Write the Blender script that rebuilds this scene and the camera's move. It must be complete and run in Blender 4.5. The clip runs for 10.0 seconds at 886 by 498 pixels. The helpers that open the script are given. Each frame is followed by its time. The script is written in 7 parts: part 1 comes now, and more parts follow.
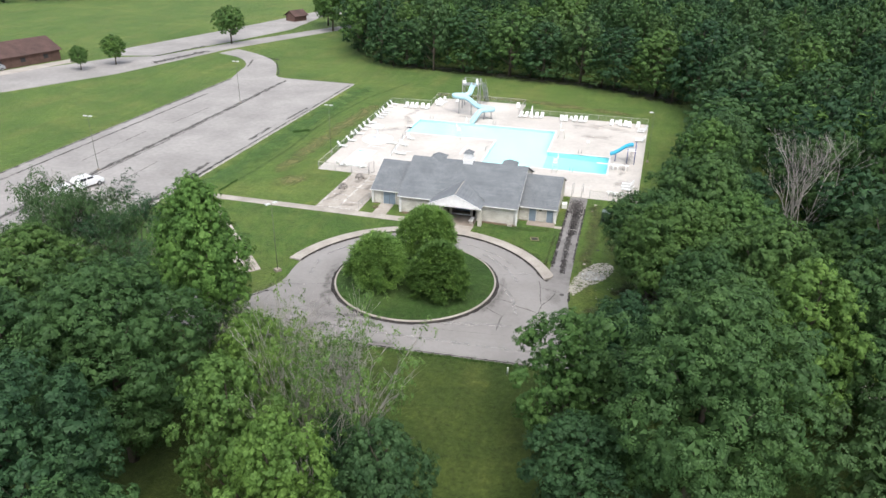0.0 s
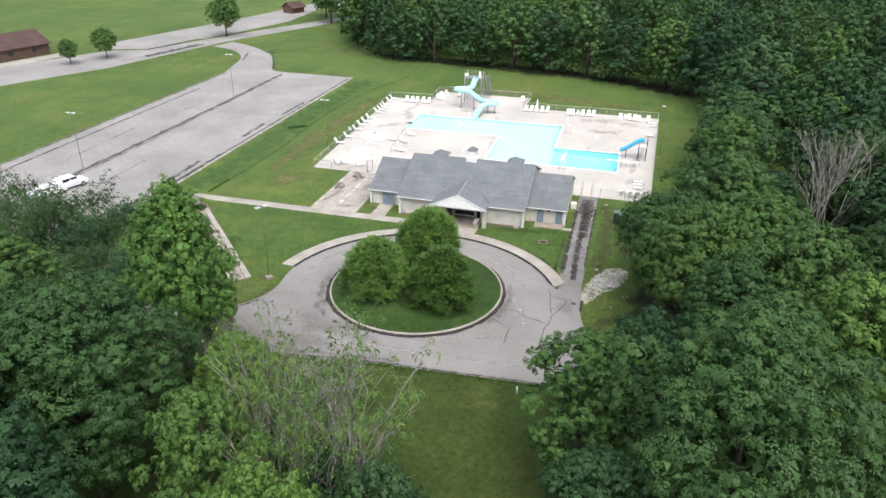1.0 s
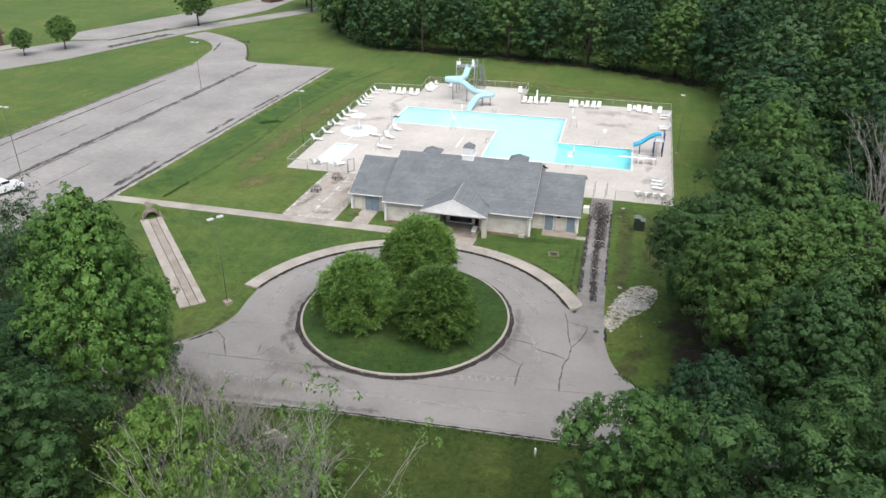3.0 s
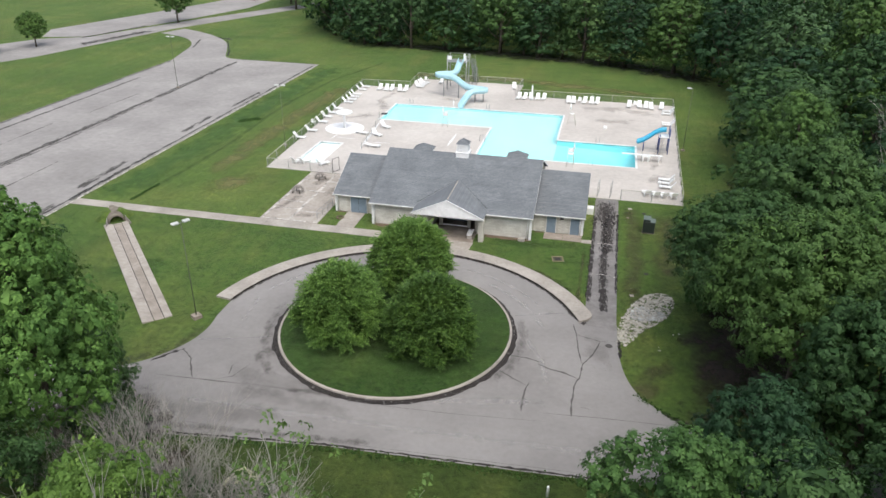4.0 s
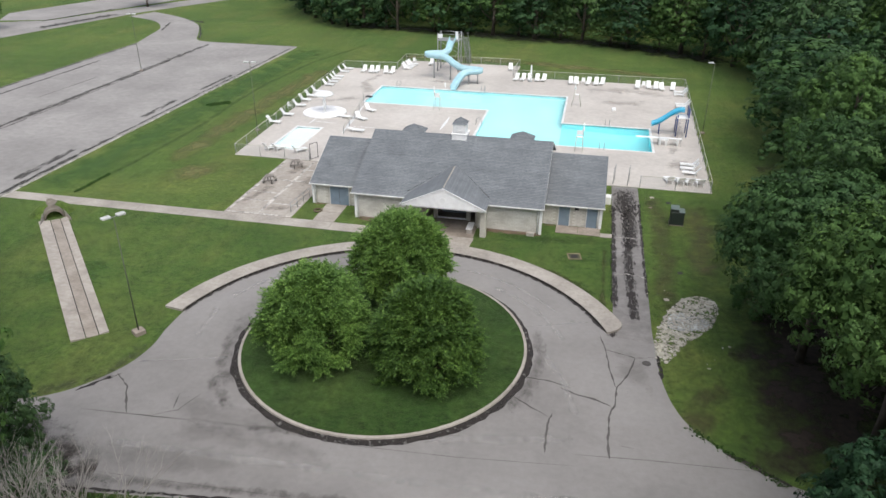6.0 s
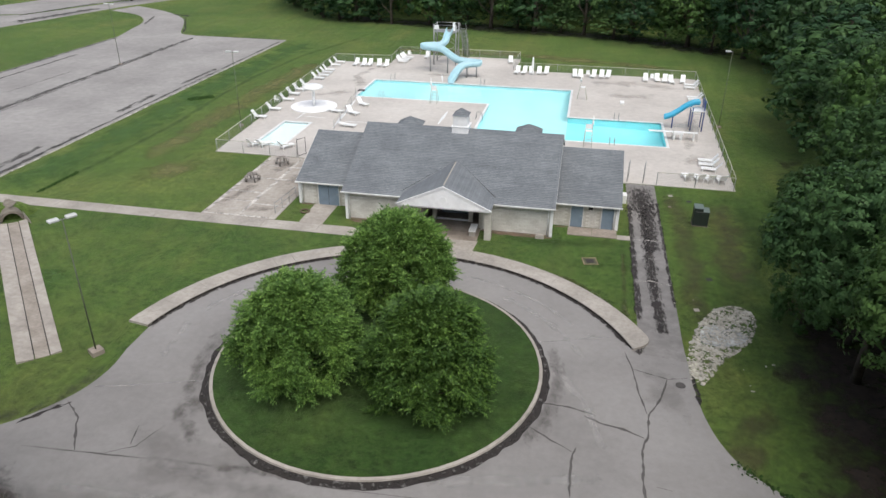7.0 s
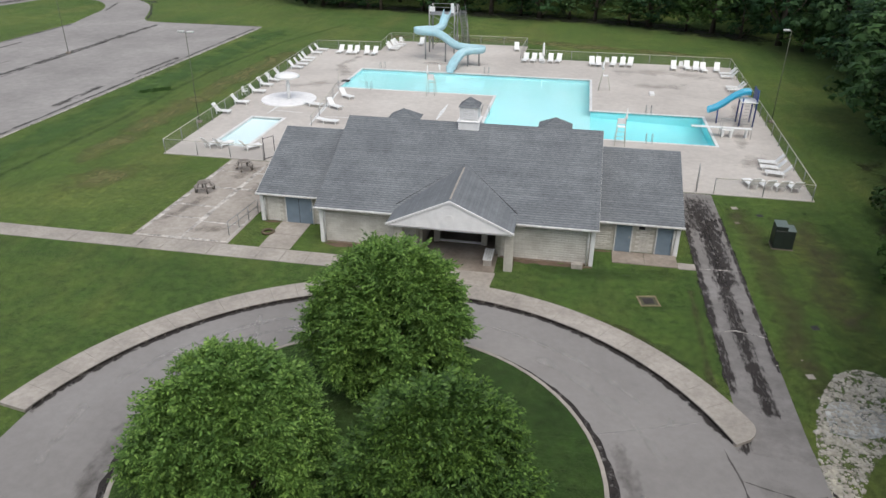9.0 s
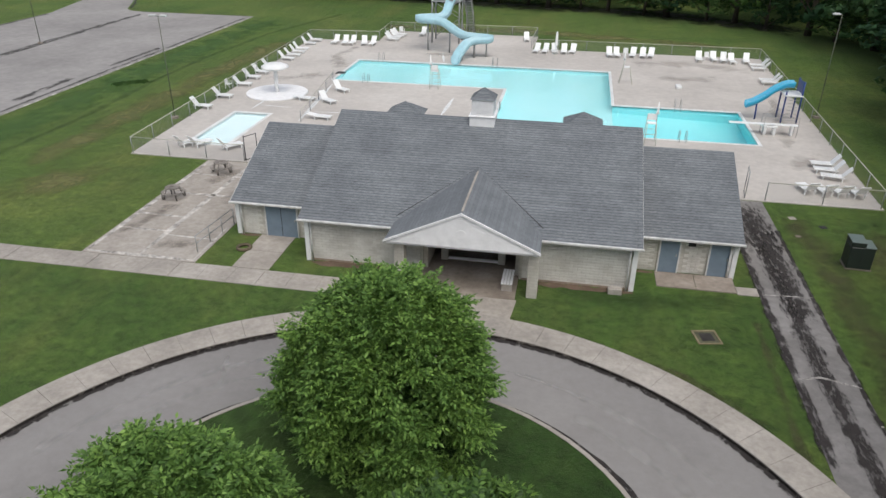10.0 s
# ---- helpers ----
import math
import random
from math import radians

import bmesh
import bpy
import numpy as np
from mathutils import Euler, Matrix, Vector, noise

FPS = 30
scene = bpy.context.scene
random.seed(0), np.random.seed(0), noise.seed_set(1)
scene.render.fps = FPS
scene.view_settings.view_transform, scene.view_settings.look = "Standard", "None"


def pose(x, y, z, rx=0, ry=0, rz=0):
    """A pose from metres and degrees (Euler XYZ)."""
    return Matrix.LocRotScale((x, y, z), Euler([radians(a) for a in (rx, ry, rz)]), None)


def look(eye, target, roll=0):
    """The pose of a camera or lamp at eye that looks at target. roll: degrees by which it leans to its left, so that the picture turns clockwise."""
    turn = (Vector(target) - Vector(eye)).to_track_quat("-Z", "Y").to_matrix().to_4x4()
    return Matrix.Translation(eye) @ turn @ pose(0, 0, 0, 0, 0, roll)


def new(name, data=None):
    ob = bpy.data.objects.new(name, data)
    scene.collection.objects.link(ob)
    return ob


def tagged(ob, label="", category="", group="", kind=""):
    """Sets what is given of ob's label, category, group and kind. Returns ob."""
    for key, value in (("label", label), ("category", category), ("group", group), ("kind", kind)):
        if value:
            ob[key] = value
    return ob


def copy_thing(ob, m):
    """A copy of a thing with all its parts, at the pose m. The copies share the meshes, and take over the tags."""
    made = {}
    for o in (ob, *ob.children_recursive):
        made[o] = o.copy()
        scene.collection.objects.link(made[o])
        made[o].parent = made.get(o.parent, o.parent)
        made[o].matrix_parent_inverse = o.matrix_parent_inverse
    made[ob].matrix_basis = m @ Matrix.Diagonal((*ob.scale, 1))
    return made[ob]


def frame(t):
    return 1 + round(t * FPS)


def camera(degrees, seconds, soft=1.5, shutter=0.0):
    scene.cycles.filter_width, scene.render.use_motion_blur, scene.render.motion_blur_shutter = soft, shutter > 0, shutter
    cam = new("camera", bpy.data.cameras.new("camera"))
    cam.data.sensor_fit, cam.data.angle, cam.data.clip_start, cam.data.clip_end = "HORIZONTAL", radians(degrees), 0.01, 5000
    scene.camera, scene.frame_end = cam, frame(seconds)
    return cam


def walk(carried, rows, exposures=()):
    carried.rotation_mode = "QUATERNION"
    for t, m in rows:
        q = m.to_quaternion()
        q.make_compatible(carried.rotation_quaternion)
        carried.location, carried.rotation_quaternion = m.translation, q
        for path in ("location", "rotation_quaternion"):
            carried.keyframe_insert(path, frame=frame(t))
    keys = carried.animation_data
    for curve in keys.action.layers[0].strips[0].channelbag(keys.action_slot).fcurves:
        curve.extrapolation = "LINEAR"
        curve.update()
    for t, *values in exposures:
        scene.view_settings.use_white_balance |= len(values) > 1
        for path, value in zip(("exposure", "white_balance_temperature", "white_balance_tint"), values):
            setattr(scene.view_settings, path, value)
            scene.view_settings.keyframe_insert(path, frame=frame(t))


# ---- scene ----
cam = camera(64.0, 10.0, 1.5)
PATH = [
    (0, (12.416, -8.641, 38.697), (11.964, -6.903, 37.817), 1.0),
    (0.5, (11.68, -6.142, 38.239), (11.228, -4.41, 37.347), 0.8),
    (1, (10.933, -3.474, 37.552), (10.479, -1.745, 36.654), 0.7),
    (1.5, (10.127, -0.592, 36.677), (9.672, 1.133, 35.772), 0.6),
    (2, (9.233, 2.356, 35.704), (8.777, 4.079, 34.797), 0.6),
    (2.5, (8.277, 5.35, 34.717), (7.837, 7.076, 33.807), 0.6),
    (4, (5.542, 13.936, 30.69), (5.149, 15.679, 29.791), 0.6),
    (4.5, (4.856, 16.313, 29.667), (4.477, 18.057, 28.764), 0.6),
    (5, (4.207, 18.426, 28.574), (3.835, 20.169, 27.667), 0.5),
    (5.5, (3.566, 20.534, 27.418), (3.199, 22.277, 26.508), 0.5),
    (7, (1.358, 27.901, 23.706), (1.015, 29.651, 22.8), 0.5),
    (7.5, (0.574, 30.784, 22.765), (0.229, 32.533, 21.859), 0.4),
    (8, (-0.257, 33.774, 21.739), (-0.598, 35.525, 20.834), 0.5),
    (8.5, (-1.051, 36.983, 20.619), (-1.381, 38.735, 19.712), 0.5),
    (9, (-1.895, 40.247, 19.533), (-2.215, 41.999, 18.623), 0.5),
    (9.5, (-2.758, 43.558, 18.386), (-3.076, 45.309, 17.474), 0.4),
    (10, (-3.606, 46.875, 17.338), (-3.925, 48.624, 16.421), 0.5),
]
EXPOSURES = [(0.0, 1.1), (2.5, 0.91), (5.0, 0.66), (7.5, 0.5), (10.0, 0.25)]
SKY_STRENGTH, SUN_STRENGTH = 0.105, 1.5
walk(cam, [(t, look(eye, target, roll)) for t, eye, target, roll in PATH], EXPOSURES)

# ---- light: overcast sky, soft sun ----
world = bpy.data.worlds.new("overcast_sky")
scene.world = world
world.use_nodes = True
wn, wl = world.node_tree.nodes, world.node_tree.links
sky = wn.new("ShaderNodeTexSky")
sky.sky_type, sky.sun_disc = "NISHITA", False
sky.sun_elevation, sky.sun_rotation = radians(62), radians(150)
sky.dust_density, sky.air_density = 3.0, 1.0
grey = wn.new("ShaderNodeHueSaturation")
grey.inputs["Saturation"].default_value = 0.6
wl.new(sky.outputs[0], grey.inputs["Color"])
wl.new(grey.outputs[0], wn["Background"].inputs["Color"])
wn["Background"].inputs["Strength"].default_value = SKY_STRENGTH
sun = new("sun", bpy.data.lights.new("sun", "SUN"))
sun.data.energy, sun.data.angle, sun.data.color = SUN_STRENGTH, radians(60), (1.0, 0.97, 0.92)
sun.matrix_world = look((38, 6, 140), (0, 70, 0))


# ---- materials ----
def nodes_of(name):
    m = bpy.data.materials.new(name)
    m.use_nodes = True
    return m, m.node_tree.nodes, m.node_tree.links, m.node_tree.nodes["Principled BSDF"]


def ramp(n, l, source, stops):
    r = n.new("ShaderNodeValToRGB")
    while len(r.color_ramp.elements) < len(stops):
        r.color_ramp.elements.new(0.5)
    for e, (p, c) in zip(r.color_ramp.elements, stops):
        e.position, e.color = p, (*c, 1)
    l.new(source, r.inputs[0])
    return r.outputs[0]


def noise_of(n, l, vec, scale, detail=4.0, rough=0.6, stretch=None):
    if stretch:
        mp = n.new("ShaderNodeMapping")
        mp.inputs["Scale"].default_value = stretch
        l.new(vec, mp.inputs[0])
        vec = mp.outputs[0]
    t = n.new("ShaderNodeTexNoise")
    t.inputs["Scale"].default_value, t.inputs["Detail"].default_value, t.inputs["Roughness"].default_value = scale, detail, rough
    l.new(vec, t.inputs["Vector"])
    return t.outputs["Fac"]


def mix(n, l, a, b, fac, mode="MIX"):
    m = n.new("ShaderNodeMix")
    m.data_type, m.blend_type = "RGBA", mode
    for sock, v in ((m.inputs[0], fac), (m.inputs[6], a), (m.inputs[7], b)):
        if isinstance(v, (int, float)):
            sock.default_value = v
        elif isinstance(v, tuple):
            sock.default_value = (*v, 1)
        else:
            l.new(v, sock)
    return m.outputs[2]


def bump(n, l, height, strength, distance, bsdf):
    b = n.new("ShaderNodeBump")
    b.inputs["Strength"].default_value, b.inputs["Distance"].default_value = strength, distance
    l.new(height, b.inputs["Height"])
    l.new(b.outputs[0], bsdf.inputs["Normal"])


def position(n):
    return n.new("ShaderNodeNewGeometry").outputs["Position"]


def scaled(c, k):
    return tuple(v * k for v in c)


def worn(name, base, dark, light=None, big=0.15, fine=3.0, rough=0.85, bumps=0.3, metal=0.0, spots=0.55, grain=0.7):
    """A weathered surface: broad stains, fine grain and a light relief."""
    m, n, l, b = nodes_of(name)
    p = position(n)
    light = light or scaled(base, 1.25)
    a = ramp(n, l, noise_of(n, l, p, big, 5), [(0.3, dark), (spots, base), (0.75, light)])
    g = ramp(n, l, noise_of(n, l, p, fine, 6, 0.7), [(0.36, (0.8, 0.8, 0.8)), (0.64, (1.14, 1.14, 1.14))])
    l.new(mix(n, l, a, g, grain, "MULTIPLY"), b.inputs["Base Color"])
    b.inputs["Roughness"].default_value, b.inputs["Metallic"].default_value = rough, metal
    if bumps:
        bump(n, l, noise_of(n, l, p, fine * 4, 4), bumps, 0.02, b)
    return m


def grass_material(name, low, mid, high, dryness):
    m, n, l, b = nodes_of(name)
    p = position(n)
    a = ramp(n, l, noise_of(n, l, p, 0.045, 4), [(0.3, low), (0.5, mid), (0.7, high)])
    dry = ramp(n, l, noise_of(n, l, p, 0.11, 6, 0.65, (1.5, 0.6, 1.0)), [(0.48, (0, 0, 0)), (0.7, (dryness, dryness, dryness))])
    a = mix(n, l, a, (0.145, 0.15, 0.052), dry)
    patch = ramp(n, l, noise_of(n, l, p, 0.42, 6, 0.7), [(0.6, (0, 0, 0)), (0.8, (0.5 * dryness, 0.5 * dryness, 0.5 * dryness))])
    a = mix(n, l, a, (0.15, 0.112, 0.052), patch)
    tuft = ramp(n, l, noise_of(n, l, p, 2.2, 9, 0.9), [(0.38, (0.3, 0.34, 0.3)), (0.62, (1.55, 1.55, 1.45))])
    stripe = ramp(n, l, noise_of(n, l, p, 0.6, 3, 0.6, (1.0, 0.12, 1.0)), [(0.35, (0.82, 0.84, 0.82)), (0.65, (1.15, 1.13, 1.1))])
    c = mix(n, l, mix(n, l, a, tuft, 0.85, "MULTIPLY"), stripe, 0.7, "MULTIPLY")
    mottle = ramp(n, l, noise_of(n, l, p, 0.75, 5, 0.75), [(0.36, (0.72, 0.76, 0.72)), (0.5, (1.0, 1.0, 1.0)), (0.66, (1.3, 1.22, 1.12))])
    swath = ramp(n, l, noise_of(n, l, p, 0.16, 4, 0.65, (0.5, 1.6, 1.0)), [(0.36, (0.8, 0.86, 0.8)), (0.66, (1.24, 1.14, 1.05))])
    c = mix(n, l, mix(n, l, c, mottle, 0.8, "MULTIPLY"), swath, 0.8, "MULTIPLY")
    l.new(c, b.inputs["Base Color"])
    b.inputs["Roughness"].default_value = 0.9
    b.inputs["Specular IOR Level"].default_value = 0.15
    b.inputs["Sheen Weight"].default_value, b.inputs["Sheen Roughness"].default_value = 0.2, 0.4
    b.inputs["Sheen Tint"].default_value = (0.75, 0.9, 0.45, 1)
    bump(n, l, noise_of(n, l, p, 9.0, 6, 0.8), 0.7, 0.12, b)
    return m


def leaf_material(name, dark, mid, light, vary=0.75, spread=0.36, gloss=0.12):
    m, n, l, b = nodes_of(name)
    g = n.new("ShaderNodeNewGeometry")
    o = n.new("ShaderNodeObjectInfo")
    c = ramp(n, l, g.outputs["Random Per Island"], [(0.0, [spread * a + (1 - spread) * e for a, e in zip(dark, mid)]), (0.5, mid), (1.0, [(1 - spread) * a + spread * e for a, e in zip(mid, light)])])
    tone = ramp(n, l, o.outputs["Random"], [(0.0, (0.66, 0.74, 0.86)), (0.5, (0.98, 0.97, 1.04)), (1.0, (1.36, 1.25, 0.98))])
    c = mix(n, l, c, tone, vary, "MULTIPLY")
    clump = ramp(n, l, noise_of(n, l, g.outputs["Position"], 0.5, 3), [(0.3, (0.74, 0.8, 0.78)), (0.7, (1.24, 1.2, 1.0))])
    c = mix(n, l, c, clump, 0.9, "MULTIPLY")
    stand = ramp(n, l, noise_of(n, l, g.outputs["Position"], 0.1, 2), [(0.35, (0.86, 0.89, 0.9)), (0.65, (1.14, 1.12, 1.06))])
    c = mix(n, l, c, stand, 0.8 * vary, "MULTIPLY")
    l.new(c, b.inputs["Base Color"])
    b.inputs["Roughness"].default_value = 0.5
    b.inputs["Specular IOR Level"].default_value = gloss
    t = n.new("ShaderNodeBsdfTranslucent")
    l.new(mix(n, l, c, (1.1, 1.3, 0.5), 0.5, "MULTIPLY"), t.inputs["Color"])
    s = n.new("ShaderNodeMixShader")
    s.inputs[0].default_value = 0.09
    l.new(b.outputs[0], s.inputs[1]), l.new(t.outputs[0], s.inputs[2])
    l.new(s.outputs[0], n["Material Output"].inputs["Surface"])
    return m


def shingle_material(name, turned, line=(0.082, 0.087, 0.098), tab=0.75):
    m, n, l, b = nodes_of(name)
    p = position(n)
    sx, cx = n.new("ShaderNodeSeparateXYZ"), n.new("ShaderNodeCombineXYZ")
    l.new(p, sx.inputs[0])
    l.new(sx.outputs[1 if turned else 0], cx.inputs[0]), l.new(sx.outputs[0 if turned else 1], cx.inputs[1])
    br = n.new("ShaderNodeTexBrick")
    br.inputs["Scale"].default_value = 1.0
    br.inputs["Brick Width"].default_value, br.inputs["Row Height"].default_value = 41.0, 0.17
    br.inputs["Mortar Size"].default_value, br.inputs["Mortar Smooth"].default_value = 0.022, 0.6
    br.inputs["Color1"].default_value, br.inputs["Color2"].default_value = (0.15, 0.164, 0.177, 1), (0.18, 0.196, 0.21, 1)
    br.inputs["Mortar"].default_value = (*line, 1)
    l.new(cx.outputs[0], br.inputs["Vector"])
    stain = ramp(n, l, noise_of(n, l, p, 0.5, 6, 0.7), [(0.35, (0.8, 0.8, 0.82)), (0.65, (1.2, 1.2, 1.18))])
    c = mix(n, l, br.outputs["Color"], stain, 0.8, "MULTIPLY")
    tabs = ramp(n, l, noise_of(n, l, p, 4.5, 6, 0.8, (1.0, 2.6, 1.0) if not turned else (2.6, 1.0, 1.0)), [(0.34, (0.6, 0.6, 0.61)), (0.66, (1.42, 1.42, 1.4))])
    l.new(mix(n, l, c, tabs, tab, "MULTIPLY"), b.inputs["Base Color"])
    b.inputs["Roughness"].default_value = 0.85
    bump(n, l, br.outputs["Fac"], -0.5, 0.015, b)
    return m


def stone_material():
    m, n, l, b = nodes_of("split_face_stone")
    p = position(n)
    br = n.new("ShaderNodeTexBrick")
    br.inputs["Scale"].default_value = 1.0
    br.inputs["Brick Width"].default_value, br.inputs["Row Height"].default_value = 0.42, 0.16
    br.inputs["Mortar Size"].default_value = 0.012
    br.inputs["Color1"].default_value, br.inputs["Color2"].default_value = (0.54, 0.52, 0.47, 1), (0.61, 0.59, 0.54, 1)
    br.inputs["Mortar"].default_value = (0.5, 0.48, 0.44, 1)
    sx = n.new("ShaderNodeSeparateXYZ")
    cx = n.new("ShaderNodeCombineXYZ")
    add = n.new("ShaderNodeMath")
    l.new(p, sx.inputs[0]), l.new(sx.outputs[0], add.inputs[0]), l.new(sx.outputs[1], add.inputs[1])
    l.new(add.outputs[0], cx.inputs[0]), l.new(sx.outputs[2], cx.inputs[1]), l.new(cx.outputs[0], br.inputs["Vector"])
    stain = ramp(n, l, noise_of(n, l, p, 0.8, 6), [(0.3, (0.75, 0.73, 0.7)), (0.7, (1.15, 1.14, 1.12))])
    l.new(mix(n, l, br.outputs["Color"], stain, 0.8, "MULTIPLY"), b.inputs["Base Color"])
    b.inputs["Roughness"].default_value = 0.9
    bump(n, l, br.outputs["Fac"], -0.7, 0.02, b)
    return m


def block_material():
    m, n, l, b = nodes_of("stone_block")
    p = position(n)
    o = n.new("ShaderNodeObjectInfo")
    c = ramp(n, l, o.outputs["Random"], [(0.0, (0.65, 0.63, 0.59)), (0.5, (0.69, 0.672, 0.635)), (1.0, (0.73, 0.715, 0.68))])
    stain = ramp(n, l, noise_of(n, l, p, 0.8, 6), [(0.35, (0.78, 0.76, 0.73)), (0.65, (1.1, 1.1, 1.08))])
    l.new(mix(n, l, c, stain, 0.8, "MULTIPLY"), b.inputs["Base Color"])
    b.inputs["Roughness"].default_value = 0.9
    bump(n, l, noise_of(n, l, p, 9, 5, 0.7), 0.6, 0.03, b)
    return m


def water_material():
    m, n, l, b = nodes_of("pool_water")
    b.inputs["Base Color"].default_value = (0.86, 0.98, 0.99, 1)
    b.inputs["Roughness"].default_value, b.inputs["IOR"].default_value = 0.03, 1.33
    b.inputs["Transmission Weight"].default_value = 1.0
    p = position(n)
    bump(n, l, noise_of(n, l, p, 1.6, 3, 0.6, (0.7, 1.6, 1.0)), 0.45, 0.03, b)
    return m


def plain(name, c, rough=0.5, metal=0.0, vary=0.12):
    m, n, l, b = nodes_of(name)
    f = ramp(n, l, noise_of(n, l, position(n), 1.7, 4), [(0.3, scaled(c, 1 - vary)), (0.7, scaled(c, 1 + vary))])
    l.new(f, b.inputs["Base Color"])
    b.inputs["Roughness"].default_value, b.inputs["Metallic"].default_value = rough, metal
    return m


def blotch_material(name, c, scale, stretch, cut, soft=0.12, most=1.0, feather=False):
    """A stain with gaps in it, through which the surface below shows; feather: it thins out towards its sides."""
    m, n, l, b = nodes_of(name)
    p = position(n)
    l.new(ramp(n, l, noise_of(n, l, p, 2.5, 5), [(0.3, scaled(c, 0.6)), (0.7, scaled(c, 1.5))]), b.inputs["Base Color"])
    b.inputs["Roughness"].default_value = 0.8
    v = noise_of(n, l, p, scale, 7, 0.68, stretch)
    if feather:
        a, k = n.new("ShaderNodeAttribute"), n.new("ShaderNodeMath")
        a.attribute_name = "fade"
        k.operation = "MULTIPLY_ADD"
        k.inputs[1].default_value = 0.55
        l.new(a.outputs["Fac"], k.inputs[0])
        low = n.new("ShaderNodeMath")
        low.operation = "SUBTRACT"
        low.inputs[1].default_value = 0.5
        wide = n.new("ShaderNodeMath")
        wide.operation = "MULTIPLY"
        wide.inputs[1].default_value = 2.0
        l.new(v, low.inputs[0]), l.new(low.outputs[0], wide.inputs[0]), l.new(wide.outputs[0], k.inputs[2])
        v = k.outputs[0]
    f = ramp(n, l, v, [(max(0.02, cut - soft), (0, 0, 0)), (cut + soft, (most, most, most))])
    t, s = n.new("ShaderNodeBsdfTransparent"), n.new("ShaderNodeMixShader")
    l.new(f, s.inputs[0]), l.new(t.outputs[0], s.inputs[1]), l.new(b.outputs[0], s.inputs[2])
    l.new(s.outputs[0], n["Material Output"].inputs["Surface"])
    return m


def wire_mesh_material():
    m, n, l, b = nodes_of("chain_link")
    b.inputs["Base Color"].default_value = (0.42, 0.43, 0.42, 1)
    b.inputs["Roughness"].default_value = 0.5
    t = n.new("ShaderNodeBsdfTransparent")
    s = n.new("ShaderNodeMixShader")
    s.inputs[0].default_value = 0.1
    l.new(t.outputs[0], s.inputs[1]), l.new(b.outputs[0], s.inputs[2])
    l.new(s.outputs[0], n["Material Output"].inputs["Surface"])
    return m


GRASS = grass_material("mown_grass", (0.05, 0.099, 0.023), (0.071, 0.124, 0.029), (0.108, 0.149, 0.04), 0.55)
FRONT_GRASS = grass_material("front_lawn_grass", (0.037, 0.083, 0.019), (0.054, 0.106, 0.024), (0.082, 0.128, 0.032), 0.45)
ROUGH_GRASS = grass_material("rough_grass", (0.03, 0.055, 0.014), (0.041, 0.067, 0.016), (0.053, 0.077, 0.019), 0.25)
# Lush deep green, darkened further with the shade of the island's trees.
ISLE_GRASS = grass_material("lush_shaded_turf", (0.022, 0.055, 0.013), (0.028, 0.066, 0.016), (0.038, 0.077, 0.019), 0.12)
ASPHALT = worn("asphalt_grey", (0.262, 0.25, 0.242), (0.2, 0.19, 0.183), (0.3, 0.288, 0.279), 0.1, 2.5, 0.9, grain=0.3)
LOT = worn("asphalt_old", (0.305, 0.291, 0.28), (0.235, 0.224, 0.215), (0.365, 0.348, 0.335), 0.1, 1.2, 0.9, grain=0.55)
DRIVE = worn("asphalt_drive", (0.24, 0.228, 0.22), (0.17, 0.16, 0.153), (0.28, 0.268, 0.258), 0.35, 2.0, 0.9)
PATIO = worn("stained_concrete", (0.39, 0.355, 0.315), (0.3, 0.27, 0.235), (0.46, 0.425, 0.385), 0.45, 3, 0.9)
PATIO_PALE = blotch_material("pale_concrete", (0.58, 0.55, 0.51), 0.9, None, 0.43, 0.12, 0.9)
TAR = worn("damp_silt", (0.035, 0.031, 0.027), (0.02, 0.018, 0.016), (0.06, 0.054, 0.047), 0.9, 5, 0.8)
SILT = blotch_material("dark_silt", (0.03, 0.025, 0.023), 3.4, (1.5, 0.4, 1.0), 0.36, 0.2, 0.92, True)
ROAD_SILT = blotch_material("kerb_silt", (0.022, 0.018, 0.016), 3.0, None, 0.4, 0.1)
ROAD_STAIN = blotch_material("road_grime", (0.07, 0.06, 0.053), 1.6, (1.0, 0.6, 1.0), 0.5, 0.28, 0.45, True)
GUTTER_SILT = blotch_material("gutter_silt", (0.026, 0.022, 0.02), 2.2, None, 0.34, 0.14, 1.0, True)
FAINT_SILT = blotch_material("faint_silt", (0.09, 0.08, 0.072), 0.7, None, 0.42, 0.28, 0.2, True)
PALE_SILT = blotch_material("pale_road_dust", (0.42, 0.405, 0.39), 0.8, (1.0, 0.6, 1.0), 0.42, 0.2, 0.4, True)
LOT_SILT = blotch_material("lot_silt", (0.06, 0.056, 0.05), 1.4, (1.6, 0.3, 1.0), 0.4, 0.2, 0.88, True)
DECK_SILT = blotch_material("deck_wear", (0.4, 0.36, 0.32), 0.5, None, 0.36, 0.25, 0.35, True)
CONCRETE = worn("old_concrete", (0.395, 0.362, 0.322), (0.295, 0.27, 0.24), (0.475, 0.44, 0.4), 0.35, 4, 0.9)
DECK = worn("deck_concrete", (0.545, 0.51, 0.472), (0.435, 0.405, 0.375), (0.615, 0.585, 0.545), 0.09, 1.6, 0.85, grain=0.4)
COPING = worn("white_coping", (0.74, 0.75, 0.74), (0.62, 0.64, 0.64), (0.8, 0.8, 0.8), 0.6, 3, 0.6)
BASIN = worn("basin_paint", (0.5, 0.83, 0.86), (0.46, 0.8, 0.84), (0.54, 0.85, 0.87), 0.3, 1, 0.6, 0.0, grain=0.12)
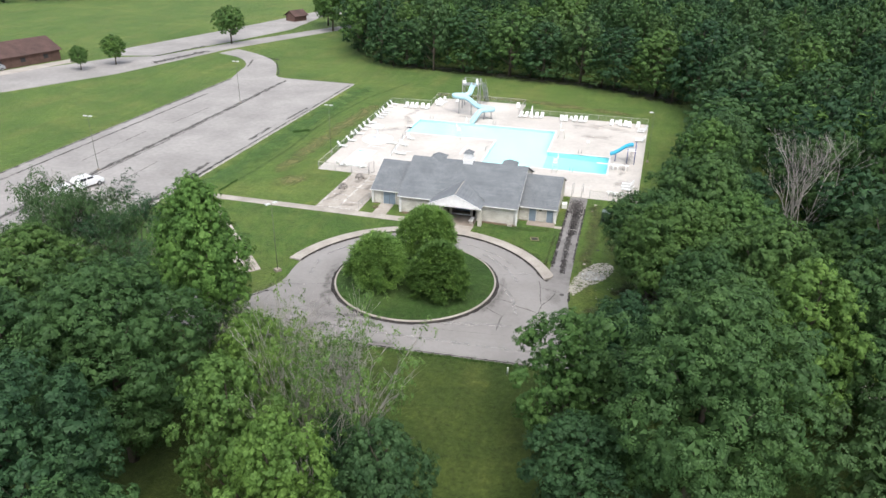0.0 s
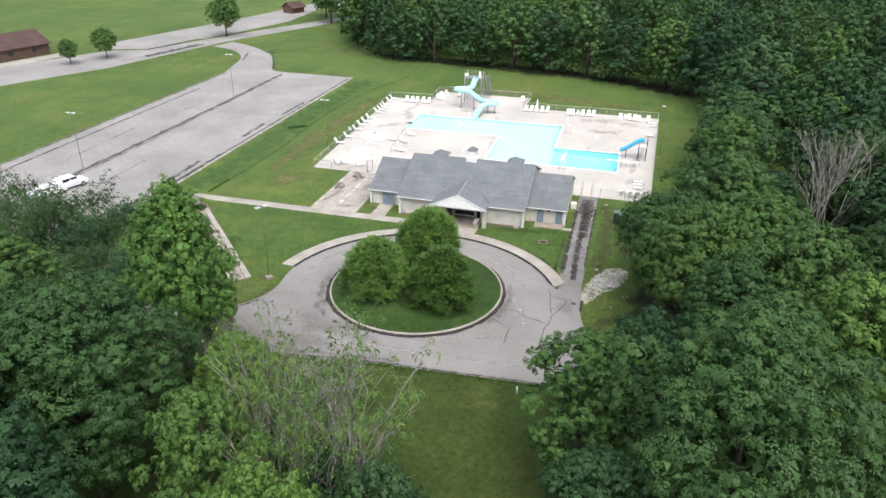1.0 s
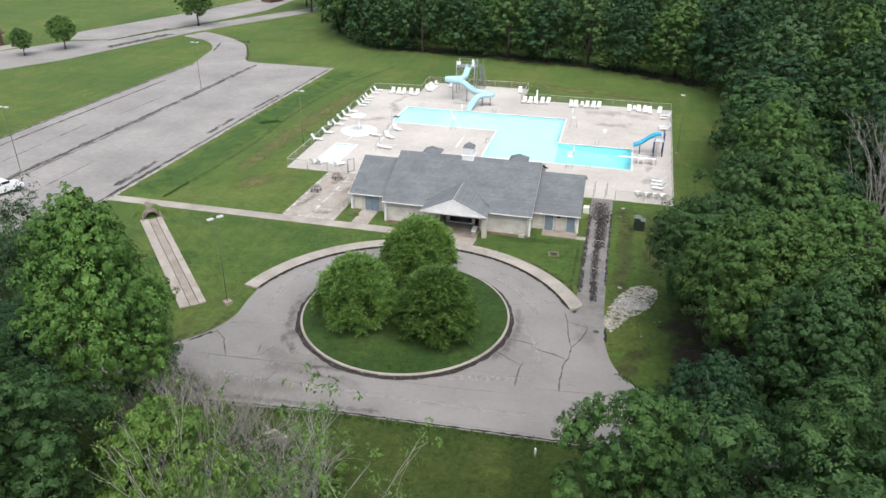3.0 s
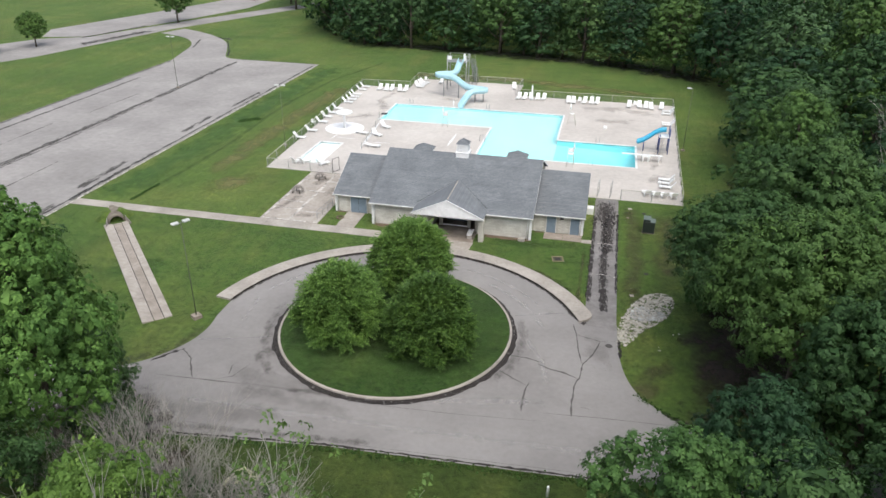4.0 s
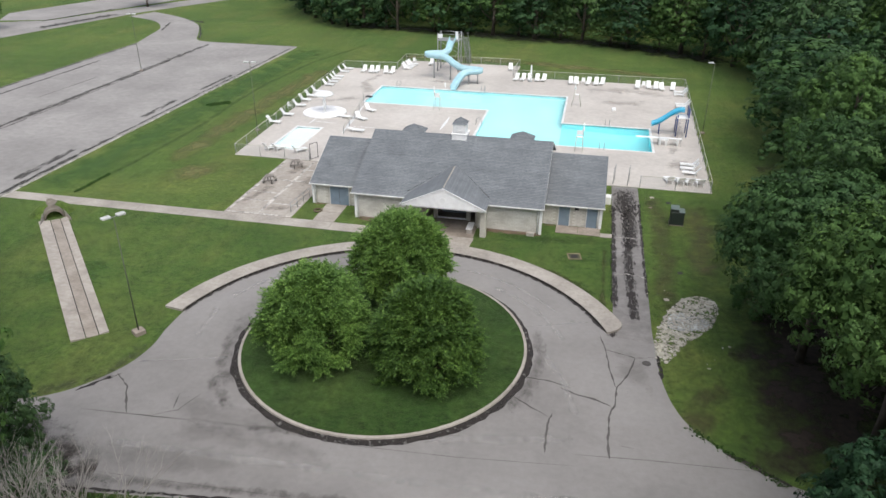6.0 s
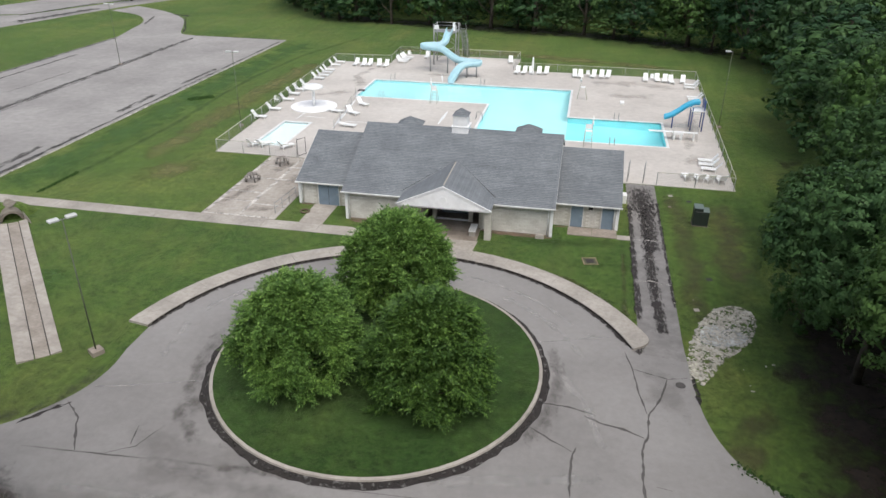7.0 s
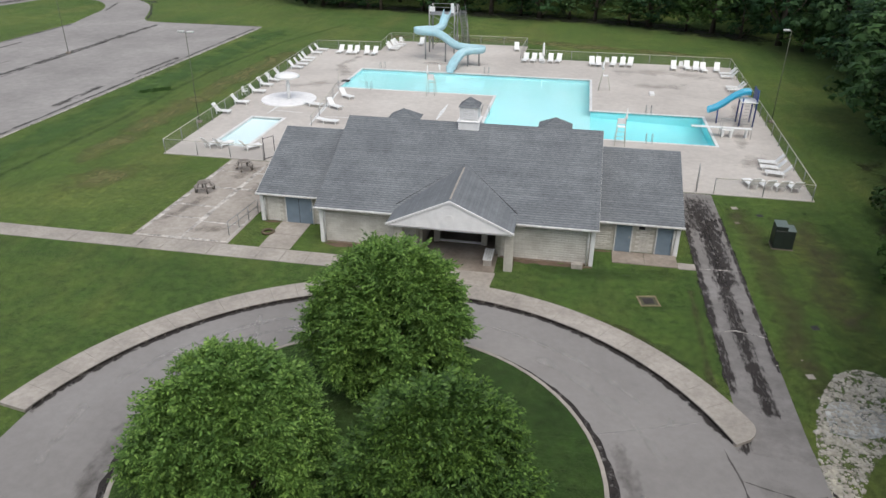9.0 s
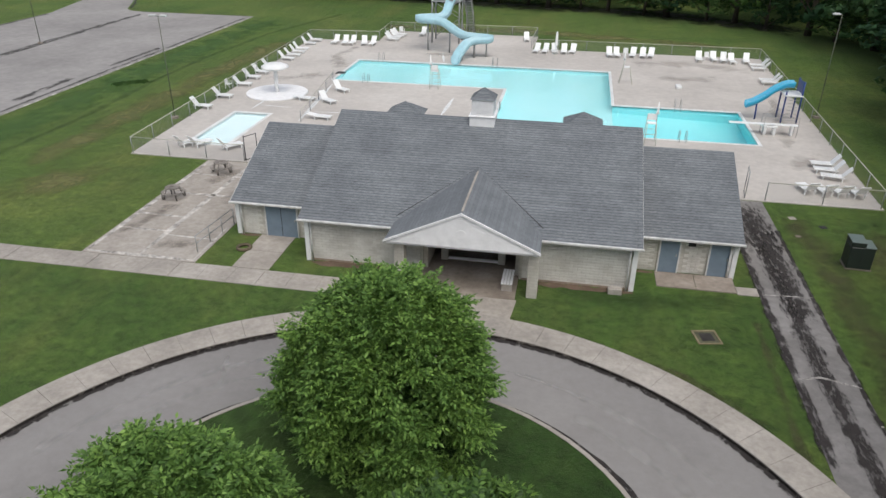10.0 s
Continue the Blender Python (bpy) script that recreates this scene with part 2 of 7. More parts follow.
# Stronger blue: the tint that deep water gives the light is painted on.
BASIN_DEEP = worn("basin_deep_tint", (0.3, 0.8, 0.84), (0.26, 0.76, 0.81), (0.34, 0.83, 0.86), 0.3, 1, 0.6, 0.0, grain=0.12)
BASIN_PALE = worn("basin_paint_pale", (0.78, 0.87, 0.89), (0.76, 0.86, 0.88), (0.8, 0.88, 0.9), 0.3, 1, 0.6, 0.0, grain=0.12)
WATER = water_material()
SHINGLE = shingle_material("asphalt_shingles", False)
SHINGLE_PORCH = shingle_material("asphalt_shingles_porch", True, (0.15, 0.16, 0.174), 0.35)
STONE = stone_material()
REDSTAIN = worn("soil_splashed_stone", (0.34, 0.27, 0.21), (0.23, 0.17, 0.13), (0.44, 0.37, 0.31), 1.5, 6, 0.95)
BLOCK = block_material()
WHITE = plain("white_paint", (0.86, 0.86, 0.86), 0.5, 0, 0.08)
PLASTIC = plain("white_resin", (0.85, 0.86, 0.85), 0.35, 0, 0.05)
DOOR_BLUE = plain("grey_blue_paint", (0.19, 0.25, 0.31), 0.5)
DARK = plain("dark_interior", (0.035, 0.035, 0.038), 0.8)
STEEL = plain("galvanised_steel", (0.36, 0.37, 0.37), 0.45, 0.6)
MESHWIRE = wire_mesh_material()
BARK = worn("bark", (0.13, 0.105, 0.085), (0.08, 0.065, 0.052), (0.19, 0.16, 0.13), 1.5, 9, 0.95)
DEADWOOD = worn("dead_wood", (0.27, 0.25, 0.22), (0.18, 0.165, 0.145), (0.36, 0.335, 0.3), 1.5, 9, 0.95)
TRIM = worn("weathered_white_trim", (0.7, 0.7, 0.69), (0.55, 0.54, 0.52), (0.78, 0.78, 0.77), 0.9, 5, 0.6)
PORCH_FLOOR = worn("porch_concrete", (0.3, 0.255, 0.215), (0.2, 0.165, 0.135), (0.4, 0.35, 0.3), 0.6, 4, 0.85)
PALEWOOD = worn("pale_dead_wood", (0.38, 0.36, 0.33), (0.28, 0.265, 0.24), (0.46, 0.44, 0.41), 1.5, 9, 0.95)
LEAF_A = leaf_material("leaves_mid", (0.025, 0.053, 0.02), (0.056, 0.112, 0.039), (0.115, 0.205, 0.074))
LEAF_B = leaf_material("leaves_deep", (0.016, 0.038, 0.018), (0.034, 0.077, 0.035), (0.07, 0.141, 0.061))
LEAF_C = leaf_material("leaves_bright", (0.031, 0.066, 0.02), (0.075, 0.146, 0.042), (0.15, 0.26, 0.08))
LEAF_E = leaf_material("leaves_fresh", (0.032, 0.072, 0.021), (0.089, 0.178, 0.047), (0.185, 0.315, 0.088), 0.2, 0.5, 0.08)
LEAF_D = leaf_material("leaves_olive", (0.028, 0.055, 0.024), (0.058, 0.111, 0.045), (0.113, 0.195, 0.08))
LINDEN_BRIGHT = leaf_material("linden_bright", (0.032, 0.068, 0.018), (0.106, 0.206, 0.049), (0.25, 0.4, 0.105), 0.0, 0.75, 0.2)
LINDEN_DEEP = leaf_material("linden_deep", (0.019, 0.044, 0.012), (0.062, 0.126, 0.03), (0.16, 0.275, 0.062), 0.0, 0.8, 0.2)
LEAF_PALE = leaf_material("leaves_pale", (0.05, 0.095, 0.03), (0.1, 0.175, 0.05), (0.19, 0.29, 0.095))
BLOSSOM = leaf_material("blossom", (0.3, 0.34, 0.24), (0.6, 0.6, 0.55), (0.75, 0.74, 0.7))


# ---- mesh helpers ----
def part(name, bm, material, parent=None, label=""):
    """Links a bmesh as one mesh object, under a thing or a part."""
    me = bpy.data.meshes.new(name)
    bm.to_mesh(me)
    bm.free()
    me.materials.append(material)
    ob = new(name, me)
    ob.parent = parent
    return tagged(ob, label)


def base(name, x, y, z, turn=0, label="", category="", group="", kind=""):
    """An Empty at a thing's base."""
    e = new(name)
    e.matrix_basis = pose(x, y, z, 0, 0, turn)
    e.empty_display_size = 0.3
    return tagged(e, label, category, group, kind)


def box(bm, x0, y0, z0, x1, y1, z1, bevel=0.0):
    r = bmesh.ops.create_cube(bm, size=1)
    vs = r["verts"]
    for v in vs:
        v.co = Vector(((x0 + x1) / 2 + v.co.x * (x1 - x0), (y0 + y1) / 2 + v.co.y * (y1 - y0), (z0 + z1) / 2 + v.co.z * (z1 - z0)))
    if bevel:
        es = list({e for v in vs for e in v.link_edges})
        bmesh.ops.bevel(bm, geom=es, offset=bevel, segments=1, affect="EDGES", profile=0.5)
    return bm


def boxes(*dims, bevel=0.0):
    bm = bmesh.new()
    for d in dims:
        box(bm, *d, bevel)
    return bm


def tube(bm, points, r0, r1=None, sides=8, cap=True):
    """A round bar along points, tapered from r0 to r1."""
    r1 = r0 if r1 is None else r1
    rings, pts = [], [Vector(p) for p in points]
    for i, p in enumerate(pts):
        d = (pts[min(i + 1, len(pts) - 1)] - pts[max(i - 1, 0)]).normalized()
        q = d.to_track_quat("Z", "Y")
        r = r0 + (r1 - r0) * i / max(1, len(pts) - 1)
        rings.append([bm.verts.new(p + q @ Vector((r * math.cos(a), r * math.sin(a), 0))) for a in [2 * math.pi * k / sides for k in range(sides)]])
    for a, b in zip(rings, rings[1:]):
        for k in range(sides):
            f = bm.faces.new((a[k], a[(k + 1) % sides], b[(k + 1) % sides], b[k]))
            f.smooth = True
    if cap:
        bm.faces.new(rings[0][::-1]), bm.faces.new(rings[-1])
    return bm


def tubes(*runs, sides=8):
    bm = bmesh.new()
    for pts, r in runs:
        tube(bm, pts, r, None, sides)
    return bm


def sheet(name, outer, z, material, holes=(), thick=0.0, label="", category="", kind="structure", parent=None):
    """A flat slab inside an outline, with holes; thick: its depth below z."""
    bm = bmesh.new()
    edges = []
    for loop in (outer, *holes):
        vs = [bm.verts.new((x, y, z)) for x, y in loop]
        edges += [bm.edges.new((vs[i], vs[(i + 1) % len(vs)])) for i in range(len(vs))]
    bmesh.ops.triangle_fill(bm, use_beauty=True, use_dissolve=False, edges=edges)
    for f in bm.faces:
        if f.normal.z < 0:
            f.normal_flip()
    if thick:
        for e in edges:
            a, b = e.verts
            c, d = bm.verts.new((b.co.x, b.co.y, z - thick)), bm.verts.new((a.co.x, a.co.y, z - thick))
            bm.faces.new((a, b, c, d))
        bmesh.ops.recalc_face_normals(bm, faces=bm.faces)
        if max(bm.faces, key=lambda f: f.calc_area()).normal.z < 0:
            bmesh.ops.reverse_faces(bm, faces=bm.faces)
    return tagged(part(name, bm, material, parent), label, category, "", kind)


def arc(cx, cy, r, a0, a1, n):
    return [(cx + r * math.cos(radians(a0 + (a1 - a0) * i / n)), cy + r * math.sin(radians(a0 + (a1 - a0) * i / n))) for i in range(n + 1)]


def rect(x0, y0, x1, y1):
    return [(x0, y0), (x1, y0), (x1, y1), (x0, y1)]


def rounded(pts, times=3):
    """Cuts the corners of an open line, keeping its ends."""
    for _ in range(times):
        out = [pts[0]]
        for (x0, y0), (x1, y1) in zip(pts, pts[1:]):
            out += [(x0 * 0.75 + x1 * 0.25, y0 * 0.75 + y1 * 0.25), (x0 * 0.25 + x1 * 0.75, y0 * 0.25 + y1 * 0.75)]
        pts = out + [pts[-1]]
    return pts


def feathered(bm, pts, width, z, ragged, step, seed):
    """A flat strip along pts whose fade runs from 1 along the middle to 0 at its sides and ends."""
    r = random.Random(seed)
    fade = bm.verts.layers.float.new("fade")
    line = []
    for (x0, y0), (x1, y1) in zip(pts, pts[1:]):
        n = max(1, int(math.hypot(x1 - x0, y1 - y0) / step))
        line += [(x0 + (x1 - x0) * i / n, y0 + (y1 - y0) * i / n) for i in range(n)]
    line.append(pts[-1])
    rows = []
    for i, (x, y) in enumerate(line):
        a, b = line[max(0, i - 1)], line[min(len(line) - 1, i + 1)]
        d = Vector((b[0] - a[0], b[1] - a[1])).normalized()
        w = width * 0.75 * (1 + 0.4 * ragged * r.uniform(-1, 1))
        end = min(1.0, i * step / width, (len(line) - 1 - i) * step / width)
        row = []
        for u, f in ((-1.0, 0.0), (-0.5, 0.7), (0.0, 1.0), (0.5, 0.7), (1.0, 0.0)):
            v = bm.verts.new((x - d.y * w * u, y + d.x * w * u, z))
            v[fade] = f * end
            row.append(v)
        rows.append(row)
    for p, q in zip(rows, rows[1:]):
        for k in range(4):
            f = bm.faces.new((p[k], p[k + 1], q[k + 1], q[k]))
            f.normal_update()
            if f.normal.z < 0:
                f.normal_flip()
    return bm


# ---- ground, roads and paving ----
POOL = [(-27.0, 113.5), (-9.9, 113.5), (-9.9, 101.1), (10.6, 101.1), (10.6, 110.0), (0.0, 110.0), (0.0, 122.7), (-27.0, 122.7)]
WADE = rect(-31.5, 93.0, -28.3, 101.3)
DECK_EDGE = [(-34.2, 90.1), (15.5, 90.1), (16.8, 132.6), (-8.7, 132.6), (-8.5, 140.3), (-27.9, 140.1), (-27.6, 133.2), (-36.15, 132.5)]
sheet("ground", rect(-900, -300, 900, 1500), 0.0, GRASS, [[(x, y) for x, y in POOL], WADE], label="mown green lawn with dry patches", category="lawn")

sheet("rough_lawn", [(-70, -40), (70, -40), (70, 51), (16, 47.5), (8, 46.6), (-9, 45.6), (-22, 44.0), (-70, 44.2)], 0.006, ROUGH_GRASS, label="darker olive unmown lawn south of the drive", category="lawn")

sheet("front_lawn", [(-49.9, 44.3), (6.0, 44.3), (6.0, 79.7), (-11.8, 79.7), (-11.8, 75.0), (-49.9, 75.0)], 0.003, FRONT_GRASS, label="deep green mown lawn before the bathhouse", category="lawn")
ISLE, RING = (-8.42, 59.3), (-8.15, 57.3)
isle_edge = arc(*ISLE, 9.1, 0, 360, 64)[:-1]
road_edge = (
    [(-300, 43.5), (-60, 43.2), (-22, 43.5), (-9, 45.2), (8, 46.2), (16, 47.0), (60, 49.5), (300, 60)]
    + [(300, 66), (60, 54.5)] + rounded([(18, 50.7), (14.5, 51.5), (11.6, 53.4), (9.8, 55.2), (8.8, 58.5), (8.6, 63.5)]) + [(5.7, 63.6)]
    + arc(*RING, 15.0, 26, 170, 40)
    + rounded([(-22.9, 57.5), (-22.6, 55.3), (-23.2, 52.8), (-25.6, 49.6), (-30, 48.6), (-60, 48.8)]) + [(-300, 49.5)]
)
sheet("road", road_edge, 0.012, ASPHALT, [isle_edge], label="worn grey asphalt drive looping round a grass island", category="road")
sheet("parking_lot", [(-50.1, 55), (-50.0, 146.6)] + rounded([(-67.0, 146.8), (-70.8, 147.4), (-73.5, 153.5), (-79, 164), (-88, 171.5), (-97, 176)]) + rounded([(-99, 169), (-90, 165.5), (-84, 158), (-82, 150), (-80, 143)]) + [(-80, 55)], 0.016, LOT, label="faded grey asphalt parking lot", category="parking lot")
sheet("driveway", [(5.62, 63.1), (8.6, 62.7), (8.55, 64.5), (8.5, 90.0), (6.0, 90.0), (6.02, 65.5)], 0.02, DRIVE, label="narrow asphalt service drive with dark silt", category="driveway")
sheet("far_road", [(-190, 20), (-150, 80), (-118.6, 115.5), (-107.9, 138.1), (-99.4, 175), (-83.5, 214.2), (-60, 262), (-66, 265), (-88, 220), (-103, 186), (-112, 160), (-121, 155), (-134, 128), (-160, 80), (-200, 20)], 0.012, LOT, label="light grey park road", category="road")
sheet("far_parking_lot", [(-122, 157), (-113, 160), (-104, 188), (-98, 212), (-100, 240), (-92, 270), (-104, 275), (-110, 240), (-117, 205), (-127, 166)], 0.018, LOT, label="pale asphalt parking strip beside the road", category="parking lot")
sheet("patio", rect(-28.2, 75.9, -21.8, 90.0), 0.03, PATIO, thick=0.1, label="stained concrete patio", category="patio")

deck = sheet("pool_deck", DECK_EDGE, 0.06, DECK, [POOL, WADE], 0.16, label="pale concrete pool deck with worn patches", category="pool deck")


def basin(name, outline, depths, paint, label, deep=False):
    b = base(name, 0, 0, 0, 0, label, "swimming pool", "", "structure")
    n = len(outline)
    bm = bmesh.new()
    top = [bm.verts.new((x, y, 0.05)) for x, y in outline]
    low = [bm.verts.new((x, y, -depths(x, y))) for x, y in outline]
    for i in range(n):
        bm.faces.new((top[i], low[i], low[(i + 1) % n], top[(i + 1) % n]))
    floor = [bm.faces.new(low)]
    if deep:
        bmesh.ops.bisect_plane(bm, geom=floor + list({e for f in floor for e in f.edges}) + low, plane_co=(0, 0, 0), plane_no=(1, 0, 0))
        floor = [f for f in bm.faces if abs(f.normal.z) > 0.6 or f.calc_center_median().z < -0.9 and len(f.verts) > 4]
    bmesh.ops.triangulate(bm, faces=floor)
    bmesh.ops.recalc_face_normals(bm, faces=bm.faces)
    bmesh.ops.reverse_faces(bm, faces=bm.faces)
    ob = part("basin", bm, paint, b, "painted blue basin")
    # floor and sides of the deep end carry the painted deep-water tint
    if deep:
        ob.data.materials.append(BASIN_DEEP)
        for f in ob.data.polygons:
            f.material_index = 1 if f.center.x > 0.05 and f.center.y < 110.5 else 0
    w = sheet("water", outline, -0.1, WATER, parent=b, kind="")
    w.visible_shadow = False
    tagged(w, "clear still pool water")
    bm = bmesh.new()
    for i in range(n):
        (x0, y0), (x1, y1) = outline[i], outline[(i + 1) % n]
        dx, dy = (0.14, 0) if abs(x1 - x0) < 0.01 else (0, 0.14)
        box(
            bm, min(x0, x1) - dx - (0.14 if dy else 0), min(y0, y1) - dy, -0.02, max(x0, x1) + dx + (0.14 if dy else 0), max(y0, y1) + dy, 0.085 + 0.002 * (i % 2), 0.02)
    part("coping", bm, COPING, b, "white pool coping")
    return b


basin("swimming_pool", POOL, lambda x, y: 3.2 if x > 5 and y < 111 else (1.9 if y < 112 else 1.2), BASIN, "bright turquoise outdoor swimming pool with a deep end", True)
basin("wading_pool", WADE, lambda x, y: 0.45, BASIN_PALE, "small pale blue wading pool")


def kerb_walk():
    """The raised walk round the loop, laid in panels."""
    w = base("kerb_walk", 0, 0, 0, 0, "raised concrete walk with a dark stained kerb face", "pavement", "", "structure")
    cuts = 30
    for i in range(cuts):
        a0, a1 = 27 + 143.6 * i / cuts + 0.025, 27 + 143.6 * (i + 1) / cuts - 0.025
        bm = bmesh.new()
        k = 3
        inner, outer = arc(*RING, 15.02, a0, a1, k), arc(*RING, 16.45, a0, a1, k)
        h = 0.17
        ring = inner + outer[::-1]
        tops = [bm.verts.new((x, y, h)) for x, y in ring]
        lows = [bm.verts.new((x, y, -0.05)) for x, y in ring]
        bm.faces.new(tops)
        for j in range(len(ring)):
            bm.faces.new((tops[j], lows[j], lows[(j + 1) % len(ring)], tops[(j + 1) % len(ring)]))
        bmesh.ops.recalc_face_normals(bm, faces=bm.faces)
        part("panel", bm, CONCRETE, w)
    bm = bmesh.new()
    turns = [k / 8 for k in range(1, 9)]
    pts = arc(*RING, 15.02, 27, 23.6, 4) + [arc(*RING, 15.06 + 1.39 * math.sqrt(1 - u * u), 27 - 3.6 * u, 27, 1)[0] for u in turns[::-1]] + [arc(*RING, 16.45, 27, 27, 1)[0]]
    tops, lows = [bm.verts.new((px, py, 0.168)) for px, py in pts], [bm.verts.new((px, py, -0.05)) for px, py in pts]
    bm.faces.new(tops)
    for j in range(len(pts)):
        bm.faces.new((tops[j], lows[j], lows[(j + 1) % len(pts)], tops[(j + 1) % len(pts)]))
    bmesh.ops.recalc_face_normals(bm, faces=bm.faces)
    part("end_panel", bm, CONCRETE, w)
    bm = feathered(bmesh.new(), arc(*RING, 14.95, 24, 170.6, 140), 0.32, 0.018, 0.25, 0.2, 4)
    part("gutter_silt", bm, GUTTER_SILT, w, "dark damp silt in the gutter")
    bm = bmesh.new()
    ring = arc(*RING, 15.008, 24, 170.6, 90)
    a, b = [bm.verts.new((*p, 0.0)) for p in ring], [bm.verts.new((*p, 0.135)) for p in ring]
    for j in range(90):
        bm.faces.new((a[j], a[j + 1], b[j + 1], b[j]))
    part("stained_face", bm, ROAD_SILT, w, "dark stained kerb face")
    return w


kerb_walk()


def island():
    g = base("grass_island", *ISLE, 0, 0, "round grass island with a low concrete kerb", "traffic island", "", "structure")
    bm = bmesh.new()
    rings = [[bm.verts.new((r * math.cos(a), r * math.sin(a), z)) for a in [2 * math.pi * k / 64 for k in range(64)]] for r, z in ((9.0, 0.1), (6.2, 0.22), (3.0, 0.3))]
    for p, q in zip(rings, rings[1:]):
        for k in range(64):
            bm.faces.new((p[k], p[(k + 1) % 64], q[(k + 1) % 64], q[k])).smooth = True
    bm.faces.new(rings[-1])
    part("turf", bm, ISLE_GRASS, g)
    bm = bmesh.new()
    prof = ((8.97, 0.02), (8.97, 0.13), (9.14, 0.12), (9.17, -0.02))
    rings = [[bm.verts.new((r * math.cos(a), r * math.sin(a), z)) for a in [2 * math.pi * k / 64 for k in range(64)]] for r, z in prof]
    for p, q in zip(rings, rings[1:]):
        for k in range(64):
            bm.faces.new((p[k], q[k], q[(k + 1) % 64], p[(k + 1) % 64]))
    bmesh.ops.recalc_face_normals(bm, faces=bm.faces)
    part("kerb", bm, CONCRETE, g, "pale concrete kerb ring")
    bm = bmesh.new()
    rnd = random.Random(9)
    a = [bm.verts.new((9.15 * math.cos(t), 9.15 * math.sin(t), 0.02)) for t in [2 * math.pi * k / 120 for k in range(120)]]
    b = []
    for k in range(120):
        t = 2 * math.pi * k / 120
        w = 0.16 + 0.6 * max(0.0, math.cos(t + 0.35)) * rnd.uniform(0.6, 1.2) + 0.5 * max(0.0, math.cos(t - 3.6)) * rnd.uniform(0.5, 1.2) + 0.45 * max(0.0, -math.sin(t)) * rnd.uniform(0.7, 1.2)
        w *= 0.52
        b.append(bm.verts.new(((9.15 + w) * math.cos(t), (9.15 + w) * math.sin(t), 0.02)))
    for k in range(120):
        bm.faces.new((a[k], b[k], b[(k + 1) % 120], a[(k + 1) % 120]))
    bmesh.ops.recalc_face_normals(bm, faces=bm.faces)
    part("silt", bm, ROAD_SILT, g, "dark damp silt washed round the kerb")


island()


# ---- the bathhouse ----
def gable_roof(bm, x0, x1, y_eave, z_eave, y_ridge, z_ridge, y_back, thick=0.12):
    z_back = z_ridge - (z_ridge - z_eave) * (y_back - y_ridge) / (y_ridge - y_eave)
    prof = [(y_eave, z_eave), (y_ridge, z_ridge), (y_back, z_back), (y_back, z_back - thick), (y_ridge, z_ridge - thick), (y_eave, z_eave - thick)]
    a, b = [[bm.verts.new((x, y, z)) for y, z in prof] for x in (x0, x1)]
    for i in range(6):
        j = (i + 1) % 6
        bm.faces.new((a[i], a[j], b[j], b[i]))
    for s in (a, b):
        bm.faces.new((s[0], s[1], s[4], s[5])), bm.faces.new((s[1], s[2], s[3], s[4]))
    bmesh.ops.recalc_face_normals(bm, faces=bm.faces)
    return bm


def gable_wall(bm, x, y0, y1, z_top, y_ridge, z_ridge, thick=0.2):
    prof = [(y0, 0.0), (y1, 0.0), (y1, z_top), (y_ridge, z_ridge), (y0, z_top)]
    a, b = [[bm.verts.new((xx, y, z)) for y, z in prof] for xx in (x, x + thick)]
    bm.faces.new(a), bm.faces.new(b)
    for i in range(5):
        bm.faces.new((a[i], a[(i + 1) % 5], b[(i + 1) % 5], b[i]))
    bmesh.ops.recalc_face_normals(bm, faces=bm.faces)
    return bm


def door(parent, x, y, w, h, leaves=1):
    d = part("door", boxes((x - w / 2, y - 0.1, 0.03, x + w / 2, y - 0.04, h), bevel=0.008), DOOR_BLUE, parent, "flat grey-blue painted steel door")
    part("door_frame", boxes((x - w / 2 - 0.07, y - 0.12, 0.02, x - w / 2, y, h + 0.07), (x + w / 2, y - 0.12, 0.02, x + w / 2 + 0.07, y, h + 0.07), (x - w / 2 - 0.07, y - 0.12, h, x + w / 2 + 0.07, y, h + 0.07)), TRIM, parent)
    part("door_handle", boxes((x + w / 2 - 0.14, y - 0.15, 0.95, x + w / 2 - 0.08, y - 0.1, 1.1), bevel=0.01), STEEL, d)
    if leaves == 2:
        part("door_seam", boxes((x - 0.012, y - 0.112, 0.04, x + 0.012, y - 0.1, h - 0.02)), DARK, d)
    return d


def lay_blocks(wall, x0, x1, y, top, gaps=()):
    """Split-faced stone blocks in running courses on the face of a wall, one mesh shared by all."""
    rnd = random.Random(int(x0 * 10))
    rows = round(top / 0.15)
    for r in range(rows):
        x = x0 - (0.2 if r % 2 else 0.0)
        while x < x1 - 0.05:
            a, b = max(x, x0), min(x + 0.4, x1)
            x += 0.41
            if b - a < 0.08 or any(a < g1 and b > g0 for g0, g1 in gaps):
                continue
            o = new("stone_block", BLOCK_MESH)
            o.parent = wall
            o.location = ((a + b) / 2, y - 0.012 + rnd.uniform(-0.006, 0.006), 0.02 + 0.15 * (r + 0.5))
            o.scale = ((b - a - 0.01) / 0.468, 1, 0.75)


bm = boxes((-0.234, -0.014, -0.091, 0.234, 0.014, 0.091))
for v in bm.verts:
    if v.co.y < 0:
        v.co.x *= 0.985
        v.co.z *= 0.95
BLOCK_MESH = bpy.data.meshes.new("stone_block")
bm.to_mesh(BLOCK_MESH)
bm.free()
BLOCK_MESH.materials.append(BLOCK)


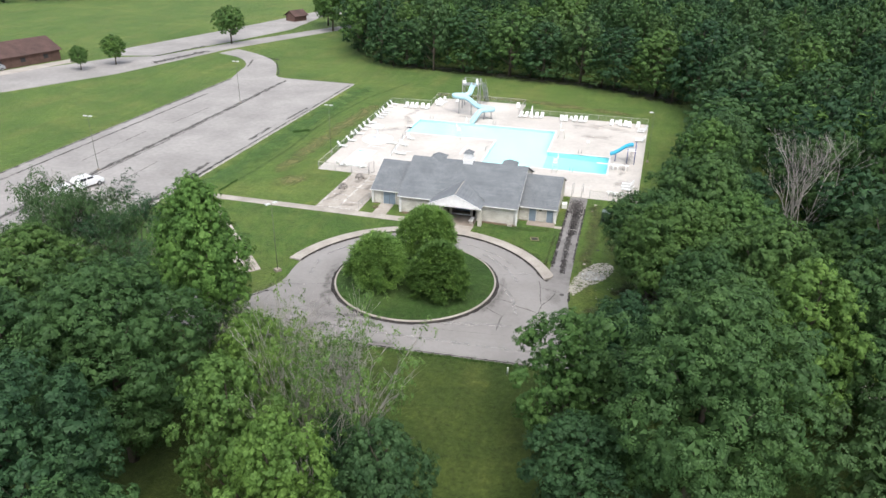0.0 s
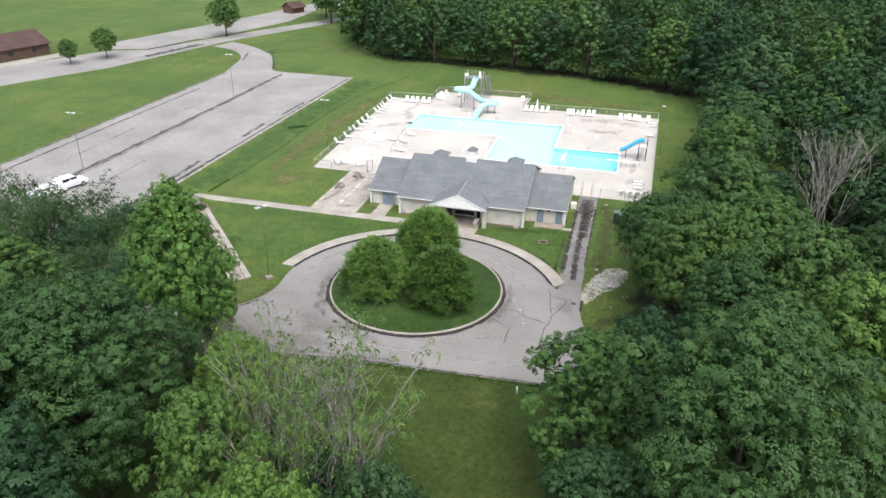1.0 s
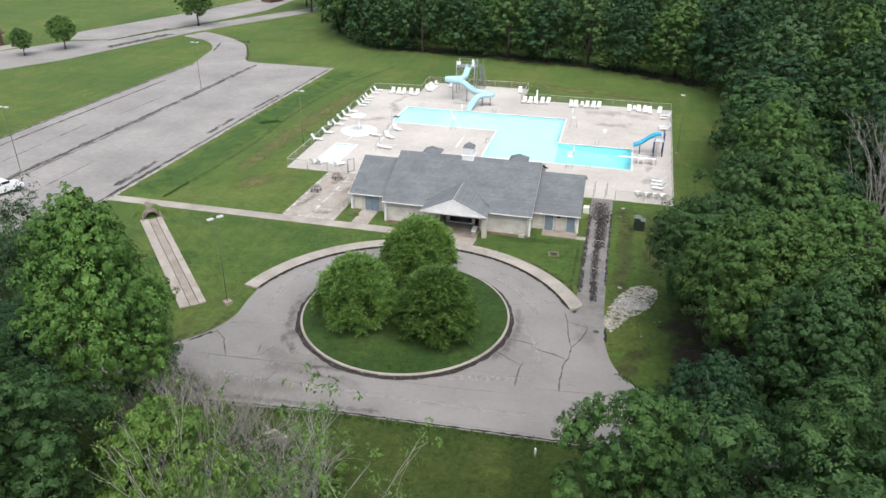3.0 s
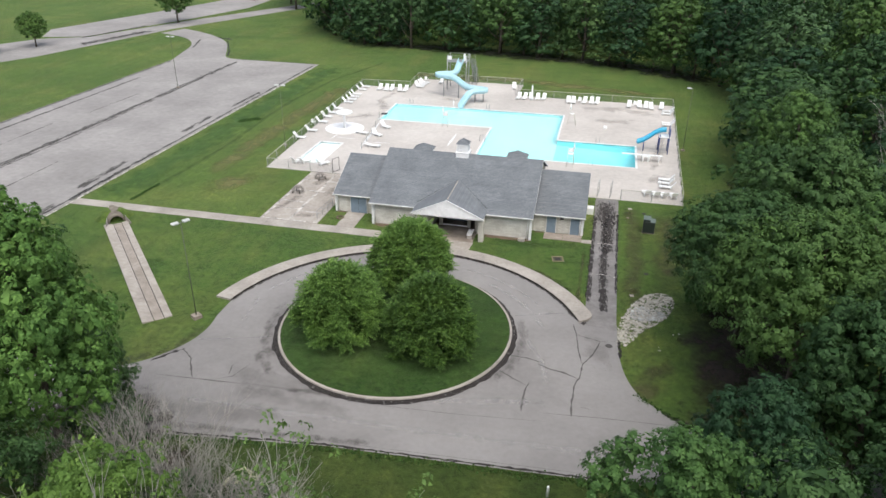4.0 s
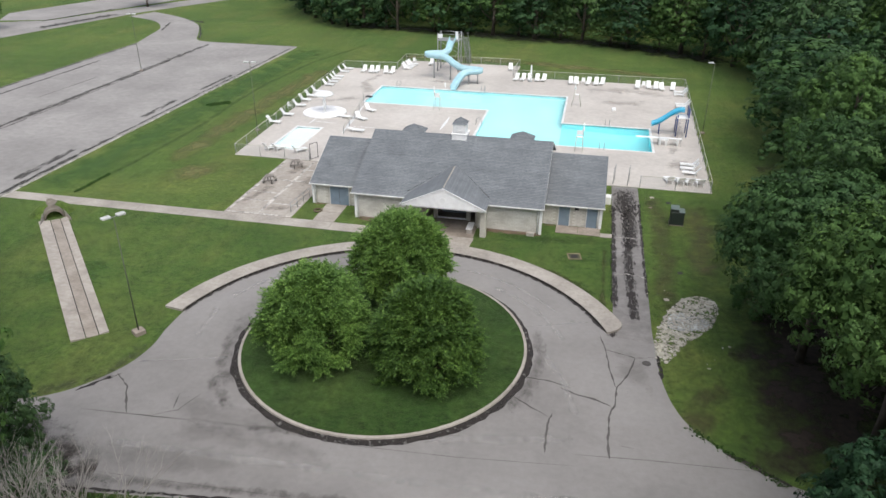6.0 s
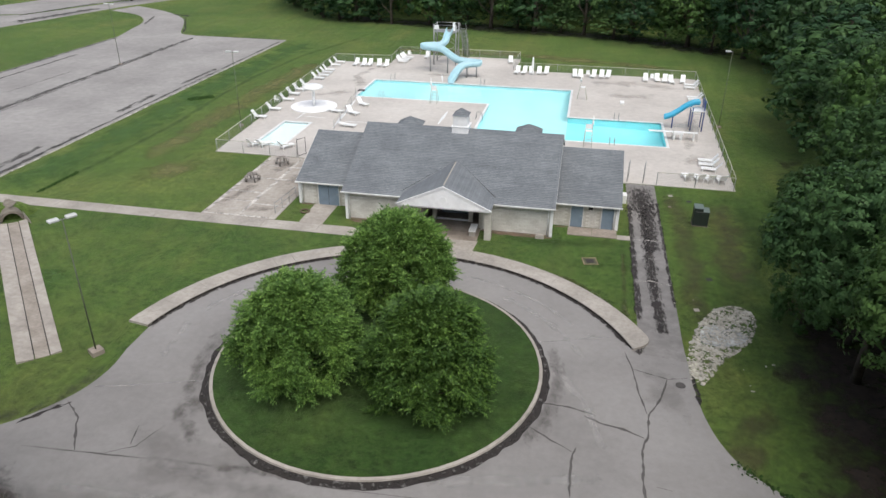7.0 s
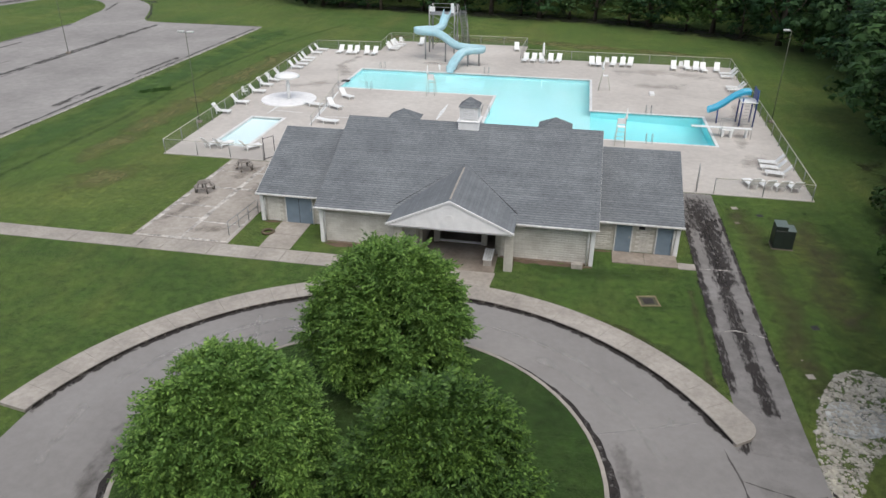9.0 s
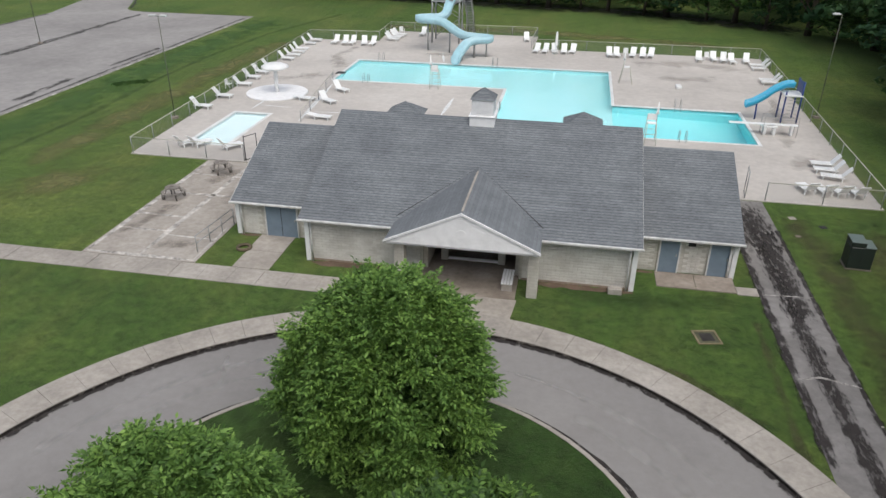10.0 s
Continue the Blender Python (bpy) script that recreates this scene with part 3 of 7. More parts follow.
def bathhouse():
    h = base("bathhouse", 0, 0, 0, 0, "long single-storey stone bathhouse with grey shingle roof and porch", "building")
    # roofs
    part("main_roof", gable_roof(bmesh.new(), -16.45, 0.25, 76.95, 2.52, 84.7, 5.87, 92.45), SHINGLE, h, "dark grey asphalt shingle roof")
    part("west_wing_roof", gable_roof(bmesh.new(), -21.2, -16.15, 79.3, 2.06, 85.3, 4.66, 91.3), SHINGLE, h)
    part("east_wing_roof", gable_roof(bmesh.new(), -0.05, 5.2, 79.3, 2.06, 85.3, 4.66, 91.3), SHINGLE, h)
    # walls
    for d in ((-16.2, 77.5, 0, -10.2, 77.75, 2.62), (-5.4, 77.5, 0, 0.0, 77.75, 2.62), (-16.2, 91.6, 0, 0.0, 91.85, 2.6)):
        w = part("main_wall", boxes(d), STONE, h, "cream split-face stone wall")
        if d[1] < 80:
            lay_blocks(w, d[0] + 0.14, d[3] - 0.14, d[1], 2.36)
            part("base_course", boxes((d[0] + 0.13, d[1] - 0.05, 0, d[3] - 0.13, d[1] - 0.028, 0.11)), REDSTAIN, w, "soil-splashed reddish foot of the wall")
    for x in (-16.2, -0.2):
        part("gable_wall", gable_wall(bmesh.new(), x, 77.75, 91.6, 2.6, 84.7, 5.72), STONE, h)
    for x in (-21.0, 4.78):
        part("wing_gable_wall", gable_wall(bmesh.new(), x, 79.75, 90.9, 2.1, 85.3, 4.52), STONE, h)
    for d in ((-20.8, 79.75, 0, -16.2, 79.95, 2.2), (-20.8, 90.7, 0, -16.2, 90.9, 2.2), (0.0, 79.75, 0, 4.78, 79.95, 2.2), (0.0, 90.7, 0, 4.78, 90.9, 2.2)):
        w = part("wing_wall", boxes(d), STONE, h)
        if d[1] < 80:
            lay_blocks(w, d[0] + 0.12, d[3] - 0.02, d[1], 1.92, ((-19.5, -17.5),) if d[0] < -10 else ((1.3, 2.4), (3.68, 4.82)))
    # trim: fascias, corner boards and downpipes
    for name, x0, x1, y, z in (("main_fascia", -16.5, -11.4, 76.9, 2.37), ("main_fascia", -4.6, 0.3, 76.9, 2.37), ("wing_fascia", -21.25, -16.3, 79.25, 1.92), ("wing_fascia", 0.1, 5.25, 79.25, 1.92)):
        part(name, boxes((x0, y - 0.05, z + 0.04, x1, y + 0.06, z + 0.15), bevel=0.015), TRIM, h, "white painted gutter and fascia")
    for x, y, top in ((-16.18, 77.4, 2.4), (0.0, 77.4, 2.4), (-21.0, 79.65, 1.95), (4.95, 79.65, 1.95)):
        part("corner_board", boxes((x - 0.12, y - 0.06, 0.0, x + 0.12, y + 0.12, top), bevel=0.01), WHITE, h, "white corner board")
        part("downpipe", tubes(([(x + 0.25 * (1 if x < -8 else -1), y - 0.12, 0.05), (x + 0.25 * (1 if x < -8 else -1), y - 0.12, top)], 0.045)), TRIM, h)
    for x, y0, y1, ze, yr, zr in ((0.255, 76.95, 92.45, 2.52, 84.7, 5.87), (-21.2, 79.3, 91.3, 2.06, 85.3, 4.66), (5.2, 79.3, 91.3, 2.06, 85.3, 4.66)):
        bm = bmesh.new()
        for ya in (y0, y1):
            vs = [bm.verts.new((x + dx, yy, zz + dz)) for dx in (-0.03, 0.004) for yy, zz in ((ya, ze), (yr, zr)) for dz in (-0.012, -0.14)]
            for q in ((0, 1, 3, 2), (4, 5, 7, 6), (0, 2, 6, 4), (1, 3, 7, 5)):
                bm.faces.new([vs[i] for i in q])
        bmesh.ops.recalc_face_normals(bm, faces=bm.faces)
        part("barge_board", bm, TRIM, h)
    # doors
    door(h, -18.5, 79.72, 1.75, 1.88, 2)
    door(h, 1.85, 79.72, 0.9, 1.88), door(h, 4.25, 79.72, 0.95, 1.88)
    part("vent", boxes((2.7, 79.66, 1.55, 3.05, 79.75, 1.78), bevel=0.01), DARK, h)
    # porch
    xc, hw, ye, ze, yb = -7.97, 3.6, 75.2, 2.66, 81.15
    zr = 4.32
    bm = bmesh.new()
    for sgn in (-1, 1):
        top = [(xc + sgn * hw, ye, ze), (xc, ye, zr), (xc, yb, zr), (xc + sgn * hw, 77.6, ze)]
        a = [bm.verts.new(p) for p in top]
        b = [bm.verts.new((p[0], p[1], p[2] - 0.1)) for p in top]
        bm.faces.new(a), bm.faces.new(b)
        for i in range(4):
            bm.faces.new((a[i], a[(i + 1) % 4], b[(i + 1) % 4], b[i]))
    bmesh.ops.recalc_face_normals(bm, faces=bm.faces)
    part("porch_roof", bm, SHINGLE_PORCH, h)
    # Dark bars added in the valleys stand in for the slopes' difference in light.
    for sgn in (-1, 1):
        part("valley_flashing", tubes(([(xc, yb + 0.02, zr - 0.005), (xc + sgn * hw, 77.62, ze + 0.14)], 0.03), sides=4), DARK, h, "dark line added along the roof valley for contrast")
    part("ridge_flashing", boxes((xc - 0.05, ye + 0.3, zr - 0.02, xc + 0.05, ye + 5.3, zr + 0.02)), CONCRETE, h, "pale metal ridge strip")
    # siding boards of the gable end
    rows = 10
    for i in range(rows):
        z0 = 2.6 + (zr - 0.1 - 2.6) * i / rows
        z1 = 2.6 + (zr - 0.1 - 2.6) * (i + 1) / rows
        w0, w1 = hw * (zr - 0.08 - z0) / (zr - ze) - 0.02, max(0.03, hw * (zr - 0.08 - z1) / (zr - ze) - 0.02)
        bm = bmesh.new()
        f = [bm.verts.new(p) for p in ((xc - w0, ye + 0.03, z0), (xc + w0, ye + 0.03, z0), (xc + w1, ye + 0.055, z1), (xc - w1, ye + 0.055, z1))]
        k = [bm.verts.new((v.co.x, ye + 0.3, v.co.z)) for v in f]
        bm.faces.new(f), bm.faces.new(k)
        for j in range(4):
            bm.faces.new((f[j], f[(j + 1) % 4], k[(j + 1) % 4], k[j]))
        bmesh.ops.recalc_face_normals(bm, faces=bm.faces)
        part("siding_board", bm, WHITE, h)
    part("gable_vent", tube(bmesh.new(), [(xc, ye + 0.1, 3.25), (xc, ye + 0.01, 3.25)], 0.24, None, 16), WHITE, h, "round louvred gable vent")
    bm = bmesh.new()
    for sgn in (-1, 1):
        vs = [bm.verts.new(p) for p in ((xc + sgn * (hw + 0.05), ye - 0.02, ze - 0.1), (xc + sgn * (hw + 0.05), ye - 0.02, ze + 0.015), (xc, ye - 0.02, zr + 0.015), (xc, ye - 0.02, zr - 0.1))]
        ws = [bm.verts.new((v.co.x, ye + 0.05, v.co.z)) for v in vs]
        bm.faces.new(vs), bm.faces.new(ws)
        for j in range(4):
            bm.faces.new((vs[j], vs[(j + 1) % 4], ws[(j + 1) % 4], ws[j]))
    bmesh.ops.recalc_face_normals(bm, faces=bm.faces)
    part("porch_barge_board", bm, WHITE, h)
    part("porch_beam", boxes((-11.5, 75.4, 2.42, -4.45, 75.75, 2.64)), WHITE, h)
    for x in (-11.0, -4.65):
        part("porch_pier", boxes((x - 0.25, 75.75, 0, x + 0.25, 76.3, 2.5), bevel=0.02), STONE, h, "square stone porch pier")
    for x in (-9.32, -6.38):
        part("porch_post", boxes((x - 0.18, 78.7, 0, x + 0.18, 79.05, 2.6), bevel=0.02), STONE, h)
    part("porch_slab", boxes((-10.2, 75.4, 0.0, -5.4, 83.0, 0.05)), PORCH_FLOOR, h, "brownish worn porch floor")
    part("threshold", boxes((-9.14, 78.8, 0.05, -6.56, 78.95, 0.17), bevel=0.01), WHITE, h, "white threshold rail")
    # back wall near black: the porch's shade is put into its colour
    part("porch_back_wall", boxes((-10.1, 81.6, 0.05, -5.5, 81.8, 2.6)), DARK, h)
    for x in (-10.2, -5.6):
        part("porch_side_wall", boxes((x, 77.75, 0.05, x + 0.2, 81.6, 2.6)), STONE, h)
    part("counter", boxes((-9.0, 80.2, 0.05, -6.7, 80.6, 1.0), (-9.05, 80.1, 1.0, -6.65, 80.65, 1.06)), DOOR_BLUE, h, "ticket counter in the dark porch")
    # cupola
    cx, cy = -8.3, 84.7
    c = part("cupola", boxes((cx - 0.68, cy - 0.7, 5.2, cx + 0.68, cy + 0.7, 6.1), (cx - 0.74, cy - 0.76, 6.08, cx + 0.74, cy + 0.76, 6.16), (cx - 0.6, cy - 0.62, 6.16, cx + 0.6, cy + 0.62, 7.05), bevel=0.02), WHITE, h, "white louvred cupola")
    bm = bmesh.new()
    q = [bm.verts.new((cx + sx * 0.68, cy + sy * 0.7, 7.03)) for sx, sy in ((-1, -1), (1, -1), (1, 1), (-1, 1))]
    apex = bm.verts.new((cx, cy, 7.58))
    bm.faces.new(q[::-1])
    for i in range(4):
        bm.faces.new((q[i], q[(i + 1) % 4], apex))
    part("cupola_roof", bm, SHINGLE, c)
    for i in range(6):
        part("louvre", boxes((cx - 0.36, cy - 0.66, 6.3 + i * 0.11, cx + 0.36, cy - 0.615, 6.37 + i * 0.11)), WHITE, c)
    # the two small hipped caps behind the ridge
    for x in (-13.4, -2.85):
        bm = bmesh.new()
        q = [bm.verts.new((x + sx * 1.15, 87.6 + sy * 1.15, 5.0)) for sx, sy in ((-1, -1), (1, -1), (1, 1), (-1, 1))]
        apex = bm.verts.new((x, 87.6, 5.72))
        bm.faces.new(q[::-1])
        for i in range(4):
            bm.faces.new((q[i], q[(i + 1) % 4], apex))
        part("roof_cap", bm, SHINGLE, h, "small hipped roof vent cap")
        part("cap_body", boxes((x - 0.95, 86.65, 4.0, x + 0.95, 88.55, 5.0)), WHITE, h)
    return h


bathhouse()
sheet("entry_walk", [(-11.0, 73.2), (-5.5, 73.2), (-5.3, 75.4), (-11.0, 75.4)], 0.035, PATIO, thick=0.1, label="stained concrete entry walk", category="pavement")


def straight_walk(name, x0, x1, y0, y1, step, z, label):
    w = base(name, 0, 0, 0, 0, label, "pavement", "", "structure")
    n = max(1, round(abs(x1 - x0) / step)) if abs(x1 - x0) > abs(y1 - y0) else max(1, round(abs(y1 - y0) / step))
    for i in range(n):
        if abs(x1 - x0) > abs(y1 - y0):
            a, b = x0 + (x1 - x0) * i / n + 0.012, x0 + (x1 - x0) * (i + 1) / n - 0.012
            bm = boxes((a, y0, -0.06, b, y1, z + 0.004 * (i % 3)))
        else:
            a, b = y0 + (y1 - y0) * i / n + 0.012, y0 + (y1 - y0) * (i + 1) / n - 0.012
            bm = boxes((x0, a, -0.06, x1, b, z + 0.004 * (i % 3)))
        part("panel", bm, PORCH_FLOOR if "slab" in name else PATIO if "door" in name else CONCRETE, w)
    return w


straight_walk("footpath", -49.9, -11.8, 74.35, 75.85, 1.5, 0.03, "straight concrete footpath across the lawn")
straight_walk("door_walk", -19.75, -17.8, 75.9, 79.7, 1.9, 0.03, "short concrete walk to the double doors")
straight_walk("door_slab", 1.25, 5.0, 78.1, 79.6, 1.9, 0.05, "stained concrete slab below the side doors")
straight_walk("door_path", 5.0, 6.0, 78.0, 78.75, 1.0, 0.04, "narrow concrete strip from the slab to the drive")


# ---- trees ----
def unit(v):
    return v / (np.linalg.norm(v, axis=-1, keepdims=True) + 1e-9)


def leaf_corners(rng, p, nrm, ax, s, sides):
    """Corner points of leaves at p that face nrm and point along ax."""
    nrm = unit(nrm)
    ax = unit(ax - nrm * (ax * nrm).sum(1)[:, None])
    side = np.cross(nrm, ax)
    s = s[:, None]
    if sides == 3:
        ring = [p - ax * s * 0.4 + side * s * 0.42, p + ax * s * 0.75, p - ax * s * 0.4 - side * s * 0.42]
    else:
        ring = [p - ax * s * 0.6, p + side * s * 0.26 + nrm * s * 0.08, p + ax * s * 0.75 - nrm * s * 0.15, p - side * s * 0.26 + nrm * s * 0.08]
    return np.stack(ring, 1)


def leaf_arrays(rng, boughs, centre, puffs, per, size, puff=0.3, core=36, sides=3, droop=0.0, clean=0.2, lump=0.45):
    """Corner points of leaves: each bough (x, y, z, r) carries rounded puffs on its outer and upper side, each puff a
    cap of leaves; core: oversized leaves added inside each bough to block light and darken its gaps.
    """
    boughs = np.array(boughs, float)
    order = np.argsort(-boughs[:, 3])
    m = max(len(boughs), int(puffs))
    k = order[np.arange(m) % len(boughs)]
    step = np.arange(m) // len(boughs) + rng.random(m) * 0.5
    b, br = boughs[k, :3], boughs[k, 3]
    out = b - centre
    out[:, 2] = out[:, 2] * 0.8 + 0.35 * np.linalg.norm(out, axis=1)
    out = unit(out)
    # spread over the outer side of each bough, turn by turn
    cz = 1 - 1.2 * (step + 0.2) / (m / len(boughs) + 0.2)
    ang = step * 2.39996 + k * 1.7
    u = unit(np.cross(out, np.array([0.13, 0.21, 0.97])))
    v = np.cross(out, u)
    sz = np.sqrt(np.maximum(0, 1 - cz * cz))
    d = unit(out * cz[:, None] + u * (sz * np.cos(ang))[:, None] + v * (sz * np.sin(ang))[:, None] + rng.normal(size=(m, 3)) * 0.12)
    pr = br * puff * (0.7 + 0.6 * rng.random(m))
    hub = b + d * (br * (0.78 + 0.3 * rng.random(m)))[:, None]
    face = unit(d * 0.7 + out * 0.5 + np.array([0, 0, 0.55]))
    n = m * per
    fc = np.repeat(face, per, 0)
    e = unit(rng.normal(size=(n, 3)) * 0.8 + fc * 0.95)
    p = np.repeat(hub, per, 0) + e * np.array([1, 1, 0.85]) * (np.repeat(pr, per) * (0.55 + 0.55 * rng.random(n) ** 0.6))[:, None]
    nrm = e * (1 - lump) + unit(p - np.repeat(b, per, 0)) * lump + fc * 0.25 + rng.normal(size=(n, 3)) * clean
    ax = e * 0.6 + rng.normal(size=(n, 3)) * 0.7 + np.array([0, 0, -0.45 - droop])
    out_pts = [leaf_corners(rng, p, nrm, ax, size * (0.6 + 0.8 * rng.random(n)), sides)]
    c = int(core)
    if c:
        q = np.repeat(boughs, c, 0)
        g = q[:, :3] - centre
        g = unit(g + np.array([0, 0, 0.3]) * np.linalg.norm(g, axis=1)[:, None])
        e = unit(rng.normal(size=g.shape) + g * 0.75)
        p = q[:, :3] + e * (q[:, 3] * (0.4 + 0.28 * rng.random(len(q))))[:, None]
        out_pts.append(leaf_corners(rng, p, e + rng.normal(size=g.shape) * 0.3, rng.normal(size=g.shape), np.minimum(q[:, 3] * (0.26 + 0.16 * rng.random(len(q))), 0.5), sides))
        p = centre + (q[::3, :3] - centre) * (0.35 + 0.35 * rng.random(len(q[::3])))[:, None] + rng.normal(size=(len(q[::3]), 3)) * 0.3
        out_pts.append(leaf_corners(rng, p, rng.normal(size=p.shape) + np.array([0, 0, 0.8]), rng.normal(size=p.shape), boughs[:, 3].mean() * (0.3 + 0.3 * rng.random(len(p))), sides))
    return np.concatenate(out_pts).reshape(-1, 3)


def spray_arrays(rng, boughs, centre, sprays, per, size):
    """Corner points of leaves set in drooping sprays: each a short twig that grows outwards from a bough, with leaves fanning to both sides and to its tip."""
    boughs = np.array(boughs, float)
    k = rng.integers(0, len(boughs), sprays)
    b, br = boughs[k, :3], boughs[k, 3]
    out = b - centre
    out[:, 2] = out[:, 2] * 0.7 + 0.25 * np.linalg.norm(out, axis=1)
    d = unit(unit(out) * 0.85 + rng.normal(size=(sprays, 3)) * 0.62)
    p0 = b + d * (br * (0.4 + 0.7 * rng.random(sprays)))[:, None]
    flat = unit(d * np.array([1, 1, 0.35]) + np.array([0, 0, 0.12]) + rng.normal(size=(sprays, 3)) * 0.18)
    long = 0.3 + 0.5 * rng.random(sprays)
    n = sprays * per
    i = np.tile(np.arange(per), sprays)
    u = 0.15 + 0.85 * i / (per - 1) + rng.normal(size=n) * 0.03
    ax, ln = np.repeat(flat, per, 0), np.repeat(long, per)
    side = unit(np.cross(ax, np.array([0.02, 0.03, 1.0])))
    up = np.cross(side, ax)
    sgn = np.where(i % 2 == 0, 1.0, -1.0)
    p = np.repeat(p0, per, 0) + ax * (ln * u)[:, None] + np.array([0, 0, -0.22]) * (ln * u * u)[:, None]
    tip = (u > 0.9)[:, None]
    leaf = unit(np.where(tip, ax + rng.normal(size=(n, 3)) * 0.25, ax * 0.6 + side * sgn[:, None] * 0.85) + np.array([0, 0, -0.3]) + rng.normal(size=(n, 3)) * 0.18)
    s = size * (0.7 + 0.6 * rng.random(n))
    nrm = up + side * (sgn * 0.25)[:, None] + rng.normal(size=(n, 3)) * 0.22
    return leaf_corners(rng, p + leaf * s[:, None] * 0.6, nrm, leaf, s, 4).reshape(-1, 3)


def quads_mesh(name, pts, material, sides=4):
    n = len(pts) // sides
    me = bpy.data.meshes.new(name)
    me.vertices.add(sides * n), me.loops.add(sides * n), me.polygons.add(n)
    me.vertices.foreach_set("co", pts.astype(np.float32).ravel())
    me.loops.foreach_set("vertex_index", np.arange(sides * n, dtype=np.int32))
    me.polygons.foreach_set("loop_start", np.arange(0, sides * n, sides, dtype=np.int32))
    me.materials.append(material)
    me.update(calc_edges=True)
    return me


def crown_boughs(rng, h, r, low, count, shape, big=(0.21, 0.33), depths=(0.68, 0.8, 0.9, 0.97, 1.03, 1.08), ripple=1.0):
    """Boughs over a crown of height h and radius r that begins at low."""
    zc, hh = (h + low) / 2, (h - low) / 2
    ph = [rng.uniform(0, 6.28) for _ in range(4)]
    out = []
    for i in range(count):
        z = -0.9 + 1.86 * ((i + 0.5) / count) ** 0.85
        if shape == "dome":
            prof = math.sqrt(max(0.02, 1 - max(0.0, (z + 0.35) / 1.35) ** 2.2)) * (1 if z > -0.75 else 0.93)
        elif shape == "egg":
            prof = (1 - max(0.0, (z + 0.15) / 1.17)) ** 0.5 * min(1.0, 1.05 + 0.55 * min(0.0, z + 0.1))
        elif shape == "oval":
            prof = math.sqrt(max(0.02, 1 - abs(z) ** 2.5))
        else:
            prof = math.sqrt(max(0.02, 1 - z * z))
        a = i * 2.39996 + rng.uniform(-0.3, 0.3)
        wave = 1 + ripple * (0.1 * math.sin(2 * a + ph[0] + z) + 0.08 * math.sin(3 * a + ph[1] - 2 * z) + 0.06 * math.sin(5 * a + ph[2] + 4 * z))
        lr = r * rng.uniform(*big) * (0.7 + 0.3 * prof)
        rr = max(0.0, r * prof * wave - lr * 0.75) * rng.choice(depths)
        out.append((rr * math.cos(a), rr * math.sin(a), zc + z * (hh - lr * 0.5) * rng.uniform(0.9, 1.03), lr * 0.86))
    out.append((rng.uniform(-0.1, 0.1) * r, rng.uniform(-0.1, 0.1) * r, h - r * 0.22, r * 0.24))
    return out, np.array((0, 0, zc - 0.15 * hh))


def tree_proto(name, seed, h, r, low, boughs, puffs, per, size, shape, leaf, label, puff=0.3, sides=3, big=(0.2, 0.34), droop=0.0, core=44, clean=0.2, depths=(0.68, 0.8, 0.9, 0.97, 1.03, 1.08), sprays=0):
    rng = np.random.default_rng(seed)
    rnd = random.Random(seed)
    ls, centre = crown_boughs(rnd, h, r, low, boughs, shape, big, depths, 0.35 if sprays else 1.0)
    t = base(name, 0, 0, 0, 0, label, "tree")
    bm = bmesh.new()
    r0 = 0.024 * h
    tube(bm, [(0, 0, -0.2), (0.1, 0.05, h * 0.3), (-0.1, 0.1, h * 0.55), (0.05, 0, h * 0.68)], r0, 0.04, 8)
    for x, y, z, lr in ls[:: max(1, len(ls) // 12)]:
        z0 = max(low * 0.7, z - 0.45 * math.hypot(x, y) - lr)
        tube(bm, [(0, 0, z0), (x * 0.45, y * 0.45, (z0 + z) / 2 + 0.1), (x * 0.6, y * 0.6, z - 0.2)], r0 * 0.3, 0.03, 5)
    part("trunk", bm, BARK, t)
    pts = leaf_arrays(rng, ls, centre, puffs, per, size, puff, core, sides, droop, clean)
    if sprays:
        pts = np.concatenate((pts, spray_arrays(rng, ls, centre, sprays, 15, 0.135)))
    c = new("crown", quads_mesh("crown", pts, leaf, sides))
    c.parent = t
    return t


def bare_proto(name, seed, h, spread, label, leafy=0, leaf=None, stems=5, wood=None, forks=5, stout=0.009):
    """A leafless or thinly leaved tree: stems that fork into fine twigs."""
    rnd = random.Random(seed)
    t = base(name, 0, 0, 0, 0, label, "tree")
    bm = bmesh.new()
    tips = []

    def grow(p, d, length, r, depth):
        q = p + d * length
        m = p + d * length * 0.5 + Vector((rnd.uniform(-1, 1), rnd.uniform(-1, 1), rnd.uniform(-0.5, 0.5))) * length * 0.08
        tube(bm, [p, m, q], r, r * 0.6, 5 if depth < 2 else 3, False)
        tips.append(q)
        if depth == forks or length < 0.35:
            return
        for i in range(rnd.choice((2, 2, 3))):
            e = (d + Vector((rnd.uniform(-1, 1), rnd.uniform(-1, 1), rnd.uniform(-0.3, 0.5))) * spread).normalized()
            grow(p + d * length * rnd.uniform(0.5, 1.0), e, length * rnd.uniform(0.55, 0.8), r * 0.6, depth + 1)

    for i in range(stems):
        grow(Vector((rnd.uniform(-0.5, 0.5), rnd.uniform(-0.5, 0.5), -0.1)), Vector((rnd.uniform(-0.4, 0.4), rnd.uniform(-0.4, 0.4), 1)).normalized(), h * 0.4, stout * h, 0)
    part("branch_frame", bm, wood or DEADWOOD, t)
    if leafy:
        rng = np.random.default_rng(seed)
        ls = [(p.x, p.y, p.z, 0.5) for p in tips if p.z > h * 0.45]
        c = new("crown", quads_mesh("crown", leaf_arrays(rng, ls, np.array((0, 0, h * 0.6)), leafy // 14, 14, 0.15, 0.8, 0), leaf, 3))
        c.parent = t
    return t


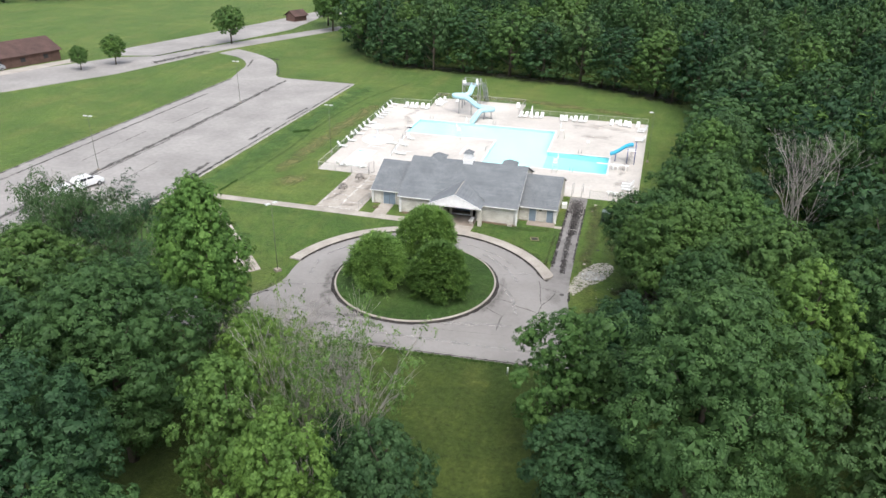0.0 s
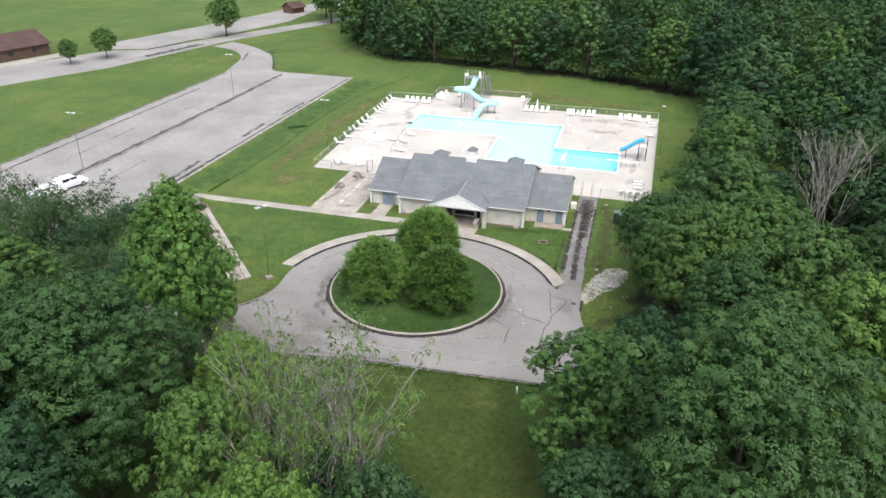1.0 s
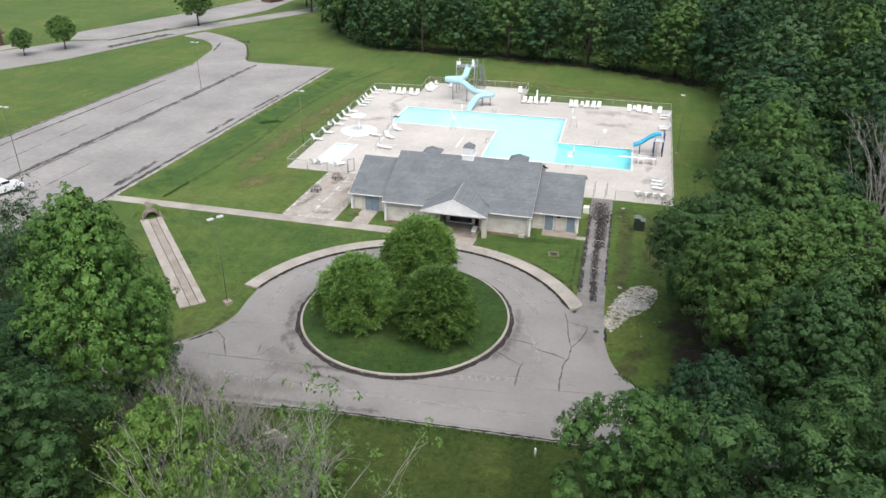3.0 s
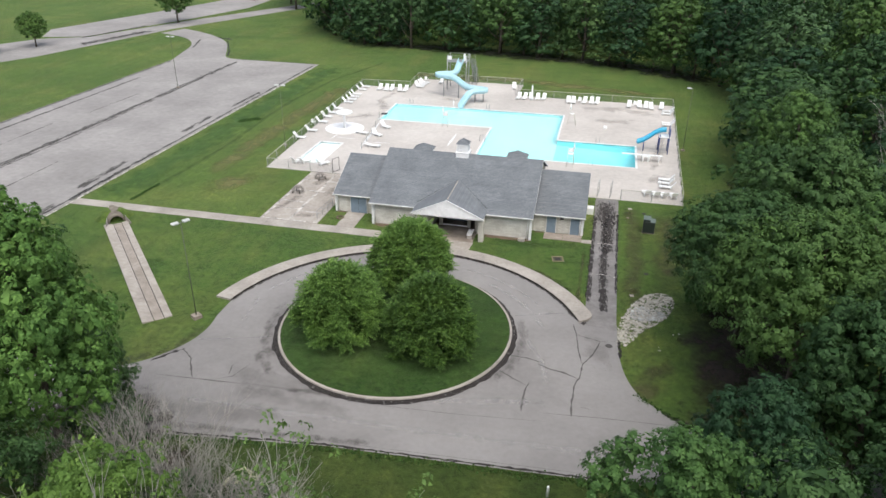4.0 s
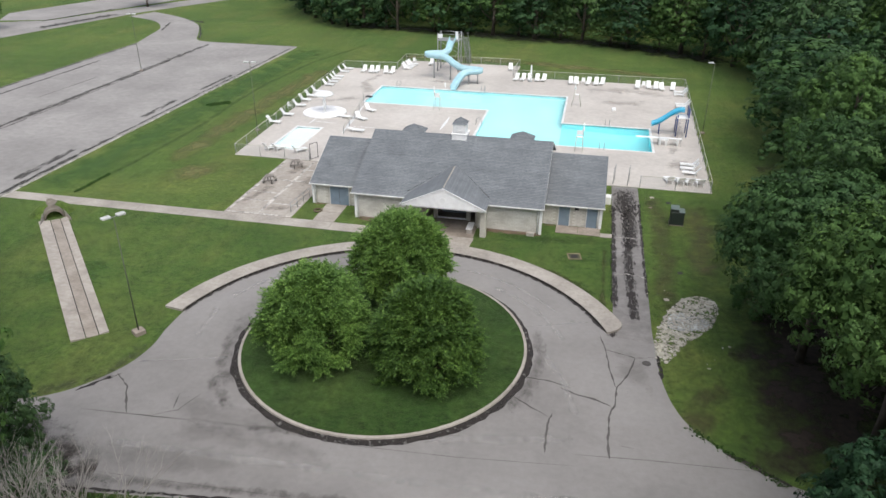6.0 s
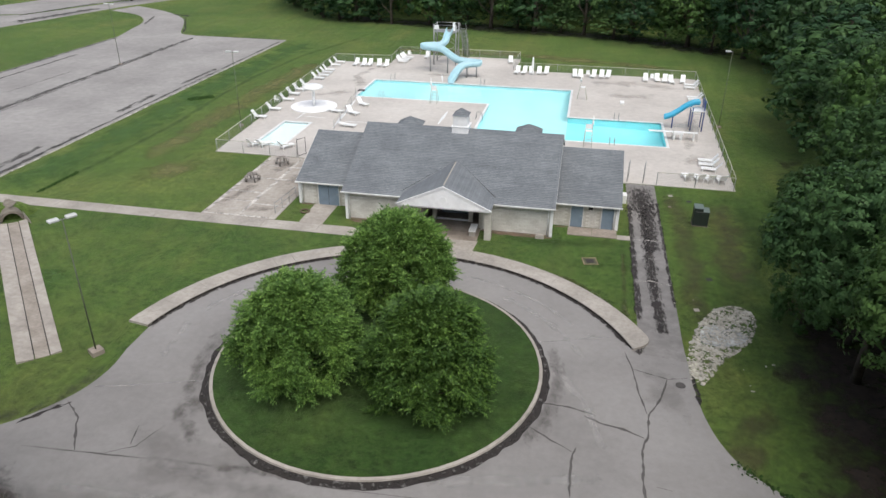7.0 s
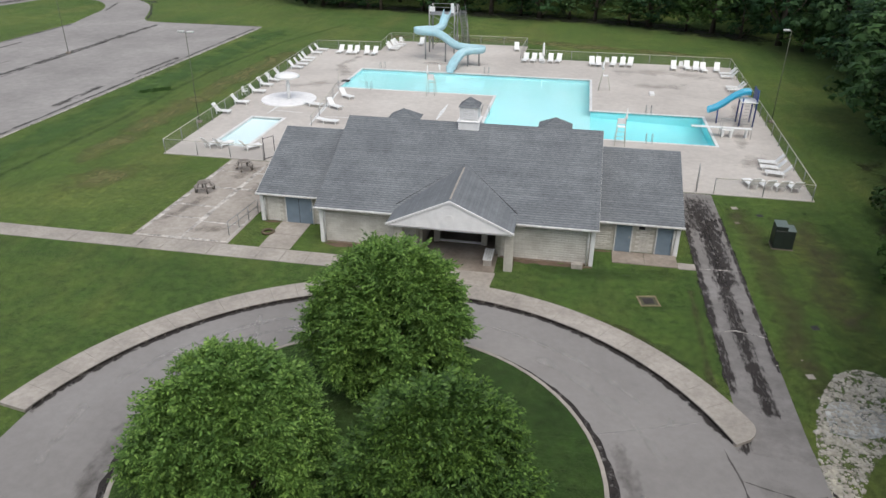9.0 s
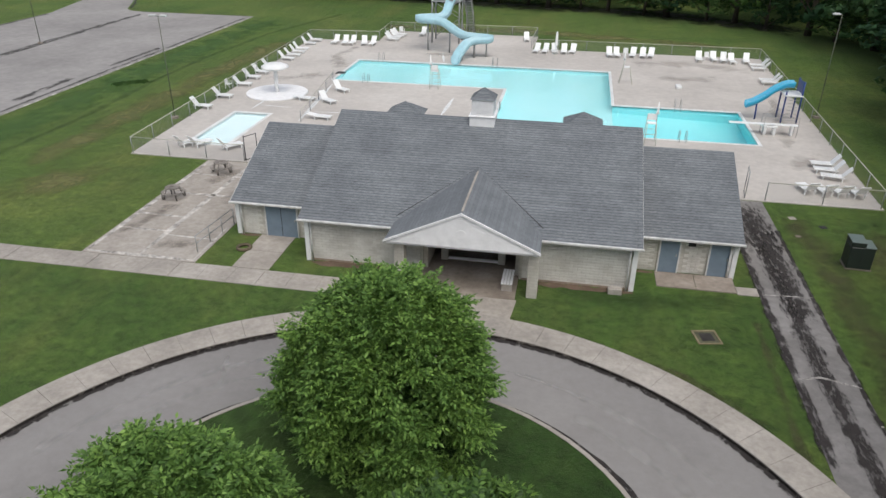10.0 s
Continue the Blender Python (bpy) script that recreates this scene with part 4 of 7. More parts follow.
DEEP = (0.55, 0.74, 0.9, 0.98, 1.06, 1.13)
BROAD = [
    tree_proto("broadleaf_tree", 11, 14.0, 5.2, 1.5, 66, 860, 40, 0.15, "round", LEAF_A, "full green broadleaf tree in summer leaf", 0.3, depths=DEEP),
    tree_proto("broadleaf_tree", 12, 15.0, 4.6, 1.5, 60, 780, 38, 0.15, "oval", LEAF_B, "tall deep green broadleaf tree", 0.3, depths=DEEP),
    tree_proto("broadleaf_tree", 13, 12.0, 4.6, 1.2, 50, 620, 36, 0.15, "round", LEAF_D, "olive green broadleaf tree with open crown", 0.32),
    tree_proto("broadleaf_tree", 14, 14.5, 4.2, 1.5, 56, 720, 38, 0.145, "oval", LEAF_C, "bright green upright broadleaf tree", 0.3, depths=DEEP),
    tree_proto("broadleaf_tree", 15, 17.0, 4.9, 4.2, 74, 860, 38, 0.15, "egg", LEAF_E, "tall light green tree with a full rounded crown", 0.3),
    tree_proto("maple_tree", 16, 18.0, 6.8, 1.5, 88, 1500, 52, 0.125, "round", LEAF_A, "large maple with a dense domed green crown", 0.28, big=(0.19, 0.31), depths=DEEP),
    tree_proto("spreading_tree", 27, 14.0, 6.0, 5.2, 64, 860, 38, 0.15, "dome", LEAF_A, "broad green tree with a high crown over bare shaded ground", 0.3),
]
SHRUB = [
    tree_proto("shrub", 16, 4.0, 2.4, 0.1, 26, 200, 32, 0.14, "dome", LEAF_C, "bright green shrub among the trees", 0.34),
    tree_proto("shrub", 17, 4.0, 2.4, 0.1, 26, 200, 32, 0.14, "dome", LEAF_D, "olive green shrub among the trees", 0.34),
    tree_proto("flowering_shrub", 18, 4.0, 2.4, 0.1, 18, 110, 40, 0.28, "dome", BLOSSOM, "small shrub covered in white blossom", 0.36),
]
PARK = tree_proto("park_tree", 19, 9.0, 3.6, 2.0, 50, 330, 22, 0.24, "round", LEAF_C, "rounded bright green tree beside the park road")
WOODS = [
    tree_proto("woodland_tree", 21, 14.0, 5.0, 2.2, 30, 240, 11, 0.42, "dome", LEAF_A, "green woodland tree in full leaf", 0.32, big=(0.28, 0.42), core=20),
    tree_proto("woodland_tree", 22, 15.0, 4.6, 0.3, 30, 240, 11, 0.42, "oval", LEAF_B, "dark green woodland tree", 0.32, big=(0.28, 0.42), core=20),
    tree_proto("woodland_tree", 23, 13.0, 4.8, 1.8, 28, 225, 11, 0.42, "dome", LEAF_D, "olive woodland tree in full leaf", 0.32, big=(0.28, 0.42), core=20),
    tree_proto("woodland_tree", 24, 14.0, 4.6, 0.3, 28, 225, 11, 0.42, "oval", LEAF_C, "light green woodland tree in full leaf", 0.32, big=(0.28, 0.42), core=20),
]
FULL = (0.62, 0.82, 0.92, 0.98, 1.03, 1.1)
LINDEN = [
    tree_proto("linden_tree", 31, 6.9, 3.4, 0.05, 130, 560, 34, 0.12, "dome", LINDEN_BRIGHT, "dense low-branched bright green tree on the island", 0.46, 4, (0.15, 0.24), 0.9, 60, 0.5, FULL, 4000),
    tree_proto("linden_tree", 32, 6.6, 3.2, 0.05, 130, 560, 34, 0.12, "dome", LINDEN_DEEP, "dense low-branched deep green tree on the island", 0.46, 4, (0.15, 0.24), 0.9, 60, 0.5, FULL, 4000),
]
BARE = [
    bare_proto("bare_tree", 41, 13.0, 0.75, "grey leafless dead tree among the woods"),
    bare_proto("thin_tree", 42, 10.0, 0.7, "thinly leaved grey-stemmed tree", 1700, LEAF_D, 6, None, 5, 0.006),
    bare_proto("dead_tree", 44, 13.0, 0.62, "large pale grey dead tree with a broad bare crown", 0, None, 8, PALEWOOD, 5, 0.006),
    bare_proto("bare_tree", 45, 13.0, 0.7, "grey leafless tree with slender stems", 0, None, 4, PALEWOOD, 3),
    bare_proto("thin_tree", 47, 14.0, 0.62, "pale-stemmed tree with sparse light green leaf sprays", 4800, LEAF_PALE, 7, PALEWOOD, 4),
    bare_proto("feathery_tree", 48, 12.0, 0.66, "feathery blue-green tree over a fan of bare grey stems", 9000, LEAF_B, 6, None, 5, 0.006),
]


def shoots_proto(seed):
    """A dead shrub: a sheaf of straight grey shoots with short side twigs."""
    rnd = random.Random(seed)
    t = base("dead_shrub", 0, 0, 0, 0, "dead shrub of upright pale grey shoots", "shrub")
    bm = bmesh.new()
    for i in range(34):
        a, lean = rnd.uniform(0, 6.28), rnd.uniform(0.02, 0.42)
        d = Vector((lean * math.cos(a), lean * math.sin(a), 1)).normalized()
        p = Vector((rnd.uniform(-0.6, 0.6), rnd.uniform(-0.6, 0.6), 0))
        length = rnd.uniform(2.2, 4.0)
        mid = p + d * length * 0.5 + Vector((rnd.uniform(-0.1, 0.1), rnd.uniform(-0.1, 0.1), 0))
        tube(bm, [p, mid, p + d * length], 0.034, 0.012, 4, False)
        for k in range(rnd.randrange(3, 8)):
            q = p + d * length * rnd.uniform(0.4, 0.95)
            e = (d + Vector((rnd.uniform(-1, 1), rnd.uniform(-1, 1), rnd.uniform(-0.2, 0.4))) * 0.7).normalized()
            tube(bm, [q, q + e * rnd.uniform(0.3, 0.9)], 0.018, 0.009, 3, False)
    part("branch_frame", bm, PALEWOOD, t)
    return t


SHOOTS = [shoots_proto(51), shoots_proto(52)]


def plant(proto, x, y, height, width=None, turn=0.0, group=""):
    """Places a copy of a tree, scaled to its height and width."""
    me = [c for c in proto.children if c.name.startswith(("crown", "branch_frame"))][-1].data
    top = max(v.co.z for v in me.vertices) if "top" not in TOPS.get(me.name, {}) else TOPS[me.name]["top"]
    TOPS.setdefault(me.name, {})["top"] = top
    k = height / top
    kw = k if width is None else width
    c = copy_thing(proto, pose(x, y, 0, 0, 0, turn))
    c.scale = (kw, kw, k)
    return tagged(c, group=group)


TOPS = {}
rnd = random.Random(77)
plant(LINDEN[0], -8.7, 65.1, 6.85, 0.96, 65, "trees on the island")
plant(LINDEN[0], -12.1, 57.0, 6.45, 0.88, 200, "trees on the island")
plant(LINDEN[1], -5.0, 56.6, 6.75, 0.92, 90, "trees on the island")

# the near trees on both sides of the approach
NEAR = [
    (4, -20.9, 38.0, 18.9, 0.93), (0, -24.5, 32.0, 9.5, 0.85), (5, -20.6, 25.6, 17.0, 1.0), (3, -12.5, 31.0, 11.5, 0.8),
    (1, -26.5, 22.5, 16.0, 1.1), (1, -18.0, 14.5, 17.0, 1.2), (1, -31.0, 40.0, 8.5, 0.8), (0, -38.5, 37.5, 12.5, 1.0),
    (3, -3.6, 17.2, 15.0, 0.75), (2, 0.8, 22.0, 11.5, 0.7), (3, -9.5, 22.5, 14.0, 0.75), (2, -6.8, 28.4, 8.2, 0.6), (1, -3.6, 25.6, 8.4, 0.55), (2, -23.6, 44.5, 7.0, 0.5), (0, -35.0, 30.0, 14.0, 1.1), (0, -10.0, 9.0, 15.5, 1.0),
    (3, 10.8, 36.6, 12.3, 0.98), (1, 14.5, 42.0, 11.5, 0.7), (5, 19.8, 31.5, 18.8, 1.06), (3, 27.3, 41.0, 16.6, 1.0),
    (1, 12.5, 29.0, 9.0, 0.8), (1, 20.8, 47.5, 14.0, 0.9), (0, 26.0, 50.0, 16.0, 1.1), (6, 19.2, 55.0, 14.5, 0.95),
    (6, 17.4, 62.8, 12.5, 0.95), (3, 24.0, 58.5, 15.0, 1.1), (0, 21.6, 66.5, 16.0, 1.1), (1, 20.6, 74.5, 13.0, 0.9),
    (3, 23.2, 82.0, 15.5, 1.0), (1, 26.5, 72.5, 12.5, 0.9), (2, 25.5, 92.0, 14.0, 0.95), (0, 33.0, 45.0, 16.5, 1.1), (2, 32.0, 31.0, 14.0, 1.1), (0, 35.0, 57.0, 15.0, 1.15), (1, 40.0, 67.0, 13.0, 1.1), (0, 37.5, 87.0, 15.0, 1.1),
]
for i, x, y, hh, ww in NEAR:
    plant(BROAD[i], x, y, hh, ww, rnd.uniform(0, 360), "trees beside the drive")
plant(BARE[2], 33.6, 78.5, 16.5, 1.12, 115)
for x, y, hh, ww in ((-43.4, 47.5, 14.6, 0.8), (-45.5, 46.5, 12.0, 0.9), (-38.6, 51.0, 11.5, 0.8), (-42.0, 48.0, 9.5, 0.9), (-40.5, 46.5, 8.0, 0.9)):
    plant(BARE[1], x, y, hh, ww, rnd.uniform(0, 360))
plant(BARE[5], -38.8, 51.4, 12.2, 0.95, 30), plant(BARE[5], -36.2, 48.2, 10.5, 0.85, 150)
for x, y, hh, ww in ((-2.8, 26.9, 17.2, 0.8), (-7.4, 25.8, 17.6, 0.6), (-5.2, 24.0, 15.0, 0.6)):
    plant(BARE[4], x, y, hh, ww, rnd.uniform(0, 360))
for x, y, hh, ww in ((-6.0, 29.4, 11.0, 0.9), (-3.0, 29.5, 8.0, 0.8), (-8.0, 36.0, 8.0, 0.8), (-40.6, 49.0, 10.0, 0.8), (-44.5, 50.0, 13.0, 0.7), (-47.5, 51.0, 12.5, 0.7), (-46.0, 48.5, 11.5, 0.7)):
    plant(BARE[3], x, y, hh, ww, rnd.uniform(0, 360))
for x, y, hh, ww in ((-9.0, 31.0, 5.0, 1.1), (-4.5, 28.5, 5.5, 1.2), (-16.5, 36.0, 5.0, 1.1), (-21.0, 40.5, 4.5, 1.1), (-6.5, 25.5, 6.5, 1.3), (-1.8, 25.5, 4.5, 1.0), (-22.5, 43.0, 3.5, 1.0), (-13.0, 32.5, 6.0, 1.2),
                     (13.0, 46.0, 3.5, 0.9), (15.8, 68.0, 3.5, 0.9), (17.6, 78.0, 4.0, 1.0), (20.4, 87.0, 4.0, 1.0)):
    plant(SHRUB[rnd.randrange(2)], x, y, hh, ww, rnd.uniform(0, 360), "shrubs under the trees")
for x, y, hh, ww in ((-14.3, 36.5, 4.6, 1.2), (-16.0, 38.0, 4.2, 1.2), (-8.4, 38.0, 4.0, 1.1), (-12.8, 34.0, 5.5, 1.3), (-11.4, 35.6, 5.0, 1.2), (-13.6, 38.4, 4.2, 1.1)):
    plant(SHOOTS[rnd.randrange(2)], x, y, hh, ww, rnd.uniform(0, 360), "dead shrubs by the lawn")
for x, y, hh, ww in ((-16.7, 37.0, 9.2, 0.62), (-14.0, 36.6, 9.2, 0.66), (-18.0, 35.8, 9.0, 0.6), (-10.8, 35.6, 8.4, 0.6), (-12.2, 34.6, 10.2, 0.7), (-7.2, 37.0, 6.4, 0.5), (-9.2, 34.4, 8.2, 0.62), (-15.2, 34.2, 9.6, 0.66)):
    plant(BARE[2], x, y, hh, ww, rnd.uniform(0, 360), "dead trees by the lawn")
for x, y, hh, ww in ((-10.3, 38.4, 3.2, 0.75), (-7.6, 38.6, 2.6, 0.65), (-13.2, 37.0, 4.4, 0.85), (-12.0, 36.2, 5.0, 0.8), (-17.6, 34.6, 6.5, 1.0), (-15.0, 35.2, 6.2, 0.9), (-10.0, 34.0, 6.0, 0.9), (-18.6, 37.8, 5.0, 0.9)):
    plant(SHRUB[rnd.choice((0, 1, 1))], x, y, hh, ww, rnd.uniform(0, 360), "shrubs under the trees")
plant(SHRUB[2], -11.9, 40.6, 1.6, 0.4, 0)

# the woods behind and to the east: their edge as single trees
EDGE = [(26.5, 101), (29, 111), (31, 121), (32.0, 131), (30.5, 141), (25, 149.5), (17.5, 156), (9, 160.5), (0, 164), (-9, 166), (-18, 167), (-27, 167.5), (-36, 168), (-45, 168.5), (-52, 171), (-57.5, 178), (-63, 187), (-69, 197)]
for k, (x, y) in enumerate(EDGE):
    plant(WOODS[(1, 0, 1, 2, 1, 1, 0, 1, 2)[k % 9]], x + rnd.uniform(-1.2, 1.2), y + rnd.uniform(-1.2, 1.2), rnd.uniform(11, 19), rnd.uniform(1.05, 1.5), rnd.uniform(0, 360), "trees of the woods")
for (x0, y0), (x1, y1) in zip(EDGE, EDGE[1:]):
    plant(WOODS[rnd.choice((1, 1, 0, 2))], x0 + (x1 - x0) * 0.45 + rnd.uniform(-0.8, 2.0), y0 + (y1 - y0) * 0.45 + rnd.uniform(-1.0, 1.5), rnd.uniform(4.5, 8), rnd.uniform(0.7, 0.95), rnd.uniform(0, 360), "young trees at the edge of the woods")
for x, y, hh in ((-119, 139, 6.0), (-115.3, 147.2, 7.5), (-103.1, 183, 11.0), (-84, 214, 14.0), (-90, 224, 13.0), (-78, 224, 15.0)):
    plant(PARK, x, y, hh, hh / 8.4, rnd.uniform(0, 360), "trees beside the park road")


for x, y in ((-232, 232), (-224, 240), (-214, 246), (-240, 224), (-205, 254), (-248, 216), (-236, 244), (-198, 262), (-226, 256)):
    plant(WOODS[rnd.randrange(3)], x, y, rnd.uniform(9, 13), rnd.uniform(0.9, 1.2), rnd.uniform(0, 360), "trees beyond the field")


def in_woods(x, y):
    return (x > 36 and y > 18) or (x > 25 and y > 158) or (y > 174 + max(0, -x - 40) * 0.9 and x > -64 - (y - 190) * 0.1)


def far_woods():
    """The woods behind their edge: single trees where the walk looks over them, one mass of canopy past that."""
    rng = np.random.default_rng(5)
    r2 = random.Random(6)
    chunks = []
    for gx in range(-9, 18):
        for gy in range(2, 34):
            x, y = gx * 8.4 + r2.uniform(-2.4, 2.4) + 4.2 * (gy % 2), gy * 8.0 + r2.uniform(-2.4, 2.4)
            if not in_woods(x, y):
                continue
            h, r = r2.uniform(10.0, 19.5), r2.uniform(3.9, 5.7)
            if x < 36 + 0.42 * y and y < 225:
                plant(WOODS[r2.choice((0, 0, 0, 1, 1, 1, 1, 2, 3))], x, y, h, r / 4.6, r2.uniform(0, 360), "trees of the woods")
            else:
                ls, centre = crown_boughs(r2, h, r, 3.0, 20, "round")
                ls = [(a + x, b + y, c, d) for a, b, c, d in ls if c > 5]
                chunks.append(leaf_arrays(rng, ls, np.array((x, y, centre[2])), 56, 8, 1.05, 0.4, 8))
    tagged(new("woodland_canopy", quads_mesh("woodland_canopy", np.concatenate(chunks), LEAF_B, 3)), "dense green canopy of the woods", "woods", "", "stuff")


far_woods()
for p in [PARK] + SHOOTS + BROAD + SHRUB + WOODS + LINDEN + BARE:
    for o in (*p.children_recursive, p):
        bpy.data.objects.remove(o)


# ---- stains, cracks and joints ----
def ribbon(bm, pts, width, z, ragged=0.5, step=0.3, seed=1):
    """A flat strip along pts with ragged sides."""
    r = random.Random(seed)
    line = []
    for (x0, y0), (x1, y1) in zip(pts, pts[1:]):
        n = max(1, int(math.hypot(x1 - x0, y1 - y0) / step))
        line += [(x0 + (x1 - x0) * i / n, y0 + (y1 - y0) * i / n) for i in range(n)]
    line.append(pts[-1])
    rows = []
    for i, (x, y) in enumerate(line):
        a, b = line[max(0, i - 1)], line[min(len(line) - 1, i + 1)]
        d = Vector((b[0] - a[0], b[1] - a[1])).normalized()
        taper = min(1, 0.25 + i / 3, 0.25 + (len(line) - 1 - i) / 3)
        w0, w1 = [width / 2 * taper * (1 + ragged * r.uniform(-1, 1)) for _ in (0, 1)]
        sh = width * 0.25 * ragged * r.uniform(-1, 1)
        rows.append((bm.verts.new((x - d.y * (w0 + sh), y + d.x * (w0 + sh), z)), bm.verts.new((x + d.y * (w1 - sh), y - d.x * (w1 - sh), z))))
    for (a, b), (c, d) in zip(rows, rows[1:]):
        f = bm.faces.new((a, b, d, c))
        if f.normal.z < 0:
            f.normal_flip()
    bmesh.ops.recalc_face_normals(bm, faces=bm.faces)
    for f in bm.faces:
        f.normal_update()
        if f.normal.z < 0:
            f.normal_flip()
    return bm


def strips(name, runs, z, material, label, category):
    holder = base(name, 0, 0, 0, 0, label, category, "", "structure")
    for i, (pts, w, rag, step) in enumerate(runs):
        make = feathered if material in FEATHERED else ribbon
        part("strip", make(bmesh.new(), pts, w, z + 0.002 * (i % 3), rag, step, 31 + i), material, holder)
    return holder


PATIO_DIRT = blotch_material("patio_dirt", (0.2, 0.17, 0.14), 0.9, None, 0.36, 0.18, 0.4, True)
LUSH = blotch_material("lush_grass", (0.062, 0.135, 0.029), 0.4, None, 0.3, 0.25, 0.6, True)
# Near-black green: the shade at the foot of the woods, painted on the lawn.
EDGE_SHADE = blotch_material("woods_edge_shade", (0.026, 0.03, 0.014), 0.5, None, 0.3, 0.28, 1.0, True)
# Ditch line: long grass, with the hollow's shade put into its colour.
DITCH = blotch_material("ditch_grass_and_shade", (0.022, 0.05, 0.014), 1.1, None, 0.4, 0.25, 0.42, True)
DRY = blotch_material("dry_grass", (0.15, 0.152, 0.052), 0.3, None, 0.36, 0.3, 0.75, True)
LITTER = blotch_material("leaf_litter", (0.045, 0.033, 0.023), 0.5, None, 0.28, 0.25, 1.0, True)
BROWN_TURF = blotch_material("thin_brown_turf", (0.085, 0.074, 0.034), 0.8, None, 0.42, 0.28, 0.55, True)
DARK_TURF = blotch_material("dark_green_turf", (0.03, 0.062, 0.014), 0.8, None, 0.4, 0.28, 0.34, True)
FEATHERED = (FAINT_SILT, ROAD_STAIN, PALE_SILT, BROWN_TURF, DARK_TURF, DECK_SILT, SILT, LOT_SILT, PATIO_DIRT, LUSH, DITCH, DRY, LITTER, EDGE_SHADE)
CRACK = worn("crack_filler", (0.085, 0.08, 0.075), (0.06, 0.056, 0.052), (0.11, 0.105, 0.1), 1.0, 5, 0.85)
JOINT = worn("joint_filler", (0.17, 0.162, 0.155), (0.13, 0.124, 0.118), (0.2, 0.19, 0.183), 1.0, 5, 0.85)
strips("road_crack", [
    ([(5.18, 63.1), (5.55, 61.45), (5.81, 59.35), (6.16, 57.69)], 0.07, 0.8, 0.25),
    ([(5.55, 61.45), (6.66, 61.1), (7.44, 60.9), (8.5, 61.2)], 0.07, 0.8, 0.25),
    ([(7.36, 60.86), (6.93, 59.2), (6.22, 57.6), (6.1, 55.9), (5.81, 55.2), (5.71, 52.6), (5.8, 51.6)], 0.11, 0.8, 0.25),
    ([(3.0, 56.9), (4.05, 56.45), (4.9, 56.3), (5.9, 55.85)], 0.13, 0.8, 0.25),
    ([(0.3, 55.55), (1.47, 54.8), (2.5, 54.2)], 0.08, 0.8, 0.25),
    ([(2.66, 54.5), (2.46, 53.5), (2.5, 51.3)], 0.1, 0.8, 0.25),
    ([(0.76, 57.5), (2.2, 57.45), (3.6, 57.05)], 0.1, 0.8, 0.25),
    ([(6.28, 52.7), (7.05, 52.6)], 0.05, 0.8, 0.25),
    ([(-23.14, 52.63), (-21.81, 51.6), (-21.08, 50.4), (-20.45, 49.48)], 0.1, 0.8, 0.25),
    ([(-19.0, 49.62), (-17.82, 50.34), (-17.26, 51.91)], 0.05, 0.8, 0.25),
    ([(-18.13, 50.38), (-18.49, 51.65)], 0.06, 0.8, 0.2),
    ([(-21.13, 49.38), (-19.62, 49.49), (-17.67, 49.62)], 0.07, 0.8, 0.25),
    ([(-15.77, 49.79), (-13.71, 49.89), (-11.84, 50.16)], 0.09, 0.8, 0.25),
    ([(-14.5, 69.4), (-13.9, 68.6), (-13.6, 67.9)], 0.06, 0.8, 0.3),
], 0.018, CRACK, "dark irregular cracks across the asphalt", "crack")
strips("road_joint", [
    ([(3.8, 51.5), (7.8, 51.9), (13.7, 52.3)], 0.06, 0.4, 0.8),
    ([(-23.14, 49.27), (-20.38, 49.45), (-17.83, 49.62), (-15.79, 49.81), (-13.71, 49.89), (-11.78, 50.19)], 0.1, 0.4, 0.6),
    ([(-9, 49.6), (-2, 50.0), (4.2, 50.7)], 0.05, 0.4, 0.8),
    ([(-19.6, 45.2), (-6, 45.8), (7, 46.6)], 0.04, 0.4, 0.8),
], 0.018, JOINT, "straight paving seams in the asphalt", "paving joint")
strips("drive_silt", [
    ([(7.5, 65.0), (7.25, 72), (7.2, 84.5)], 0.7, 0.5, 0.3), ([(7.2, 82.0), (7.2, 89.9)], 1.9, 0.3, 0.4), ([(6.15, 66.6), (6.1, 85.0)], 0.42, 0.5, 0.3),
    ([(8.45, 68.5), (8.45, 86.0)], 0.22, 0.8, 0.25), ([(5.55, 62.75), (6.1, 63.3), (6.25, 64.2)], 0.3, 0.6, 0.2), ([(7.6, 76), (7.7, 86)], 0.9, 0.35, 0.4),
], 0.026, SILT, "dark wet silt stains on the drive", "stain")
strips("road_edge_silt", [
    ([(-22, 43.7), (-9, 45.35), (8, 46.35), (15, 46.95)], 0.15, 0.7, 0.3), ([(-24.5, 50.6), (-22.9, 52.6)], 0.25, 0.8, 0.3), ([(11.6, 53.3), (14.6, 51.5)], 0.3, 0.8, 0.4),
    ([(8.9, 59.0), (8.75, 61.5)], 0.25, 0.8, 0.3),
], 0.022, ROAD_SILT, "dark leaf litter along the road edge", "stain")
strips("faint_road_stain", [
    ([(-19.5, 51.4), (-15.5, 50.4), (-10, 49.9)], 1.8, 0.4, 0.6), ([(7.2, 57), (7.3, 62.5)], 1.6, 0.4, 0.6),
    ([(-17, 70.4), (-20.8, 66.2), (-22.6, 62)], 0.7, 0.4, 0.5), ([(-34, 46), (-22, 46.2), (-12, 47.2)], 1.6, 0.5, 0.6), ([(-17.5, 49.0), (-8, 48.6)], 1.2, 0.5, 0.6),
], 0.0145, FAINT_SILT, "faint dark stains on the asphalt", "stain")
